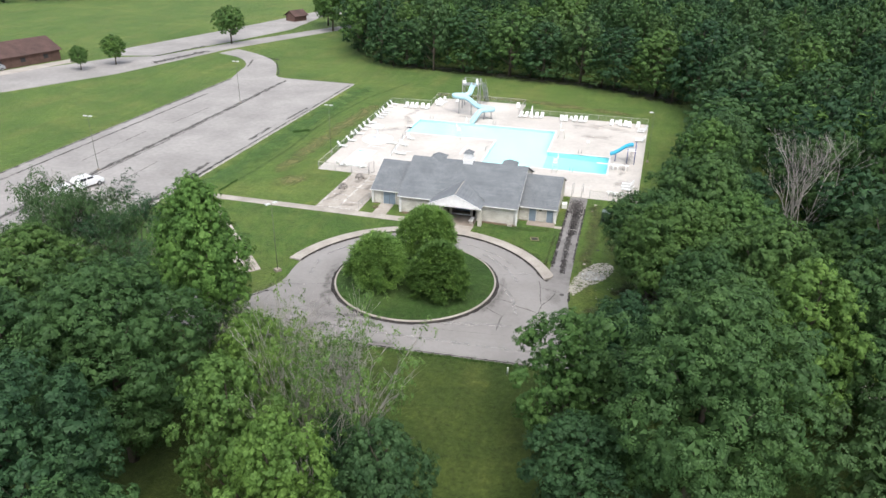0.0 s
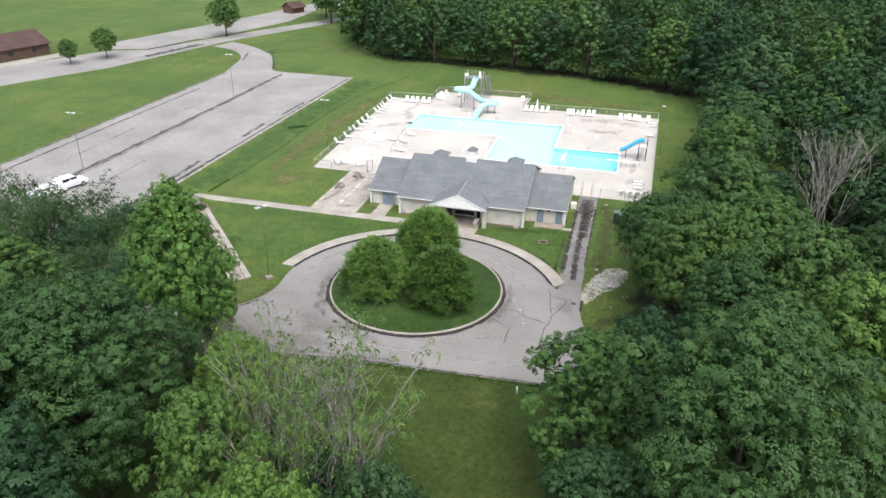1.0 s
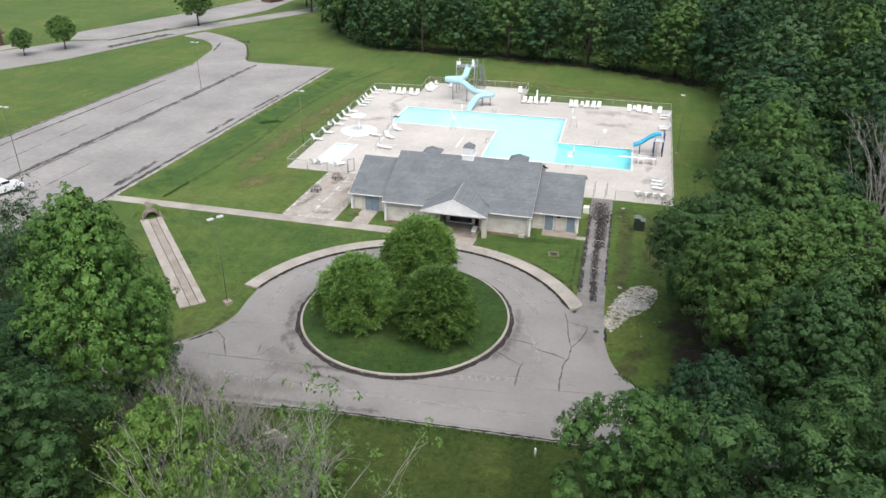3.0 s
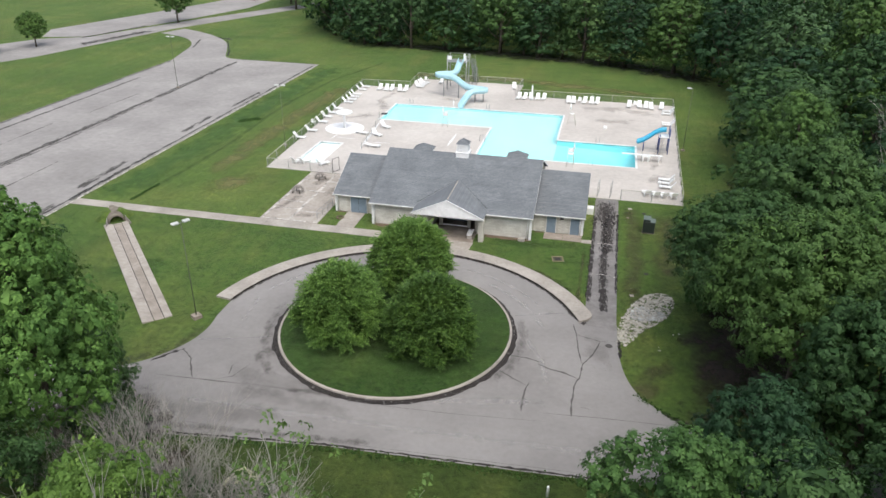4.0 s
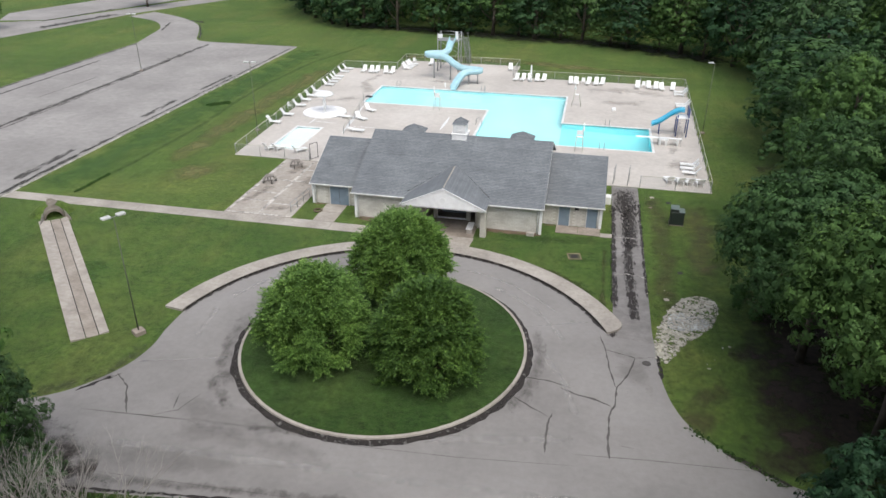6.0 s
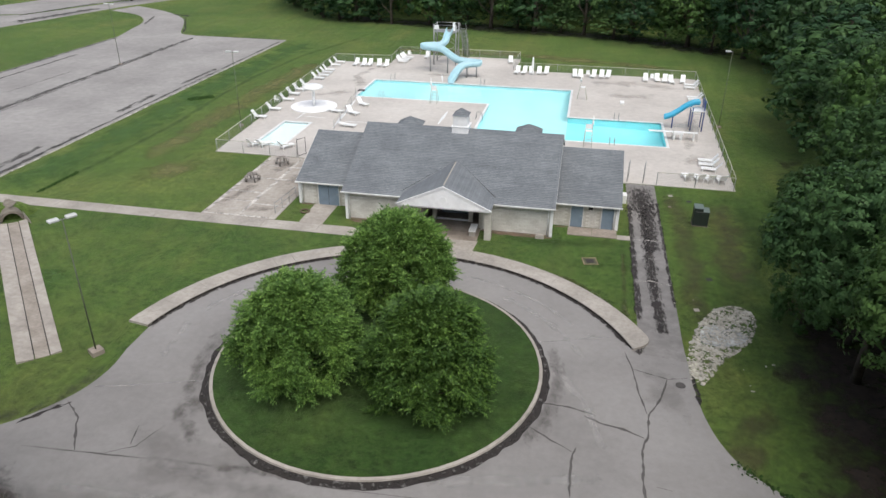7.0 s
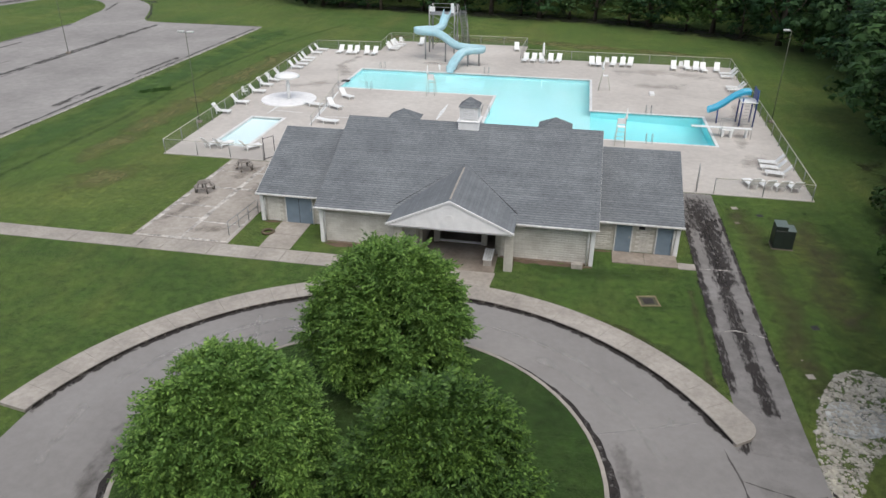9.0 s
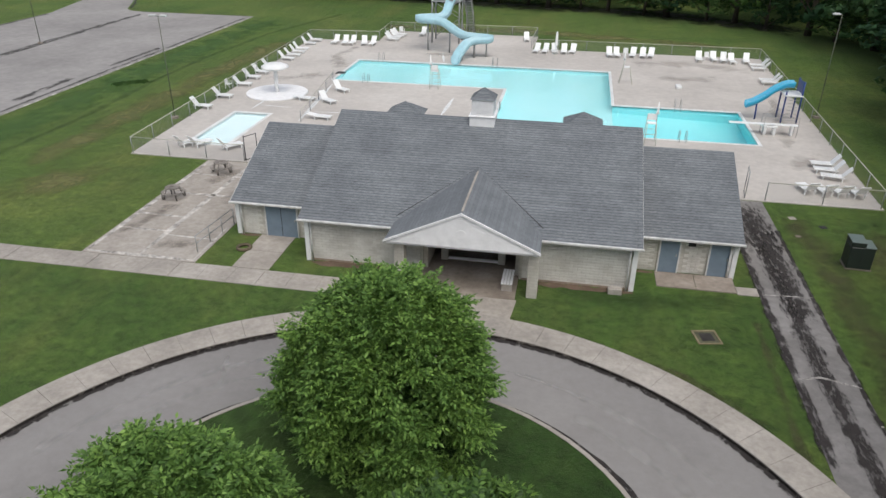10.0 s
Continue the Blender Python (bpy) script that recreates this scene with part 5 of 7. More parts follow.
strips("road_grime", [
    (arc(*ISLE, 9.9, 172, 222, 10), 0.9, 0.5, 0.4), ([(-17.64, 54.16), (-16.67, 52.44), (-14.94, 51.05)], 0.7, 0.7, 0.3), ([(-13.69, 49.85), (-11.52, 49.96), (-9.36, 49.99)], 0.4, 0.6, 0.3), (arc(*ISLE, 10.0, -32, 22, 10), 0.8, 0.5, 0.4), ([(-27, 49.6), (-23.8, 52.2), (-22.9, 56)], 0.8, 0.5, 0.5), ([(-30, 44.4), (-18, 44.9), (-6, 46.1)], 0.5, 0.6, 0.5),
], 0.0165, ROAD_STAIN, "brownish grime washed over the asphalt", "stain")
strips("pale_road_stain", [
    (arc(*RING, 12.4, 96, 150, 16), 0.5, 0.6, 0.5), (arc(*RING, 13.4, 118, 160, 12), 0.35, 0.7, 0.5), (arc(*RING, 11.9, 20, 62, 12), 0.4, 0.7, 0.5), (arc(*RING, 13.0, 35, 80, 12), 0.3, 0.7, 0.5),
    ([(-15.9, 66.6), (-16.6, 69.0)], 0.22, 0.7, 0.3), ([(-22.74, 53.91), (-20.33, 54.58), (-17.07, 55.66)], 0.12, 0.5, 0.3), ([(0.0, 62.9), (4.5, 64.5)], 0.1, 0.5, 0.3), ([(2.9, 64.3), (3.6, 64.5)], 0.5, 0.5, 0.2), ([(-13.9, 68.2), (-13.2, 68.8)], 0.5, 0.7, 0.2), ([(-14, 51.5), (-4, 51.0), (4, 52.6)], 0.6, 0.6, 0.6), ([(-20, 47.3), (-6, 47.8), (10, 48.6)], 0.5, 0.6, 0.6), ([(1.5, 60.5), (3.0, 58.0), (4.0, 54.5)], 0.5, 0.6, 0.5), ([(-20.5, 57), (-20.9, 61)], 0.5, 0.6, 0.5),
], 0.0155, PALE_SILT, "pale dusty swirls on the asphalt", "stain")
strips("drive_seam", [([(6.05, 71.6), (7.1, 71.9), (8.5, 71.5)], 0.12, 0.6, 0.2), ([(6.1, 78.2), (8.5, 78.4)], 0.07, 0.6, 0.2)], 0.033, PATIO_PALE, "pale seams across the service drive", "paving joint")
strips("brown_turf", [([(9.6, 66), (10.2, 74), (10.0, 82), (9.6, 89)], 1.6, 0.5, 0.8), ([(12.5, 72), (13.5, 80), (13.0, 88)], 2.2, 0.5, 1.0), ([(10.6, 82.2), (12.4, 82.2)], 1.1, 0.5, 0.4), ([(5.3, 66), (5.4, 76)], 0.35, 0.6, 0.5), ([(-3.5, 72.7), (1.5, 71.2), (4.5, 68.4)], 0.4, 0.6, 0.5), ([(9.7, 52), (11, 57), (13, 60)], 1.4, 0.5, 0.8)], 0.007, BROWN_TURF, "thin brown worn turf", "lawn")
strips("dark_turf", [([(-3.8, 76.6), (0.0, 76.4), (5.4, 77.6)], 1.2, 0.5, 0.6), ([(1.6, 72.6), (5.2, 75.2)], 1.6, 0.5, 0.6), ([(2.8, 70.6), (5.4, 66.6)], 0.9, 0.5, 0.6), ([(11.5, 68.5), (15, 76), (15.5, 88)], 2.5, 0.5, 1.0)], 0.0055, DARK_TURF, "deeper green turf", "lawn")
strips("patio_border", [
    ([(-28.0, 76.1), (-28.0, 89.8)], 0.3, 0.15, 1.0), ([(-25.0, 76.1), (-24.9, 89.8)], 0.35, 0.15, 1.0), ([(-28.1, 79.0), (-25.1, 79.0)], 0.35, 0.1, 1.0), ([(-28.1, 81.0), (-25.1, 80.9)], 0.45, 0.1, 1.0), ([(-27.8, 84.2), (-22.2, 84.2)], 0.3, 0.1, 1.0),
    ([(-27.8, 87.4), (-22.2, 87.3)], 0.3, 0.1, 1.0), ([(-24.9, 78.6), (-22.0, 78.5)], 0.25, 0.1, 1.0), ([(-28.1, 76.1), (-21.9, 76.1)], 0.3, 0.1, 1.0), ([(-22.0, 76.2), (-22.0, 80)], 0.25, 0.15, 1.0),
], 0.033, PATIO_PALE, "pale bands between the patio slabs", "paving joint")
strips("ditch_turf", [([(-44, 76.8), (-43.4, 86), (-43.0, 98), (-43.8, 109), (-43.9, 120), (-42.6, 135), (-38, 152)], 0.6, 0.6, 0.8)], 0.008, DITCH, "dark strip for the long grass and shade of a shallow ditch", "lawn")
strips("lush_turf", [([(-47, 77), (-46.6, 95), (-46.8, 120), (-46, 145)], 3.6, 0.3, 1.2), ([(-38, 64), (-30, 62)], 3.5, 0.5, 1.0)], 0.005, LUSH, "deeper green turf beside the lot", "lawn")
strips("dry_turf", [([(-39.5, 86), (-39.6, 100), (-39.8, 115), (-38.6, 131)], 2.6, 0.5, 1.2), ([(-38, 80), (-34, 88)], 3.0, 0.5, 1.0), ([(-30, 143.5), (-10, 144), (14, 139)], 2.5, 0.5, 1.2)], 0.006, DRY, "dry yellowed patches in the lawn", "lawn")
strips("woodland_floor", [([(16.8, 49.5), (17.5, 56), (18.5, 64), (21, 74), (23.5, 86), (26, 100)], 6.5, 0.35, 1.2), ([(13, 40), (15, 45.5), (22, 49)], 4.5, 0.35, 1.0), ([(-27, 47), (-20, 41), (-12, 35), (-4, 29)], 5.0, 0.35, 1.0)], 0.009, LITTER, "brown leaf litter under the trees", "woodland floor")
# shade under the edge trees, laid as a dark strip
strips("shaded_floor", [([(27, 150.5), (8, 163), (-25, 168.5), (-50, 172)], 6.0, 0.35, 1.5)], 0.01, EDGE_SHADE, "dark strip with the shade of the woods in its colour", "woodland floor")
strips("lot_silt", [
    ([(-66.4, 58), (-66.2, 100), (-66.6, 145)], 1.0, 0.6, 0.5), ([(-65.6, 60), (-65.4, 100), (-66.0, 130)], 0.2, 0.9, 0.7),
    ([(-50.5, 75), (-50.7, 92)], 0.55, 0.8, 0.6), ([(-51.8, 78), (-52.1, 88)], 0.8, 0.8, 0.5), ([(-50.6, 60), (-50.6, 145)], 0.4, 0.9, 0.5),
    ([(-51.9, 100), (-52.1, 109)], 0.7, 0.8, 0.5), ([(-51.6, 114), (-51.5, 124)], 0.6, 0.8, 0.5), ([(-79.7, 62), (-79.6, 142)], 0.5, 0.9, 0.5), ([(-77.4, 70), (-77.2, 128)], 0.5, 0.95, 0.5), ([(-86, 164.5), (-82.5, 155)], 0.5, 0.9, 0.5), ([(-71, 149), (-73, 153.5), (-79, 164)], 0.4, 0.9, 0.5),
    ([(-72, 82), (-72.4, 100)], 0.2, 0.95, 0.7), ([(-71, 105), (-70.5, 118)], 0.15, 0.95, 0.7), ([(-60, 70), (-60.3, 86)], 0.15, 0.95, 0.7),
    ([(-84, 167.5), (-80, 166.5), (-78.5, 164.5)], 1.3, 0.8, 0.4), ([(-50.7, 62), (-51.2, 74)], 1.0, 0.8, 0.5), ([(-68.4, 146.9), (-60, 146.8), (-50.1, 146.7)], 0.3, 0.7, 0.6), ([(-108, 150), (-103, 172)], 2.5, 0.8, 0.8), ([(-113, 158), (-108, 178)], 1.2, 0.9, 0.8),
], 0.026, LOT_SILT, "dark dirt and weeds along the lot's seams", "stain")
strips("lot_kerb", [([(-49.9, 60), (-49.9, 146.5)], 0.2, 0.3, 1.0)], 0.03, PATIO_PALE, "worn concrete edging of the lot", "kerb")
strips("deck_line", [
    ([(-25.3, 99.9), (-26.4, 111.8)], 0.45, 0.02, 2.0), ([(-30.5, 102.4), (-30.4, 105.5)], 0.3, 0.02, 1.0), ([(-30.3, 103.6), (-27.3, 103.4)], 0.25, 0.02, 1.0),
    ([(-14.25, 103.8), (-14.15, 109.2)], 0.4, 0.02, 1.0), ([(-24.8, 102.6), (-22.0, 102.8)], 0.3, 0.02, 1.0), ([(-24.3, 100.6), (-23.2, 100.7)], 0.3, 0.02, 1.0),
    ([(-18.6, 127.8), (-17.6, 123.3)], 0.3, 0.02, 1.0),
], 0.066, COPING, "white painted lines on the deck", "marking")
strips("deck_stain", [
    ([(2, 127), (9, 128.5), (15, 126)], 2.6, 0.8, 0.7), ([(4, 121), (11, 121.5)], 1.6, 0.9, 0.6), ([(-33, 112), (-28, 116)], 1.6, 0.8, 0.6), ([(-27.5, 118), (-30, 124), (-29, 130)], 1.2, 0.9, 0.6),
    ([(11.5, 96), (14.6, 100)], 1.3, 0.9, 0.6), ([(-21, 127), (-12, 127.6)], 1.0, 0.9, 0.6), ([(12.5, 101), (14.4, 116)], 0.8, 0.9, 0.6),
], 0.0635, DECK_SILT, "darker worn patches of the deck", "stain")
strips("patio_stain", [([(-27.6, 78), (-26.3, 83)], 0.9, 0.9, 0.4), ([(-25.5, 77), (-22.5, 78)], 0.8, 0.9, 0.4), ([(-24, 83), (-22.6, 88)], 1.0, 0.9, 0.4), ([(-26.5, 85.5), (-25, 89)], 0.8, 0.9, 0.4)],
       0.038, PATIO_DIRT, "brown dirt on the patio", "stain")


# ---- grass tufts of the ditch and rough edges ----
def tufts(name, runs, label):
    rng = np.random.default_rng(8)
    out = []
    for pts, width, per, tall in runs:
        for (x0, y0), (x1, y1) in zip(pts, pts[1:]):
            n = int(math.hypot(x1 - x0, y1 - y0) * per)
            u = rng.random(n)
            px = x0 + (x1 - x0) * u + rng.normal(0, width / 2, n)
            py = y0 + (y1 - y0) * u + rng.normal(0, width / 2, n)
            a = rng.random(n) * 6.283
            s, hgt = 0.05 + 0.06 * rng.random(n), tall * (0.5 + 0.8 * rng.random(n))
            dx, dy = np.cos(a) * s, np.sin(a) * s
            lean = rng.normal(0, 0.3, (n, 2)) * hgt[:, None]
            z = np.zeros(n)
            q = np.stack([np.stack([px - dx, py - dy, z], 1), np.stack([px + dx, py + dy, z], 1), np.stack([px + lean[:, 0] + dx * 0.3, py + lean[:, 1] + dy * 0.3, hgt], 1), np.stack([px + lean[:, 0] - dx * 0.3, py + lean[:, 1] - dy * 0.3, hgt], 1)], 1)
            out.append(q.reshape(-1, 3))
    return tagged(new(name, quads_mesh(name, np.concatenate(out), LEAF_A)), label, "grass", "", "stuff")


tufts("ditch_grass", [
    ([(-44, 77), (-43.8, 82)], 0.2, 60, 0.12), ([(-46.4, 107.3), (-44.6, 109)], 0.6, 160, 0.2),
    ([(-22, 43.2), (-9, 44.9), (8, 45.9), (15, 46.5)], 0.3, 40, 0.12), ([(9.9, 55.0), (11.8, 53.3), (14.5, 51.3)], 0.25, 40, 0.12),
], "long ditch grass and rough verge")


# ---- fence ----
def fence(name, pts, tall, label, skip=()):
    f = base(name, 0, 0, 0, 0, label, "fence")
    for i, ((x0, y0), (x1, y1)) in enumerate(zip(pts, pts[1:])):
        if i in skip:
            continue
        length = math.hypot(x1 - x0, y1 - y0)
        n = max(1, round(length / 3.0))
        for k in range(n + 1):
            x, y = x0 + (x1 - x0) * k / n, y0 + (y1 - y0) * k / n
            if k or i == 0 or (i - 1) in skip:
                part("post", tubes(([(x, y, 0.0), (x, y, tall + 0.04)], 0.035)), STEEL, f)
        part("top_rail", tubes(([(x0, y0, tall), (x1, y1, tall)], 0.028)), RAIL, f, "pale top rail")
        bm = bmesh.new()
        bm.faces.new([bm.verts.new(p) for p in ((x0, y0, 0.08), (x1, y1, 0.08), (x1, y1, tall - 0.02), (x0, y0, tall - 0.02))])
        part("wire_panel", bm, MESHWIRE, f, "chain-link wire panel")
    return f


RAIL = plain("rail_paint", (0.55, 0.54, 0.46), 0.5, 0.2)
fence("pool_fence", [(-25.6, 90.25), (-34.1, 90.25), (-36.0, 132.35), (-27.45, 133.05), (-27.75, 139.95), (-8.65, 140.15), (-8.85, 132.45), (16.65, 132.45), (15.35, 90.25), (8.7, 90.25)], 1.22, "tall chain-link fence round the pool deck")
fence("inner_fence", [(-25.0, 99.6), (-26.6, 112.6), (-27.6, 115.5)], 1.0, "low chain-link fence beside the wading pool")
for x, w in ((6.1, 1.2), (7.5, 1.2)):
    g = base("service_gate", x, 90.25, 0, 82, "open tubular steel gate of the pool fence", "gate", "service gates")
    part("gate_frame", tubes(([(0, 0, 0.1), (0, 0, 1.85)], 0.03), ([(w - 0.06, 0, 0.1), (w - 0.06, 0, 1.85)], 0.03), ([(0, 0, 1.8), (w - 0.06, 0, 1.8)], 0.025), ([(0, 0, 0.15), (w - 0.06, 0, 0.15)], 0.025)), STEEL, g)
g = base("patio_gate", -25.5, 90.25, 0, 0, "open tubular gate between patio and deck", "gate")
part("gate_frame", tubes(([(0, 0, 0.05), (0, 0, 1.9)], 0.035), ([(0.5, 0.9, 0.1), (0.5, 0.9, 1.85)], 0.03), ([(0, 0, 1.8), (0.5, 0.9, 1.8)], 0.025), ([(0, 0, 0.15), (0.5, 0.9, 0.15)], 0.025)), DARK, g)
g = base("patio_railing", -22.2, 77.0, 0.03, 0, "low steel pipe railing beside the patio", "railing")
for k in range(4):
    part("post", tubes(([(0.12 * k, 1.2 * k, 0), (0.12 * k, 1.2 * k, 0.95)], 0.025)), STEEL, g)
for z in (0.5, 0.93):
    part("rail", tubes(([(0, 0, z), (0.36, 3.6, z)], 0.025)), STEEL, g)


# ---- loungers, chairs and tables ----
def lounger(rise=52, name="sun_lounger", label="white resin sun lounger with raised back"):
    t = base(name, 0, 0, 0, 0, label, "sun lounger")
    part("side_rail", boxes((-0.34, -1.15, 0.27, -0.28, 0.35, 0.33), bevel=0.01), PLASTIC, t)
    part("side_rail", boxes((0.28, -1.15, 0.27, 0.34, 0.35, 0.33), bevel=0.01), PLASTIC, t)
    for k in range(7):
        y = -1.13 + k * 0.185
        part("slat", boxes((-0.3, y, 0.31, 0.3, y + 0.16, 0.34)), PLASTIC, t)
    bm = boxes((-0.32, 0.0, -0.02, 0.32, 0.8, 0.025), bevel=0.012)
    bmesh.ops.transform(bm, matrix=pose(0, 0.16, 0.33, rise), verts=bm.verts)
    part("backrest", bm, PLASTIC, t)
    for x in (-0.3, 0.3):
        for y in (-0.95, 0.2):
            part("leg", boxes((x - 0.03, y - 0.03, 0, x + 0.03, y + 0.03, 0.29)), PLASTIC, t)
    return t


LOUNGER, FLAT = lounger(), lounger(8, label="white resin sun lounger lying flat")
ROWS_OF = [
    (90, [(-34.9, 101.6), (-34.6, 105), (-34.7, 109.3), (-35.0, 112.1), (-35.0, 114.3), (-35.0, 116.7), (-34.8, 120.7), (-34.8, 122.4), (-34.9, 124.2), (-35.1, 125.8), (-35.3, 129), (-35.3, 131.1)]),
    (4, [(-32.2, 130.6), (-31.0, 130.5), (-30.1, 130.6), (-28.7, 130.7), (-27.6, 130.6)]),
    (75, [(-26.3, 134.6), (-26.1, 135.7), (-26.0, 136.8), (-26.2, 133.6)]), (0, [(-23.0, 138.0)]),
    (2, [(-9.8, 137.4)]), (0, [(-8.1, 130.8), (-7.1, 130.9), (-6.1, 131.1), (-5.0, 131.1), (-4.0, 131.3)]),
    (-3, [(0.1, 130.5), (0.9, 130.5), (2.7, 130.8), (3.8, 130.9), (4.7, 131)]), (2, [(9.8, 130.3), (11.4, 130.5), (12.4, 130.3), (13.2, 129.9), (14.8, 130.3)]),
    (-90, [(16.0, 128.2), (15.9, 128.3), (15.8, 126.7), (15.6, 121.6), (15.6, 120.6)]), (-93, [(14.2, 97.2), (14.1, 96), (14.2, 94.7)]),
    (188, [(11.6, 91.9), (12.6, 91.8), (13.5, 91.8), (14.5, 91.8)]), (60, [(-24.9, 109.5), (-24.9, 105.6)]), (150, [(-31.2, 92.2), (-30.2, 92.3), (-27.8, 92.2)]),
]
r3 = random.Random(12)
for turn, spots in ROWS_OF:
    for x, y in spots:
        copy_thing(LOUNGER, pose(x, y, 0.062, 0, 0, turn + r3.uniform(-9, 9)))["group"] = "sun loungers on the deck"
for x, y, turn in ((-27.1, 105.8, 80), (-23.9, 100.7, 85)):
    copy_thing(FLAT, pose(x, y, 0.062, 0, 0, turn))["group"] = "sun loungers on the deck"
for o in [q for p in (LOUNGER, FLAT) for q in (*p.children_recursive, p)]:
    bpy.data.objects.remove(o)


def side_chair(x, y, turn):
    t = base("patio_chair", x, y, 0.062, turn, "white resin armchair among the loungers", "chair", "chairs on the deck")
    part("seat", boxes((-0.25, -0.25, 0.38, 0.25, 0.22, 0.42), bevel=0.01), PLASTIC, t)
    bm = boxes((-0.25, 0.2, 0.4, 0.25, 0.24, 0.88), bevel=0.01)
    part("backrest", bm, PLASTIC, t)
    for sx in (-0.25, 0.25):
        part("armrest", boxes((sx - 0.025, -0.22, 0.6, sx + 0.025, 0.22, 0.64)), PLASTIC, t)
        for sy in (-0.22, 0.2):
            part("leg", boxes((sx - 0.02, sy - 0.02, 0, sx + 0.02, sy + 0.02, 0.6 if sy < 0 else 0.4)), PLASTIC, t)


for x, y, turn in ((-35.4, 108.3, 90), (1.9, 130.9, 0), (10.7, 130.7, 5), (-25.9, 138.3, 40)):
    side_chair(x, y, turn)


def closed_umbrella(x, y):
    t = base("closed_umbrella", x, y, 0.062, 0, "folded white sun umbrella in its stand", "umbrella", "folded umbrellas")
    part("pole", tubes(([(0, 0, 0), (0, 0, 2.5)], 0.025)), STEEL, t)
    part("canopy", tube(bmesh.new(), [(0, 0, 0.95), (0, 0, 1.15), (0, 0, 2.35), (0, 0, 2.5)], 0.24, 0.04, 10), PLASTIC, t)
    part("stand", tube(bmesh.new(), [(0, 0, 0), (0, 0, 0.12)], 0.28, 0.25, 14), PLASTIC, t)


closed_umbrella(-5.9, 130.4)


def guard_chair(x, y, turn):
    t = base("lifeguard_chair", x, y, 0.062, turn, "tall white lifeguard chair with folded umbrella", "lifeguard chair", "lifeguard chairs")
    for sx in (-0.32, 0.32):
        for sy, top in ((-0.62, -0.25), (0.62, 0.28)):
            part("leg", tubes(([(sx * 1.35, sy, 0), (sx, top, 1.65 if sy < 0 else 2.2)], 0.028)), RAIL, t)
    for z in (0.4, 0.8, 1.2):
        part("rung", tubes(([(-0.4, -0.54 + z * 0.2, z), (0.4, -0.54 + z * 0.2, z)], 0.02)), RAIL, t)
    part("seat", boxes((-0.33, -0.28, 1.55, 0.33, 0.28, 1.6), bevel=0.01), PLASTIC, t)
    part("backrest", boxes((-0.33, 0.26, 1.7, 0.33, 0.31, 2.2), bevel=0.01), PLASTIC, t)
    part("umbrella_pole", tubes(([(0.36, 0.3, 1.5), (0.36, 0.3, 3.1)], 0.022)), STEEL, t)
    part("umbrella", tube(bmesh.new(), [(0.36, 0.3, 2.2), (0.36, 0.3, 2.4), (0.36, 0.3, 3.1)], 0.16, 0.03, 8), PLASTIC, t, "folded white umbrella")


for x, y, turn in ((1.4, 118.3, 90), (2.4, 100.0, 0), (-16.5, 112.6, 180)):
    guard_chair(x, y, turn)


def pool_ladder(x, y, turn):
    t = base("pool_ladder", x, y, 0.06, turn, "steel pool ladder rails", "ladder", "pool ladders")
    for sx in (-0.25, 0.25):
        part("rail", tubes(([(sx, 0.5, 0.0), (sx, 0.45, 0.75), (sx, 0.1, 0.85), (sx, -0.2, 0.6), (sx, -0.25, -0.3)], 0.022)), STEEL, t)


for x, y, turn in ((4.9, 101.1, 180), (-23.5, 113.5, 180), (-24.5, 122.7, 0), (5.5, 110.0, 0), (-12.0, 122.7, 0), (-9.9, 107, 90)):
    pool_ladder(x, y, turn)


# ---- slides and diving board ----
def flume(pts, half, wall, thick=0.06):
    """An open trough swept along pts."""
    bm = bmesh.new()
    prof = [(-half - thick, wall), (-half - thick, 0.1), (-half * 0.55, -0.12), (half * 0.55, -0.12), (half + thick, 0.1), (half + thick, wall), (half, wall), (half, 0.12), (half * 0.5, 0.0), (-half * 0.5, 0.0), (-half, 0.12), (-half, wall)]
    dense = []
    P = [Vector(p) for p in pts]
    for i in range(len(P) - 1):
        a, b, c, d = P[max(0, i - 1)], P[i], P[i + 1], P[min(len(P) - 1, i + 2)]
        for k in range(5):
            u = k / 5
            dense.append(0.5 * ((2 * b) + (c - a) * u + (2 * a - 5 * b + 4 * c - d) * u * u + (3 * b - a - 3 * c + d) * u * u * u))
    dense.append(P[-1])
    rings = []
    for i, p in enumerate(dense):
        d = dense[min(i + 1, len(dense) - 1)] - dense[max(i - 1, 0)]
        side = Vector((d.y, -d.x, 0)).normalized()
        rings.append([bm.verts.new(p + side * u + Vector((0, 0, v))) for u, v in prof])
    n = len(prof)
    for a, b in zip(rings, rings[1:]):
        for k in range(n):
            bm.faces.new((a[k], a[(k + 1) % n], b[(k + 1) % n], b[k])).smooth = True
    bm.faces.new(rings[0]), bm.faces.new(rings[-1][::-1])
    bmesh.ops.recalc_face_normals(bm, faces=bm.faces)
    return bm


SKYBLUE = plain("pale_blue_fibreglass", (0.4, 0.62, 0.69), 0.35, 0, 0.08)
BLUE = plain("bright_blue_plastic", (0.035, 0.4, 0.62), 0.3, 0, 0.08)
NAVY = plain("navy_paint", (0.02, 0.05, 0.2), 0.4)


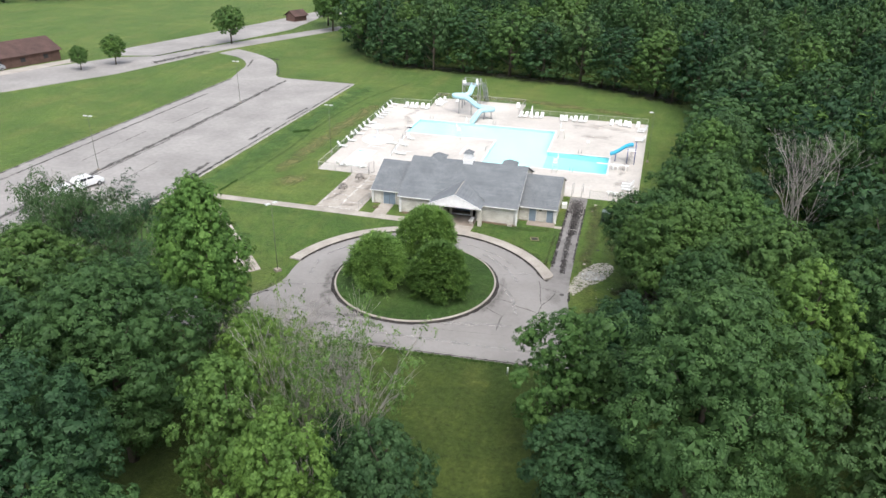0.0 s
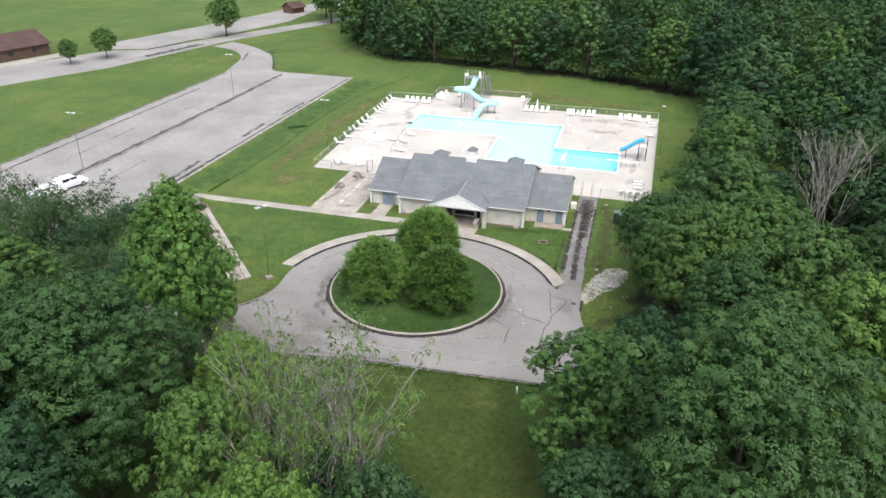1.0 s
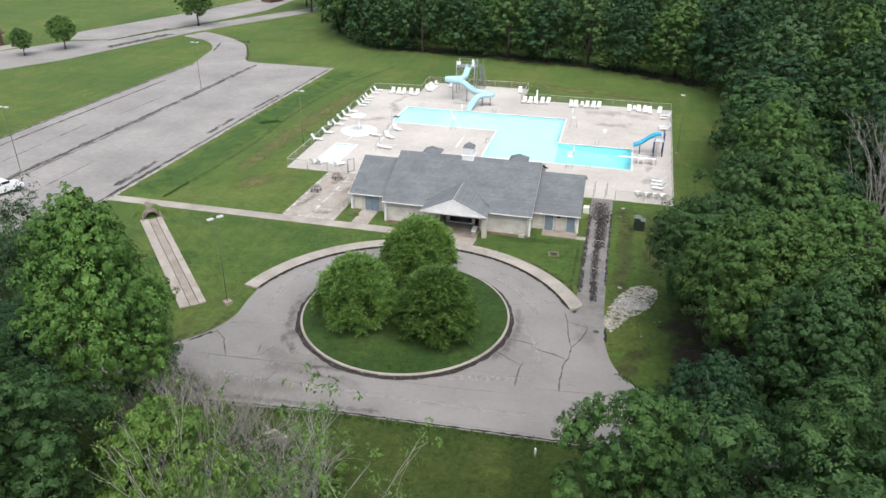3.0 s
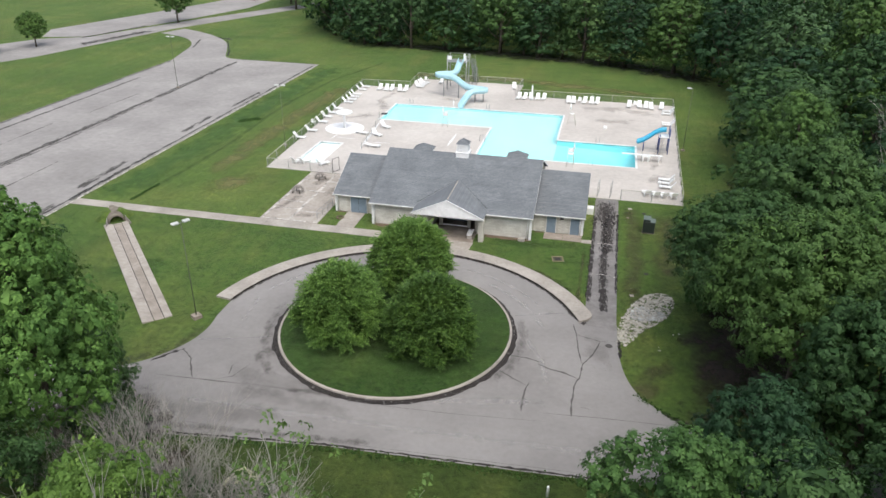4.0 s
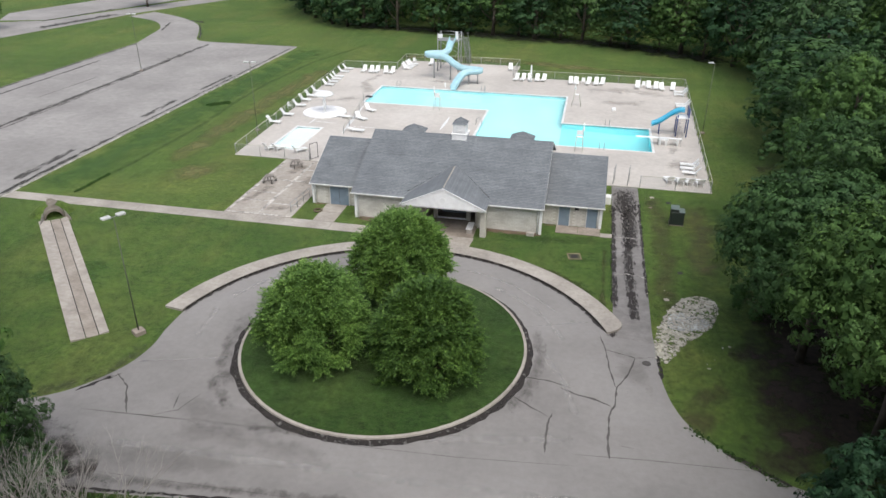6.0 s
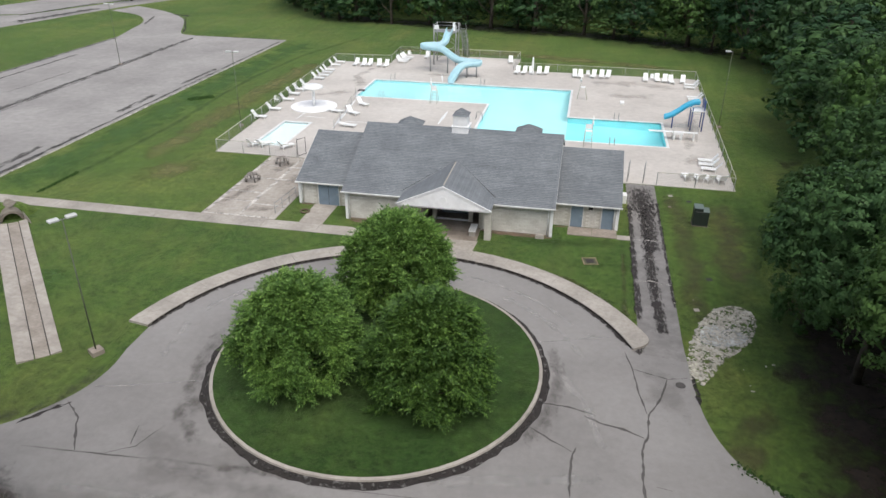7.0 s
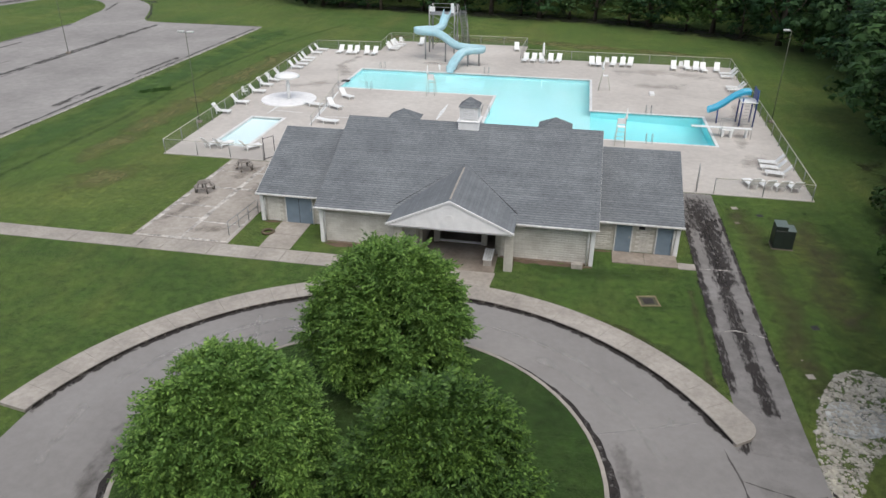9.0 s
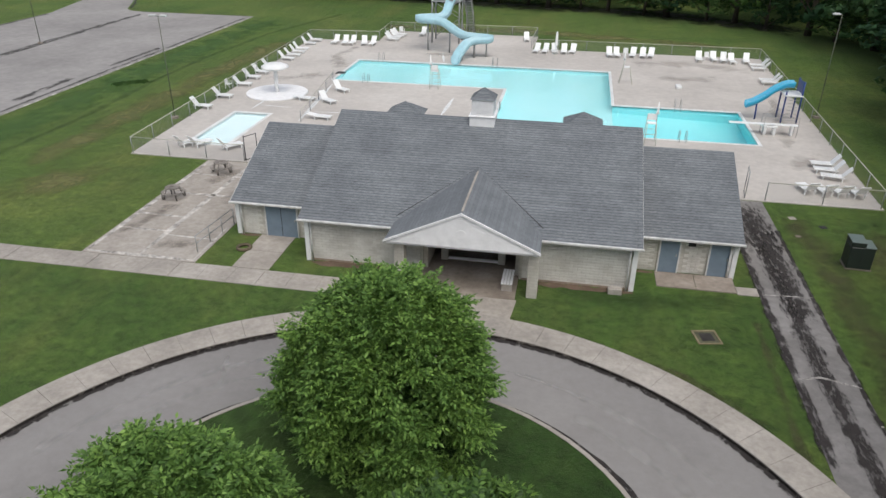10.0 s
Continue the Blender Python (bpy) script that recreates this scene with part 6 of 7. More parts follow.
def big_slide():
    t = base("water_slide", 0.3, 0, 0.06, 0, "large pale blue winding water slide with steel tower", "water slide")
    t.scale = (1, 1, 0.94)
    part("flume", flume([(-18.9, 133.5, 5.2), (-19.0, 132.0, 4.5), (-19.1, 130.9, 3.8), (-19.7, 130.3, 3.5), (-20.8, 130.2, 3.42), (-21.6, 130.0, 3.38), (-22.0, 129.6, 3.35), (-21.6, 129.2, 3.32), (-20.6, 129.1, 3.3), (-19.5, 129.0, 3.22),
                        (-18.7, 128.7, 2.95), (-17.9, 128.3, 2.5), (-17.1, 127.9, 2.1), (-16.4, 127.6, 1.93), (-15.4, 127.5, 1.85), (-14.2, 127.4, 1.8), (-13.5, 127.1, 1.77), (-13.9, 126.7, 1.73), (-14.9, 126.5, 1.65), (-15.7, 126.1, 1.4), (-16.1, 125.2, 1.0), (-16.4, 123.9, 0.55), (-16.5, 122.9, 0.2), (-16.6, 122.5, 0.1)], 0.42, 0.72), SKYBLUE, t, "pale blue fibreglass trough")
    for x, y, z in ((-20.9, 129.2, 3.2), (-18.2, 128.4, 2.6), (-15.2, 127.5, 1.75), (-13.8, 127.0, 1.7), (-15.1, 126.4, 1.5), (-16.2, 124.7, 0.8)):
        part("support", tubes(([(x, y, 0), (x, y, z)], 0.09)), STEEL, t)
    x0, x1, y0, y1, zp = -21.3, -18.0, 133.6, 136.0, 5.15
    for x in (x0, x1):
        for y in (y0, y1):
            part("tower_post", tubes(([(x, y, 0), (x, y, zp + 1.1)], 0.09)), STEEL, t)
    part("platform", boxes((x0 - 0.1, y0 - 0.1, zp - 0.1, x1 + 0.1, y1 + 0.1, zp), bevel=0.02), STEEL, t)
    for a, b in (((x0, y0), (x0, y1)), ((x1, y0), (x1, y1)), ((x0, y1), (x1, y1))):
        for z in (0.55, 1.05):
            part("guard_rail", tubes(([(*a, zp + z), (*b, zp + z)], 0.03)), STEEL, t)
        part("brace", tubes(([(*a, 0.4), (*b, 3.0)], 0.04)), STEEL, t)
        part("brace", tubes(([(*a, 5.2), (*b, 3.0)], 0.04)), STEEL, t)
    part("front_brace", tubes(([(x0, y0, 5.2), (x1, y0, 3.2)], 0.04), ([(x1, y0, 5.2), (x0, y0, 3.2)], 0.04)), STEEL, t)
    part("rules_sign", boxes((x0 - 0.05, y0 - 0.06, zp + 0.35, x0 + 0.75, y0 - 0.02, zp + 1.0)), PLASTIC, t, "white notice board")
    part("entry_hood", boxes((x1 - 0.5, y0 - 0.05, zp + 0.2, x1 - 0.1, y0 + 0.05, zp + 1.5), bevel=0.04), PLASTIC, t, "white entry hood")
    # stair on the east side
    for k in range(22):
        z = 0.24 * (k + 1)
        y = 140.4 - k * 0.2
        part("stair_tread", boxes((x1 + 0.2, y - 0.14, z - 0.04, x1 + 1.0, y + 0.14, z)), STEEL, t)
    for x in (x1 + 0.2, x1 + 1.0):
        part("stringer", tubes(([(x, 140.6, 0), (x, 136.0, zp - 0.05)], 0.06)), STEEL, t)
        part("stair_rail", tubes(([(x, 140.6, 0.95), (x, 136.0, zp + 0.95)], 0.03)), STEEL, t)
        part("stair_post", tubes(([(x, 138.3, 0), (x, 138.3, 3.4)], 0.05)), STEEL, t)


big_slide()


def small_slide():
    t = base("pool_slide", 0, 0, 0.06, 0, "bright blue curved pool slide on a navy tower", "water slide")
    part("flume", flume([(14.2, 108.9, 2.75), (13.6, 108.9, 2.7), (12.8, 108.8, 2.3), (12.0, 108.6, 1.7), (11.2, 108.4, 1.25), (10.6, 108.3, 1.05)], 0.3, 0.42), BLUE, t, "bright blue trough")
    for x in (13.4, 14.6):
        for y in (107.6, 109.2):
            part("tower_post", tubes(([(x, y, 0), (x, y, 3.4 if x > 14 else 2.6)], 0.07)), NAVY, t)
    part("platform", boxes((13.3, 107.5, 2.2, 14.7, 109.3, 2.3), bevel=0.02), PLASTIC, t, "white platform")
    part("side_panel", boxes((14.55, 107.6, 2.4, 14.62, 109.2, 3.35), bevel=0.02), NAVY, t)
    part("foot_post", tubes(([(11.5, 108.2, 0), (11.5, 108.45, 1.3)], 0.07)), NAVY, t)
    for k in range(8):
        part("ladder_rung", tubes(([(13.6, 107.45 - 0.02 * k, 0.28 * (k + 1)), (14.4, 107.45 - 0.02 * k, 0.28 * (k + 1))], 0.02)), STEEL, t)


small_slide()


def diving_board():
    t = base("diving_board", 0, 0, 0.06, 0, "long white diving board on white stands", "diving board")
    part("board", boxes((8.7, 103.95, 0.78, 13.8, 104.45, 0.83), bevel=0.015), PLASTIC, t)
    part("fulcrum_stand", boxes((11.3, 103.9, 0, 11.5, 104.5, 0.76), (12.0, 103.9, 0, 12.2, 104.5, 0.76), (11.2, 103.85, 0.6, 12.3, 104.55, 0.72), bevel=0.02), PLASTIC, t)
    part("rear_stand", boxes((13.3, 103.95, 0, 13.45, 104.45, 0.78), bevel=0.02), PLASTIC, t)
    for y in (103.75, 104.65):
        part("hand_rail", tubes(([(11.2, y, 0), (11.2, y, 1.5), (13.7, y, 1.5), (13.7, y, 0)], 0.022)), STEEL, t)


diving_board()


def mushroom():
    t = base("splash_mushroom", -30.3, 107.6, 0.06, 0, "white mushroom fountain on a round white pad", "fountain")
    part("pad", tube(bmesh.new(), [(0, 0, -0.02), (0, 0, 0.12), (0, 0, 0.14)], 2.8, 2.75, 40), WHITE, t, "round white concrete pad")
    part("stem", tubes(([(0, 0, 0.1), (0, 0, 2.3)], 0.17), sides=14), PLASTIC, t)
    bm = bmesh.new()
    prof = ((0.15, 2.25), (0.9, 2.2), (1.25, 2.35), (1.2, 2.5), (0.8, 2.68), (0.15, 2.75))
    rings = [[bm.verts.new((r * math.cos(a), r * math.sin(a), z)) for a in [2 * math.pi * k / 24 for k in range(24)]] for r, z in prof]
    for p, q in zip(rings, rings[1:]):
        for k in range(24):
            bm.faces.new((p[k], p[(k + 1) % 24], q[(k + 1) % 24], q[k])).smooth = True
    bm.faces.new(rings[-1])
    part("cap", bm, PLASTIC, t, "white domed cap")


mushroom()
part("deck_cover", boxes((6.1, 116.9, 0.06, 6.6, 118.0, 0.3), bevel=0.03), PLASTIC).name = "deck_box"
tagged(bpy.data.objects["deck_box"], "small white box on the deck", "box")
part("drain_grate", boxes((-27.5, 115.9, 0.05, -26.6, 116.8, 0.1), bevel=0.01), DARK)
tagged(bpy.data.objects["drain_grate"], "dark gutter grate at the pool corner", "grate")


# ---- lamps ----
def lamp_post(x, y, tall, heads, turn, label, big=0.22):
    t = base("lamp_post", x, y, 0, turn, label, "lamp post", "lamp posts of the grounds")
    part("pedestal", boxes((-big, -big, -0.1, big, big, 0.3 if big > 0.3 else 0.2), bevel=0.03), PORCH_FLOOR, t, "concrete pedestal")
    part("pole", tube(bmesh.new(), [(0, 0, 0.1), (0, 0, tall)], 0.042, 0.03, 8), POLE, t)
    for s in heads:
        part("arm", tubes(([(0, 0, tall - 0.05), (0.25 * s, 0, tall)], 0.025)), STEEL, t)
        part("lamp_head", boxes((0.18 * s if s > 0 else -0.72, -0.18, tall - 0.04, 0.72 if s > 0 else 0.18 * s, 0.18, tall + 0.1), bevel=0.03), LAMPGREY, t, "grey box lamp head")


LAMPGREY = plain("lamp_grey", (0.55, 0.56, 0.55), 0.5)
POLE = worn("dull_bronze_pole", (0.11, 0.12, 0.085), (0.085, 0.092, 0.065), None, 1.0, 6, 0.7)
lamp_post(-24.3, 56.7, 8.4, (-1, 1), 58, "tall twin-headed lamp post on the lawn", 0.34)
lamp_post(16.75, 109.8, 8.4, (-1,), 10, "tall single-headed lamp post beside the fence")
lamp_post(-35.5, 98.6, 8.1, (-1, 1), 0, "tall twin-headed lamp post by the fence")
lamp_post(-66.4, 122.9, 8.6, (-1, 1), 0, "tall twin-headed lamp post in the lot")
lamp_post(-66.6, 79.4, 8.6, (-1, 1), 0, "tall twin-headed lamp post in the lot")


# ---- patio and lawn furniture ----
WEATHERED = worn("weathered_wood", (0.25, 0.225, 0.2), (0.15, 0.135, 0.12), (0.4, 0.375, 0.345), 1.5, 8, 0.9)


def picnic_table(x, y, turn):
    t = base("picnic_table", x, y, 0.03, turn, "weathered grey octagonal picnic table ringed by benches", "picnic table", "picnic tables on the patio")
    for name, r0, r1, z in (("top_board", 0.14, 0.46, 0.72), ("bench_board", 0.57, 0.74, 0.43)):
        for k in range(8):
            a0, a1 = radians(45 * k + 1.2), radians(45 * k + 43.8)
            bm = bmesh.new()
            q = [bm.verts.new((r * math.cos(a), r * math.sin(a), z)) for r, a in ((r0, a0), (r1, a0), (r1, a1), (r0, a1))]
            u = [bm.verts.new((v.co.x, v.co.y, z - 0.045)) for v in q]
            bm.faces.new(q), bm.faces.new(u[::-1])
            for i in range(4):
                bm.faces.new((q[i], u[i], u[(i + 1) % 4], q[(i + 1) % 4]))
            part(name, bm, WEATHERED, t)
    for k in range(4):
        a = radians(90 * k + 22.5)
        c, s = math.cos(a), math.sin(a)
        part("leg", tubes(([(0.36 * c, 0.36 * s, 0.7), (0.6 * c, 0.6 * s, 0)], 0.045), sides=4), WEATHERED, t)
        part("seat_arm", tubes(([(0.42 * c, 0.42 * s, 0.36), (0.72 * c, 0.72 * s, 0.37)], 0.04), ([(0.67 * c, 0.67 * s, 0.38), (0.67 * c, 0.67 * s, 0)], 0.04), sides=4), WEATHERED, t)


picnic_table(-27.1, 83.4, 20), picnic_table(-26.2, 88.0, 70)
t = base("porch_bench", -5.85, 76.75, 0.05, 0, "pale slatted bench in the porch", "bench")
for k in range(4):
    part("slat", boxes((-0.28 + k * 0.14, -0.75, 0.42, -0.16 + k * 0.14, 0.75, 0.46)), WHITE, t)
for y in (-0.6, 0.6):
    part("leg", boxes((-0.25, y - 0.05, 0, 0.25, y + 0.05, 0.42), bevel=0.01), CONCRETE, t)
t = base("planter_ring", -20.0, 77.9, 0, 0, "rusty ring planter in the grass", "planter")
bm = bmesh.new()
tube(bm, [(0.34 * math.cos(a), 0.34 * math.sin(a), 0.08) for a in [2 * math.pi * k / 20 for k in range(21)]], 0.09, None, 8)
part("ring", bm, worn("rust", (0.12, 0.095, 0.06), (0.075, 0.06, 0.035), None, 1, 6), t)
t = part("planter_block", boxes((-1.1, 76.85, 0, -0.45, 77.2, 0.3), (-1.03, 76.92, 0.3, -0.52, 77.13, 0.34), bevel=0.02), CONCRETE)
tagged(t, "small concrete planter block by the wall", "planter")
BED = worn("bare_soil", (0.15, 0.105, 0.075), (0.1, 0.065, 0.045), (0.21, 0.14, 0.1), 1.2, 6, 0.95)
strips("soil_bed", [([(-16.0, 77.2), (-11.8, 77.2)], 0.55, 0.4, 0.3), ([(-4.6, 77.2), (0.1, 77.2)], 0.5, 0.4, 0.3), ([(-20.9, 79.45), (-19.8, 79.5)], 0.5, 0.4, 0.3), ([(-4.55, 76.1), (-4.5, 77.2)], 0.4, 0.4, 0.3), ([(0.2, 79.4), (1.2, 79.5)], 0.4, 0.3, 0.3)], 0.012, BED, "bare reddish soil along the foot of the wall", "soil bed")

CULVERT = worn("mossy_concrete", (0.2, 0.175, 0.14), (0.12, 0.105, 0.08), (0.28, 0.25, 0.21), 1.0, 5, 0.9)
MOSSY = worn("mossy_frame", (0.25, 0.21, 0.125), (0.15, 0.13, 0.075), (0.32, 0.28, 0.18), 1.5, 6, 0.95)
LITTER_LID = worn("mossy_lid", (0.1, 0.1, 0.06), (0.06, 0.065, 0.035), None, 1.5, 6, 0.95)
GREENBOX = plain("dark_green_steel", (0.025, 0.035, 0.03), 0.45)
GREENTOP = plain("green_grey_lid", (0.13, 0.17, 0.155), 0.4)
t = base("transformer_box", 11.5, 82.3, 0, -3, "dark green transformer cabinet with stepped lid", "transformer")
part("cabinet", boxes((-0.58, -0.5, 0.05, 0.58, 0.5, 1.25), (-0.58, -0.5, 1.25, 0.1, 0.5, 1.5), bevel=0.03), GREENBOX, t)
part("lid", boxes((-0.6, -0.52, 1.5, 0.12, 0.52, 1.54), (0.1, -0.52, 1.25, 0.6, 0.52, 1.29), bevel=0.01), GREENTOP, t)
part("plinth", boxes((-0.62, -0.54, 0, 0.62, 0.54, 0.06), bevel=0.01), CULVERT, t)
part("door_seam", boxes((-0.01, -0.512, 0.1, 0.01, -0.5, 1.2)), DARK, t)
for x, y, s, mat, label in ((3.05, 74.0, 0.44, CONCRETE, "mossy square vault cover in the lawn"), (9.75, 87.9, 0.2, CONCRETE, "pale utility cover in the lawn"), (9.5, 85.4, 0.15, CULVERT, "pale utility cover in the lawn"), (11.2, 86.9, 0.2, DARK, "dark metal utility cover"), (11.1, 73.0, 0.2, DARK, "dark metal utility cover"), (9.8, 68.7, 0.18, CONCRETE, "pale utility cover in the lawn")):
    t = base("utility_cover", x, y, 0, 12, label, "utility cover")
    if s > 0.4:
        part("frame", boxes((-s - 0.09, -s - 0.09, -0.05, s + 0.09, -s, 0.05), (-s - 0.09, s, -0.05, s + 0.09, s + 0.09, 0.05), (-s - 0.09, -s, -0.05, -s, s, 0.05), (s, -s, -0.05, s + 0.09, s, 0.05), bevel=0.015), MOSSY, t, "mossy concrete frame")
    part("rim", boxes((-s, -s, -0.05, s, s, 0.02), bevel=0.02), LITTER_LID if s > 0.4 else mat, t)
    part("lid", boxes((-s * 0.62, -s * 0.62, 0.02, s * 0.62, s * 0.62, 0.035)), TAR if s > 0.4 else mat, t)
t = base("marker_post", 4.93, 44.3, 0, 0, "short white marker post in the grass", "post")
part("stake", tube(bmesh.new(), [(0, 0, 0), (0, 0, 0.7), (0, 0, 0.8)], 0.09, 0.06, 8), PLASTIC, t)
t = base("storm_drain", 8.05, 60.5, 0.012, 30, "round iron storm drain at the road edge", "drain")
part("cover", tube(bmesh.new(), [(0, 0, 0), (0, 0, 0.02)], 0.27, 0.25, 16), CRACK, t)
t = base("air_unit", 5.55, 85.6, 0, 0, "white wall-mounted vent box", "vent")
part("housing", boxes((-0.35, -0.4, 0.0, 0.35, 0.4, 0.75), bevel=0.03), PLASTIC, t)


# ---- culvert and its channel ----

CHANNEL = worn("silted_concrete", (0.33, 0.29, 0.25), (0.24, 0.21, 0.175), (0.4, 0.36, 0.315), 0.8, 5, 0.9)


def culvert():
    t = base("culvert_channel", 0, 0, 0, 0, "concrete drainage channel running from a culvert", "drainage channel")
    a, b = Vector((-41.6, 71.0)), Vector((-27.0, 55.7))
    d = (b - a).normalized()
    s = Vector((-d.y, d.x))
    L = (b - a).length
    for lo, hi, z0, z1 in ((-1.3, -0.42, 0.15, 0.05), (-0.36, 0.36, 0.035, 0.035), (0.42, 1.0, 0.05, 0.13)):
        n = 6
        for k in range(n):
            p, q = a + d * (L * k / n + 0.01), a + d * (L * (k + 1) / n - 0.01)
            bm = bmesh.new()
            top = [bm.verts.new((*(v + s * w), z)) for v, w, z in ((p, lo, z0), (q, lo, z0), (q, hi, z1), (p, hi, z1))]
            low = [bm.verts.new((v.co.x, v.co.y, -0.1)) for v in top]
            bm.faces.new(top), bm.faces.new(low)
            for j in range(4):
                bm.faces.new((top[j], top[(j + 1) % 4], low[(j + 1) % 4], low[j]))
            bmesh.ops.recalc_face_normals(bm, faces=bm.faces)
            part("panel", bm, CHANNEL if abs(lo) < 0.4 else PATIO, t)
    part("dark_joint", ribbon(bmesh.new(), [tuple(a + s * 0.39), tuple(b + s * 0.39)], 0.07, 0.03, 0.3, 0.5, 5), TAR, t)
    part("dark_joint", ribbon(bmesh.new(), [tuple(a - s * 0.39), tuple(b - s * 0.39)], 0.07, 0.03, 0.3, 0.5, 6), TAR, t)
    c = a - d * 0.6
    bm = bmesh.new()
    outer, inner = [], []
    for k in range(13):
        ang = math.pi * k / 12
        for lst, r in ((outer, 0.85), (inner, 0.66)):
            lst.append([bm.verts.new((*(c + s * r * math.cos(ang) + d * o), r * math.sin(ang) + 0.02)) for o in (0.3, -1.6)])
    for k in range(12):
        for A, B in ((outer[k], outer[k + 1]), (inner[k + 1], inner[k])):
            bm.faces.new((A[0], A[1], B[1], B[0]))
        bm.faces.new((outer[k][0], outer[k + 1][0], inner[k + 1][0], inner[k][0]))
    bmesh.ops.recalc_face_normals(bm, faces=bm.faces)
    part("culvert_pipe", bm, CULVERT, t, "round concrete culvert mouth")
    # flat near-black face stands in for the unlit depth of the pipe
    bm = bmesh.new()
    bm.faces.new([bm.verts.new((*(c + s * 0.66 * math.cos(math.pi * k / 12) - d * 1.4), 0.66 * math.sin(math.pi * k / 12) + 0.02)) for k in range(13)])
    part("culvert_dark", bm, DARK, t)
    for sg in (-1, 1):
        p, q = c + s * sg * 0.85 + d * 0.3, c + s * sg * 1.2 + d * 1.5
        bm = bmesh.new()
        w = s * 0.1
        vs = [bm.verts.new((*v, z)) for v, z in ((p, 0), (q, 0), (q, 0.25), (p, 0.7), (p - d * 0.15, 0), (q - d * 0.15, 0), (q - d * 0.15, 0.25), (p - d * 0.15, 0.7))]
        for f in ((0, 1, 2, 3), (4, 5, 6, 7), (2, 3, 7, 6), (0, 1, 5, 4), (1, 2, 6, 5), (0, 3, 7, 4)):
            bm.faces.new([vs[i] for i in f])
        bmesh.ops.recalc_face_normals(bm, faces=bm.faces)
        part("wing_wall", bm, PATIO, t)
    e = c - d * 0.9
    part("fill_slab", ribbon(bmesh.new(), [tuple(e + d * 0.4), tuple(e - d * 1.6)], 1.1, 0.9, 0.2, 0.4, 3), CULVERT, t)
    bm = bmesh.new()
    rr = [[bm.verts.new((*(e - d * 0.5 + (s * math.cos(q) * r + d * math.sin(q) * r * 0.7)), z)) for q in [2 * math.pi * k / 20 for k in range(20)]] for r, z in ((2.0, -0.02), (1.4, 0.45), (0.9, 0.82))]
    for p, q in zip(rr, rr[1:]):
        for k in range(20):
            bm.faces.new((p[k], p[(k + 1) % 20], q[(k + 1) % 20], q[k])).smooth = True
    bm.faces.new(rr[-1])
    bmesh.ops.recalc_face_normals(bm, faces=bm.faces)
    part("turf_bank", bm, GRASS, t)


culvert()


# ---- rubble beside the drive ----
def rubble():
    t = base("rubble_patch", 0, 0, 0, 0, "patch of pale broken limestone rubble in thin grass", "rubble")
    edge = rounded([(8.7, 60.6), (9.4, 60.8), (10.6, 63.2), (11.9, 64.6), (13.0, 66.5), (13.4, 69.2), (12.2, 69.8), (11.0, 69.2), (10.0, 67.6), (9.3, 65.9), (8.9, 64.5), (8.6, 62.5), (8.7, 60.6)], 2)[:-1]
    sheet("gravel_bed", edge, 0.018, PALE_DIRT, parent=t, kind="")
    core = rounded([(9.6, 64.9), (10.6, 64.6), (12.0, 65.2), (12.6, 66.2), (11.6, 66.8), (10.4, 67.2), (9.7, 66.4), (9.6, 64.9)], 2)[:-1]
    sheet("pale_core", core, 0.022, PALE_CORE, parent=t, kind="")
    rr = random.Random(17)
    bm = bmesh.new()
    made = 0
    while made < 900:
        x, y = rr.uniform(8.3, 13.8), rr.uniform(60.0, 70.2)
        inside = sum(((y0 > y) != (y1 > y)) and x < (x1 - x0) * (y - y0) / (y1 - y0) + x0 for (x0, y0), (x1, y1) in zip(edge, edge[1:] + edge[:1])) % 2
        if not inside and rr.random() > 0.006:
            continue
        s = rr.choice((0.03, 0.04, 0.05, 0.05, 0.07, 0.1))
        r = bmesh.ops.create_icosphere(bm, subdivisions=1, radius=s)
        kx, ky, kz = rr.uniform(0.7, 1.5), rr.uniform(0.7, 1.5), rr.uniform(0.4, 0.8)
        for v in r["verts"]:
            v.co = Vector((x, y, 0.02 + s * 0.1)) + Vector((v.co.x * kx * rr.uniform(0.8, 1.2), v.co.y * ky * rr.uniform(0.8, 1.2), v.co.z * kz))
        made += 1
    tagged(part("stone", bm, LIMESTONE, t), "pale broken stones", "", "", "stuff")


PALE_DIRT = blotch_material("limestone_dust", (0.42, 0.4, 0.33), 1.3, None, 0.5, 0.06)
PALE_CORE = blotch_material("limestone_core", (0.46, 0.47, 0.45), 1.0, None, 0.45, 0.1)
LIMESTONE = worn("limestone", (0.5, 0.47, 0.41), (0.3, 0.28, 0.235), (0.6, 0.58, 0.53), 1.2, 5, 0.9)
rubble()


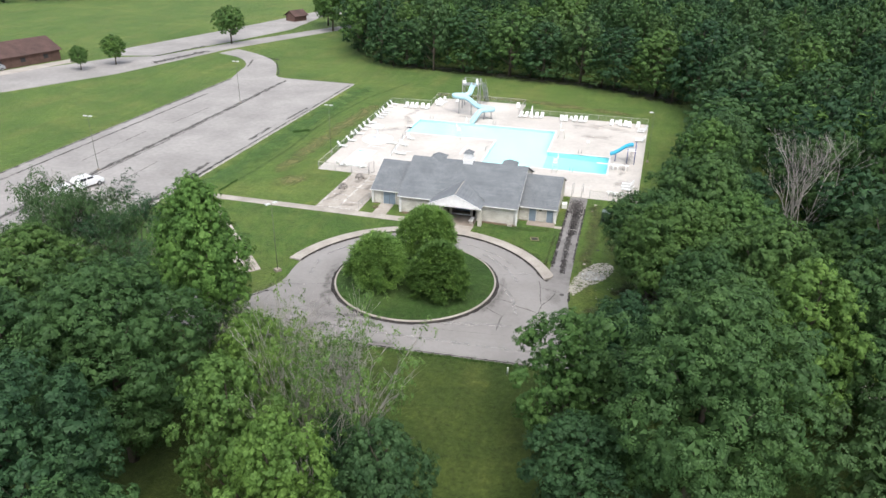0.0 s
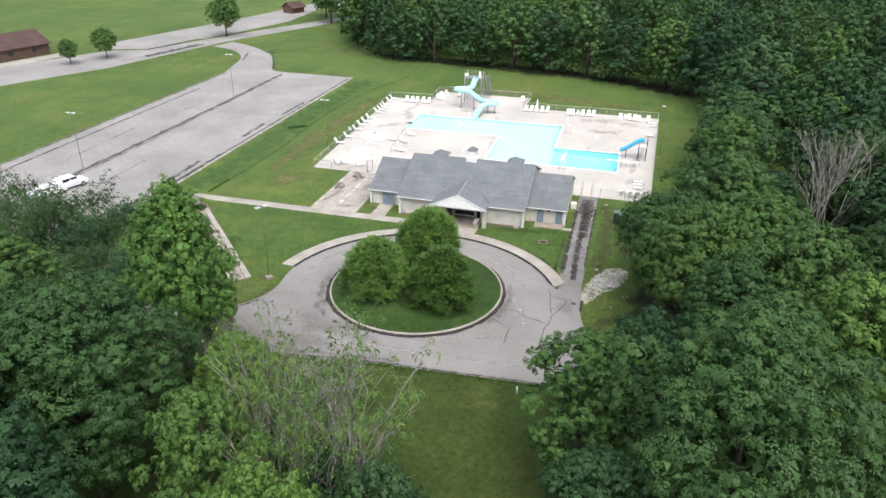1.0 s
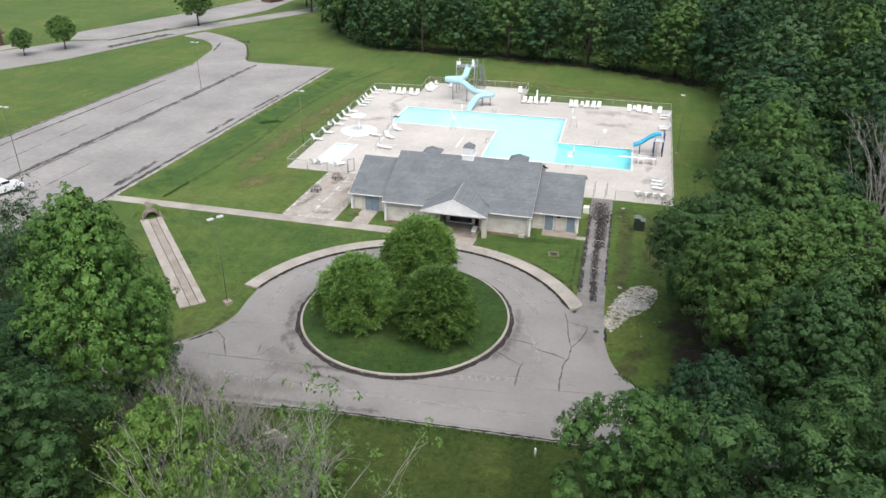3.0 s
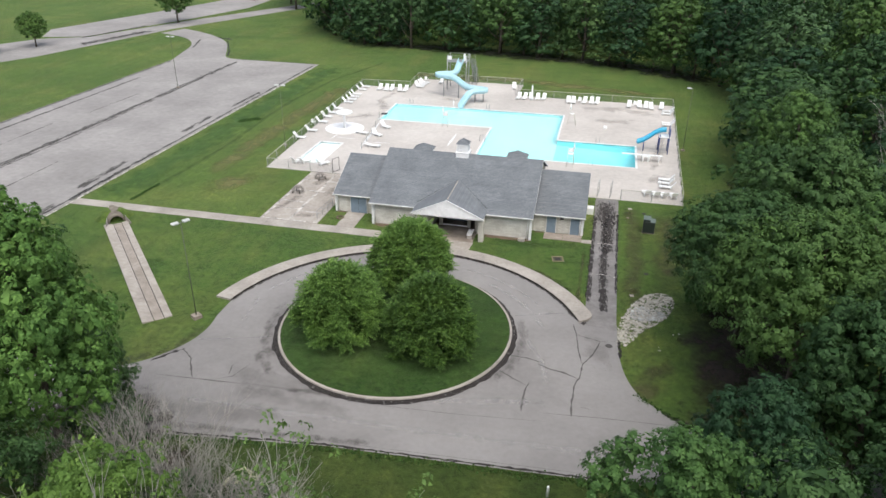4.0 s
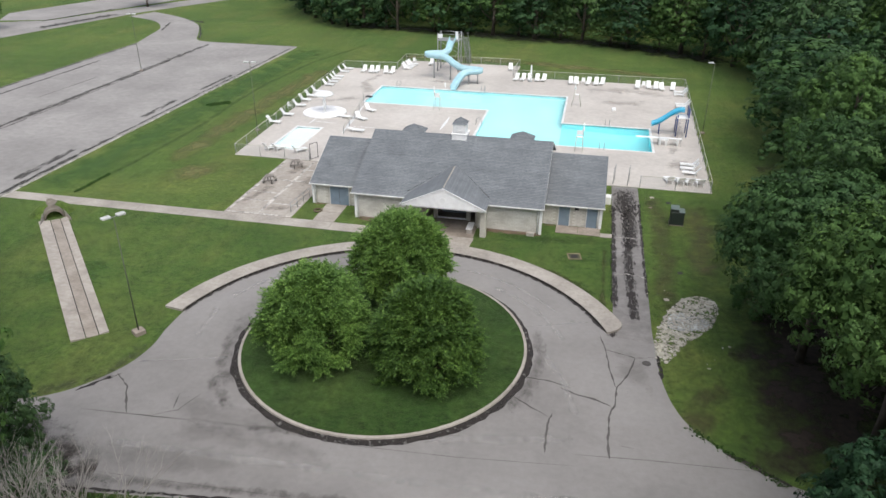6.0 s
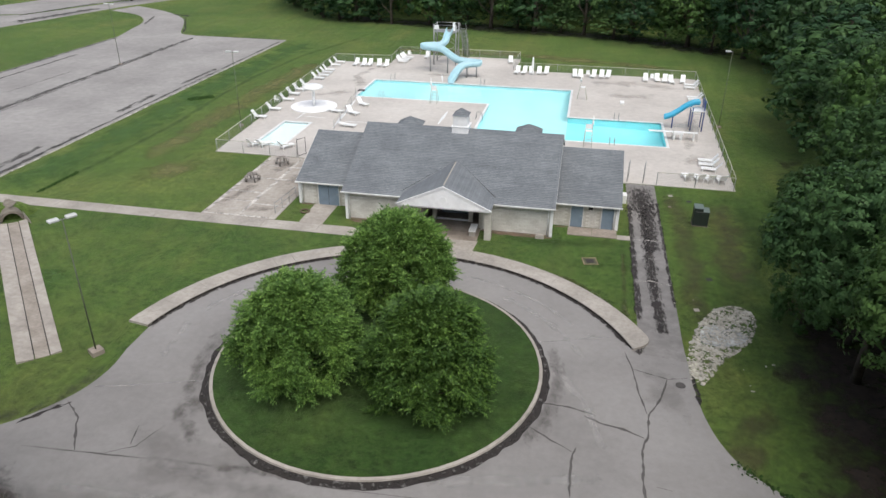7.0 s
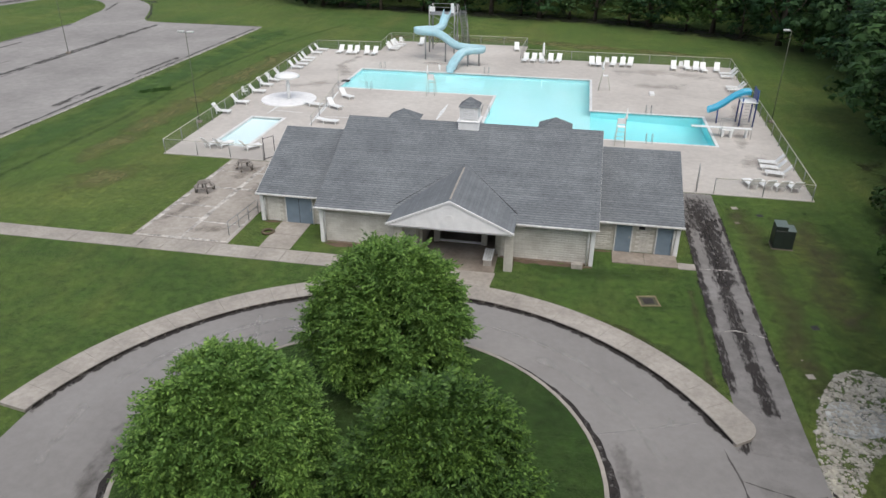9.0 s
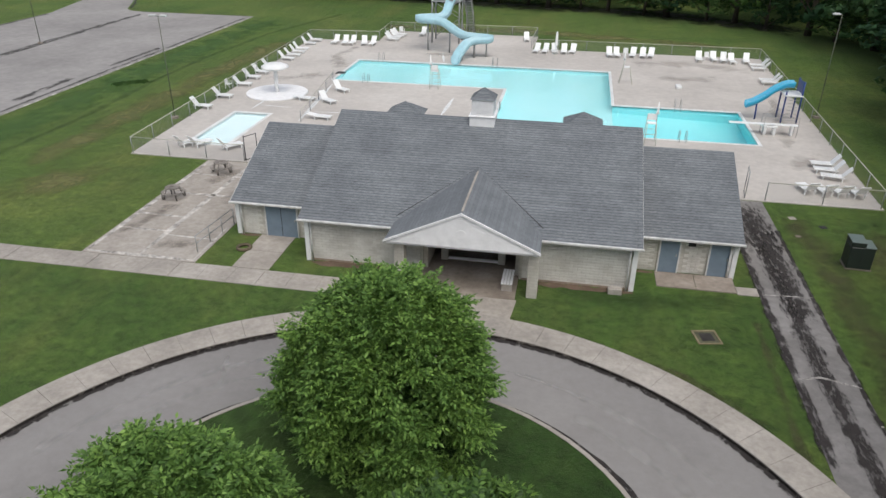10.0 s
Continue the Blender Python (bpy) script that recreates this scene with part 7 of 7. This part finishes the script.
# ---- cars and far buildings ----
def car(x, y, turn, paint, label, tall=1.75):
    t = base("parked_car", x, y, 0.016, turn, label, "car", "parked cars")
    bm = bmesh.new()
    prof = [(-2.3, 0.35), (-2.35, 0.75), (-2.2, 0.98), (-1.15, 1.05), (-0.55, tall), (1.5, tall), (2.15, 1.05), (2.25, 0.7), (2.2, 0.35)]
    a = [bm.verts.new((u, -0.9 + (0.14 if v > 1.2 else 0), v)) for u, v in prof]
    b = [bm.verts.new((u, 0.9 - (0.14 if v > 1.2 else 0), v)) for u, v in prof]
    bm.faces.new(a), bm.faces.new(b)
    for i in range(len(prof)):
        j = (i + 1) % len(prof)
        bm.faces.new((a[i], a[j], b[j], b[i]))
    bmesh.ops.recalc_face_normals(bm, faces=bm.faces)
    bmesh.ops.bevel(bm, geom=list(bm.edges), offset=0.06, segments=1, affect="EDGES", profile=0.5)
    body = part("body", bm, paint, t)
    for s in (-1, 1):
        for u0, u1 in ((-0.75, 0.2), (0.3, 1.3)):
            part("side_window", boxes((u0, s * 0.8 - 0.03, 1.12, u1, s * 0.8 + 0.05, tall - 0.14), bevel=0.02), GLASS, body)
        for u in (-1.45, 1.4):
            w = part("wheel", tube(bmesh.new(), [(u, s * 0.72, 0.34), (u, s * 0.93, 0.34)], 0.34, None, 16), DARK, t)
            part("rim", tube(bmesh.new(), [(u, s * 0.92, 0.34), (u, s * 0.945, 0.34)], 0.2, None, 12), STEEL, w)
        part("headlight", boxes((-2.37, s * 0.65 - 0.15, 0.68, -2.3, s * 0.65 + 0.15, 0.85), bevel=0.02), PLASTIC, body)
    bm = boxes((-0.04, -0.68, 0, 0.04, 0.68, 0.72), bevel=0.02)
    bmesh.ops.transform(bm, matrix=pose(-1.1, 0, 1.08, 0, 40, 0), verts=bm.verts)
    part("windscreen", bm, GLASS, body)


GLASS = plain("tinted_glass", (0.02, 0.025, 0.03), 0.08)
CARWHITE = plain("car_white", (0.75, 0.76, 0.77), 0.25, 0, 0.03)
CARGREY = plain("car_silver", (0.4, 0.42, 0.44), 0.3, 0.5, 0.03)
car(-63.3, 72.8, 250, CARWHITE, "white sport utility vehicle parked in the lot"), car(-64.0, 69.4, 250, CARWHITE, "white car parked in the lot beside another", 1.5)
car(-137.0, 131.0, 70, CARGREY, "grey car parked by the brown building", 1.5)


def brown_building(name, x, y, turn, length, depth, wall, ridge, label):
    t = base(name, x, y, 0, turn, label, "building")
    part("front_wall", boxes((0, 0, 0, length, 0.25, wall)), BROWNBRICK, t)
    part("rear_wall", boxes((0, depth - 0.25, 0, length, depth, wall)), BROWNBRICK, t)
    for xx in (0, length - 0.25):
        part("gable_wall", gable_wall(bmesh.new(), xx, 0.25, depth - 0.25, wall, depth / 2, ridge - 0.15, 0.25), BROWNBRICK, t)
    part("roof", gable_roof(bmesh.new(), -0.5, length + 0.5, -0.7, wall - 0.2, depth / 2, ridge, depth + 0.7), BROWNROOF, t, "brown shingle roof")
    for k in range(int(length // 6)):
        part("window", boxes((2.5 + k * 6, -0.05, 1.0, 3.7 + k * 6, 0.02, 2.0)), DARK, t)
    return t


BROWNBRICK = worn("brown_brick", (0.13, 0.075, 0.06), (0.09, 0.052, 0.042), (0.17, 0.1, 0.08), 0.5, 4, 0.9)
BROWNROOF = worn("brown_shingle", (0.09, 0.052, 0.045), (0.06, 0.037, 0.032), (0.12, 0.07, 0.06), 0.4, 4, 0.9)
brown_building("lodge", -142.5, 112.0, 74.0, 37.0, 11.0, 2.9, 5.6, "long brown brick lodge with brown shingle roof")
brown_building("shelter_hut", -104.0, 227.5, 68.0, 5.5, 4.5, 2.0, 3.6, "small brown hut beside the road")
sheet("lodge_apron", [(-143, 108), (-130.5, 149), (-127, 146), (-138, 106)], 0.02, CONCRETE, label="pale concrete apron before the lodge", category="pavement")
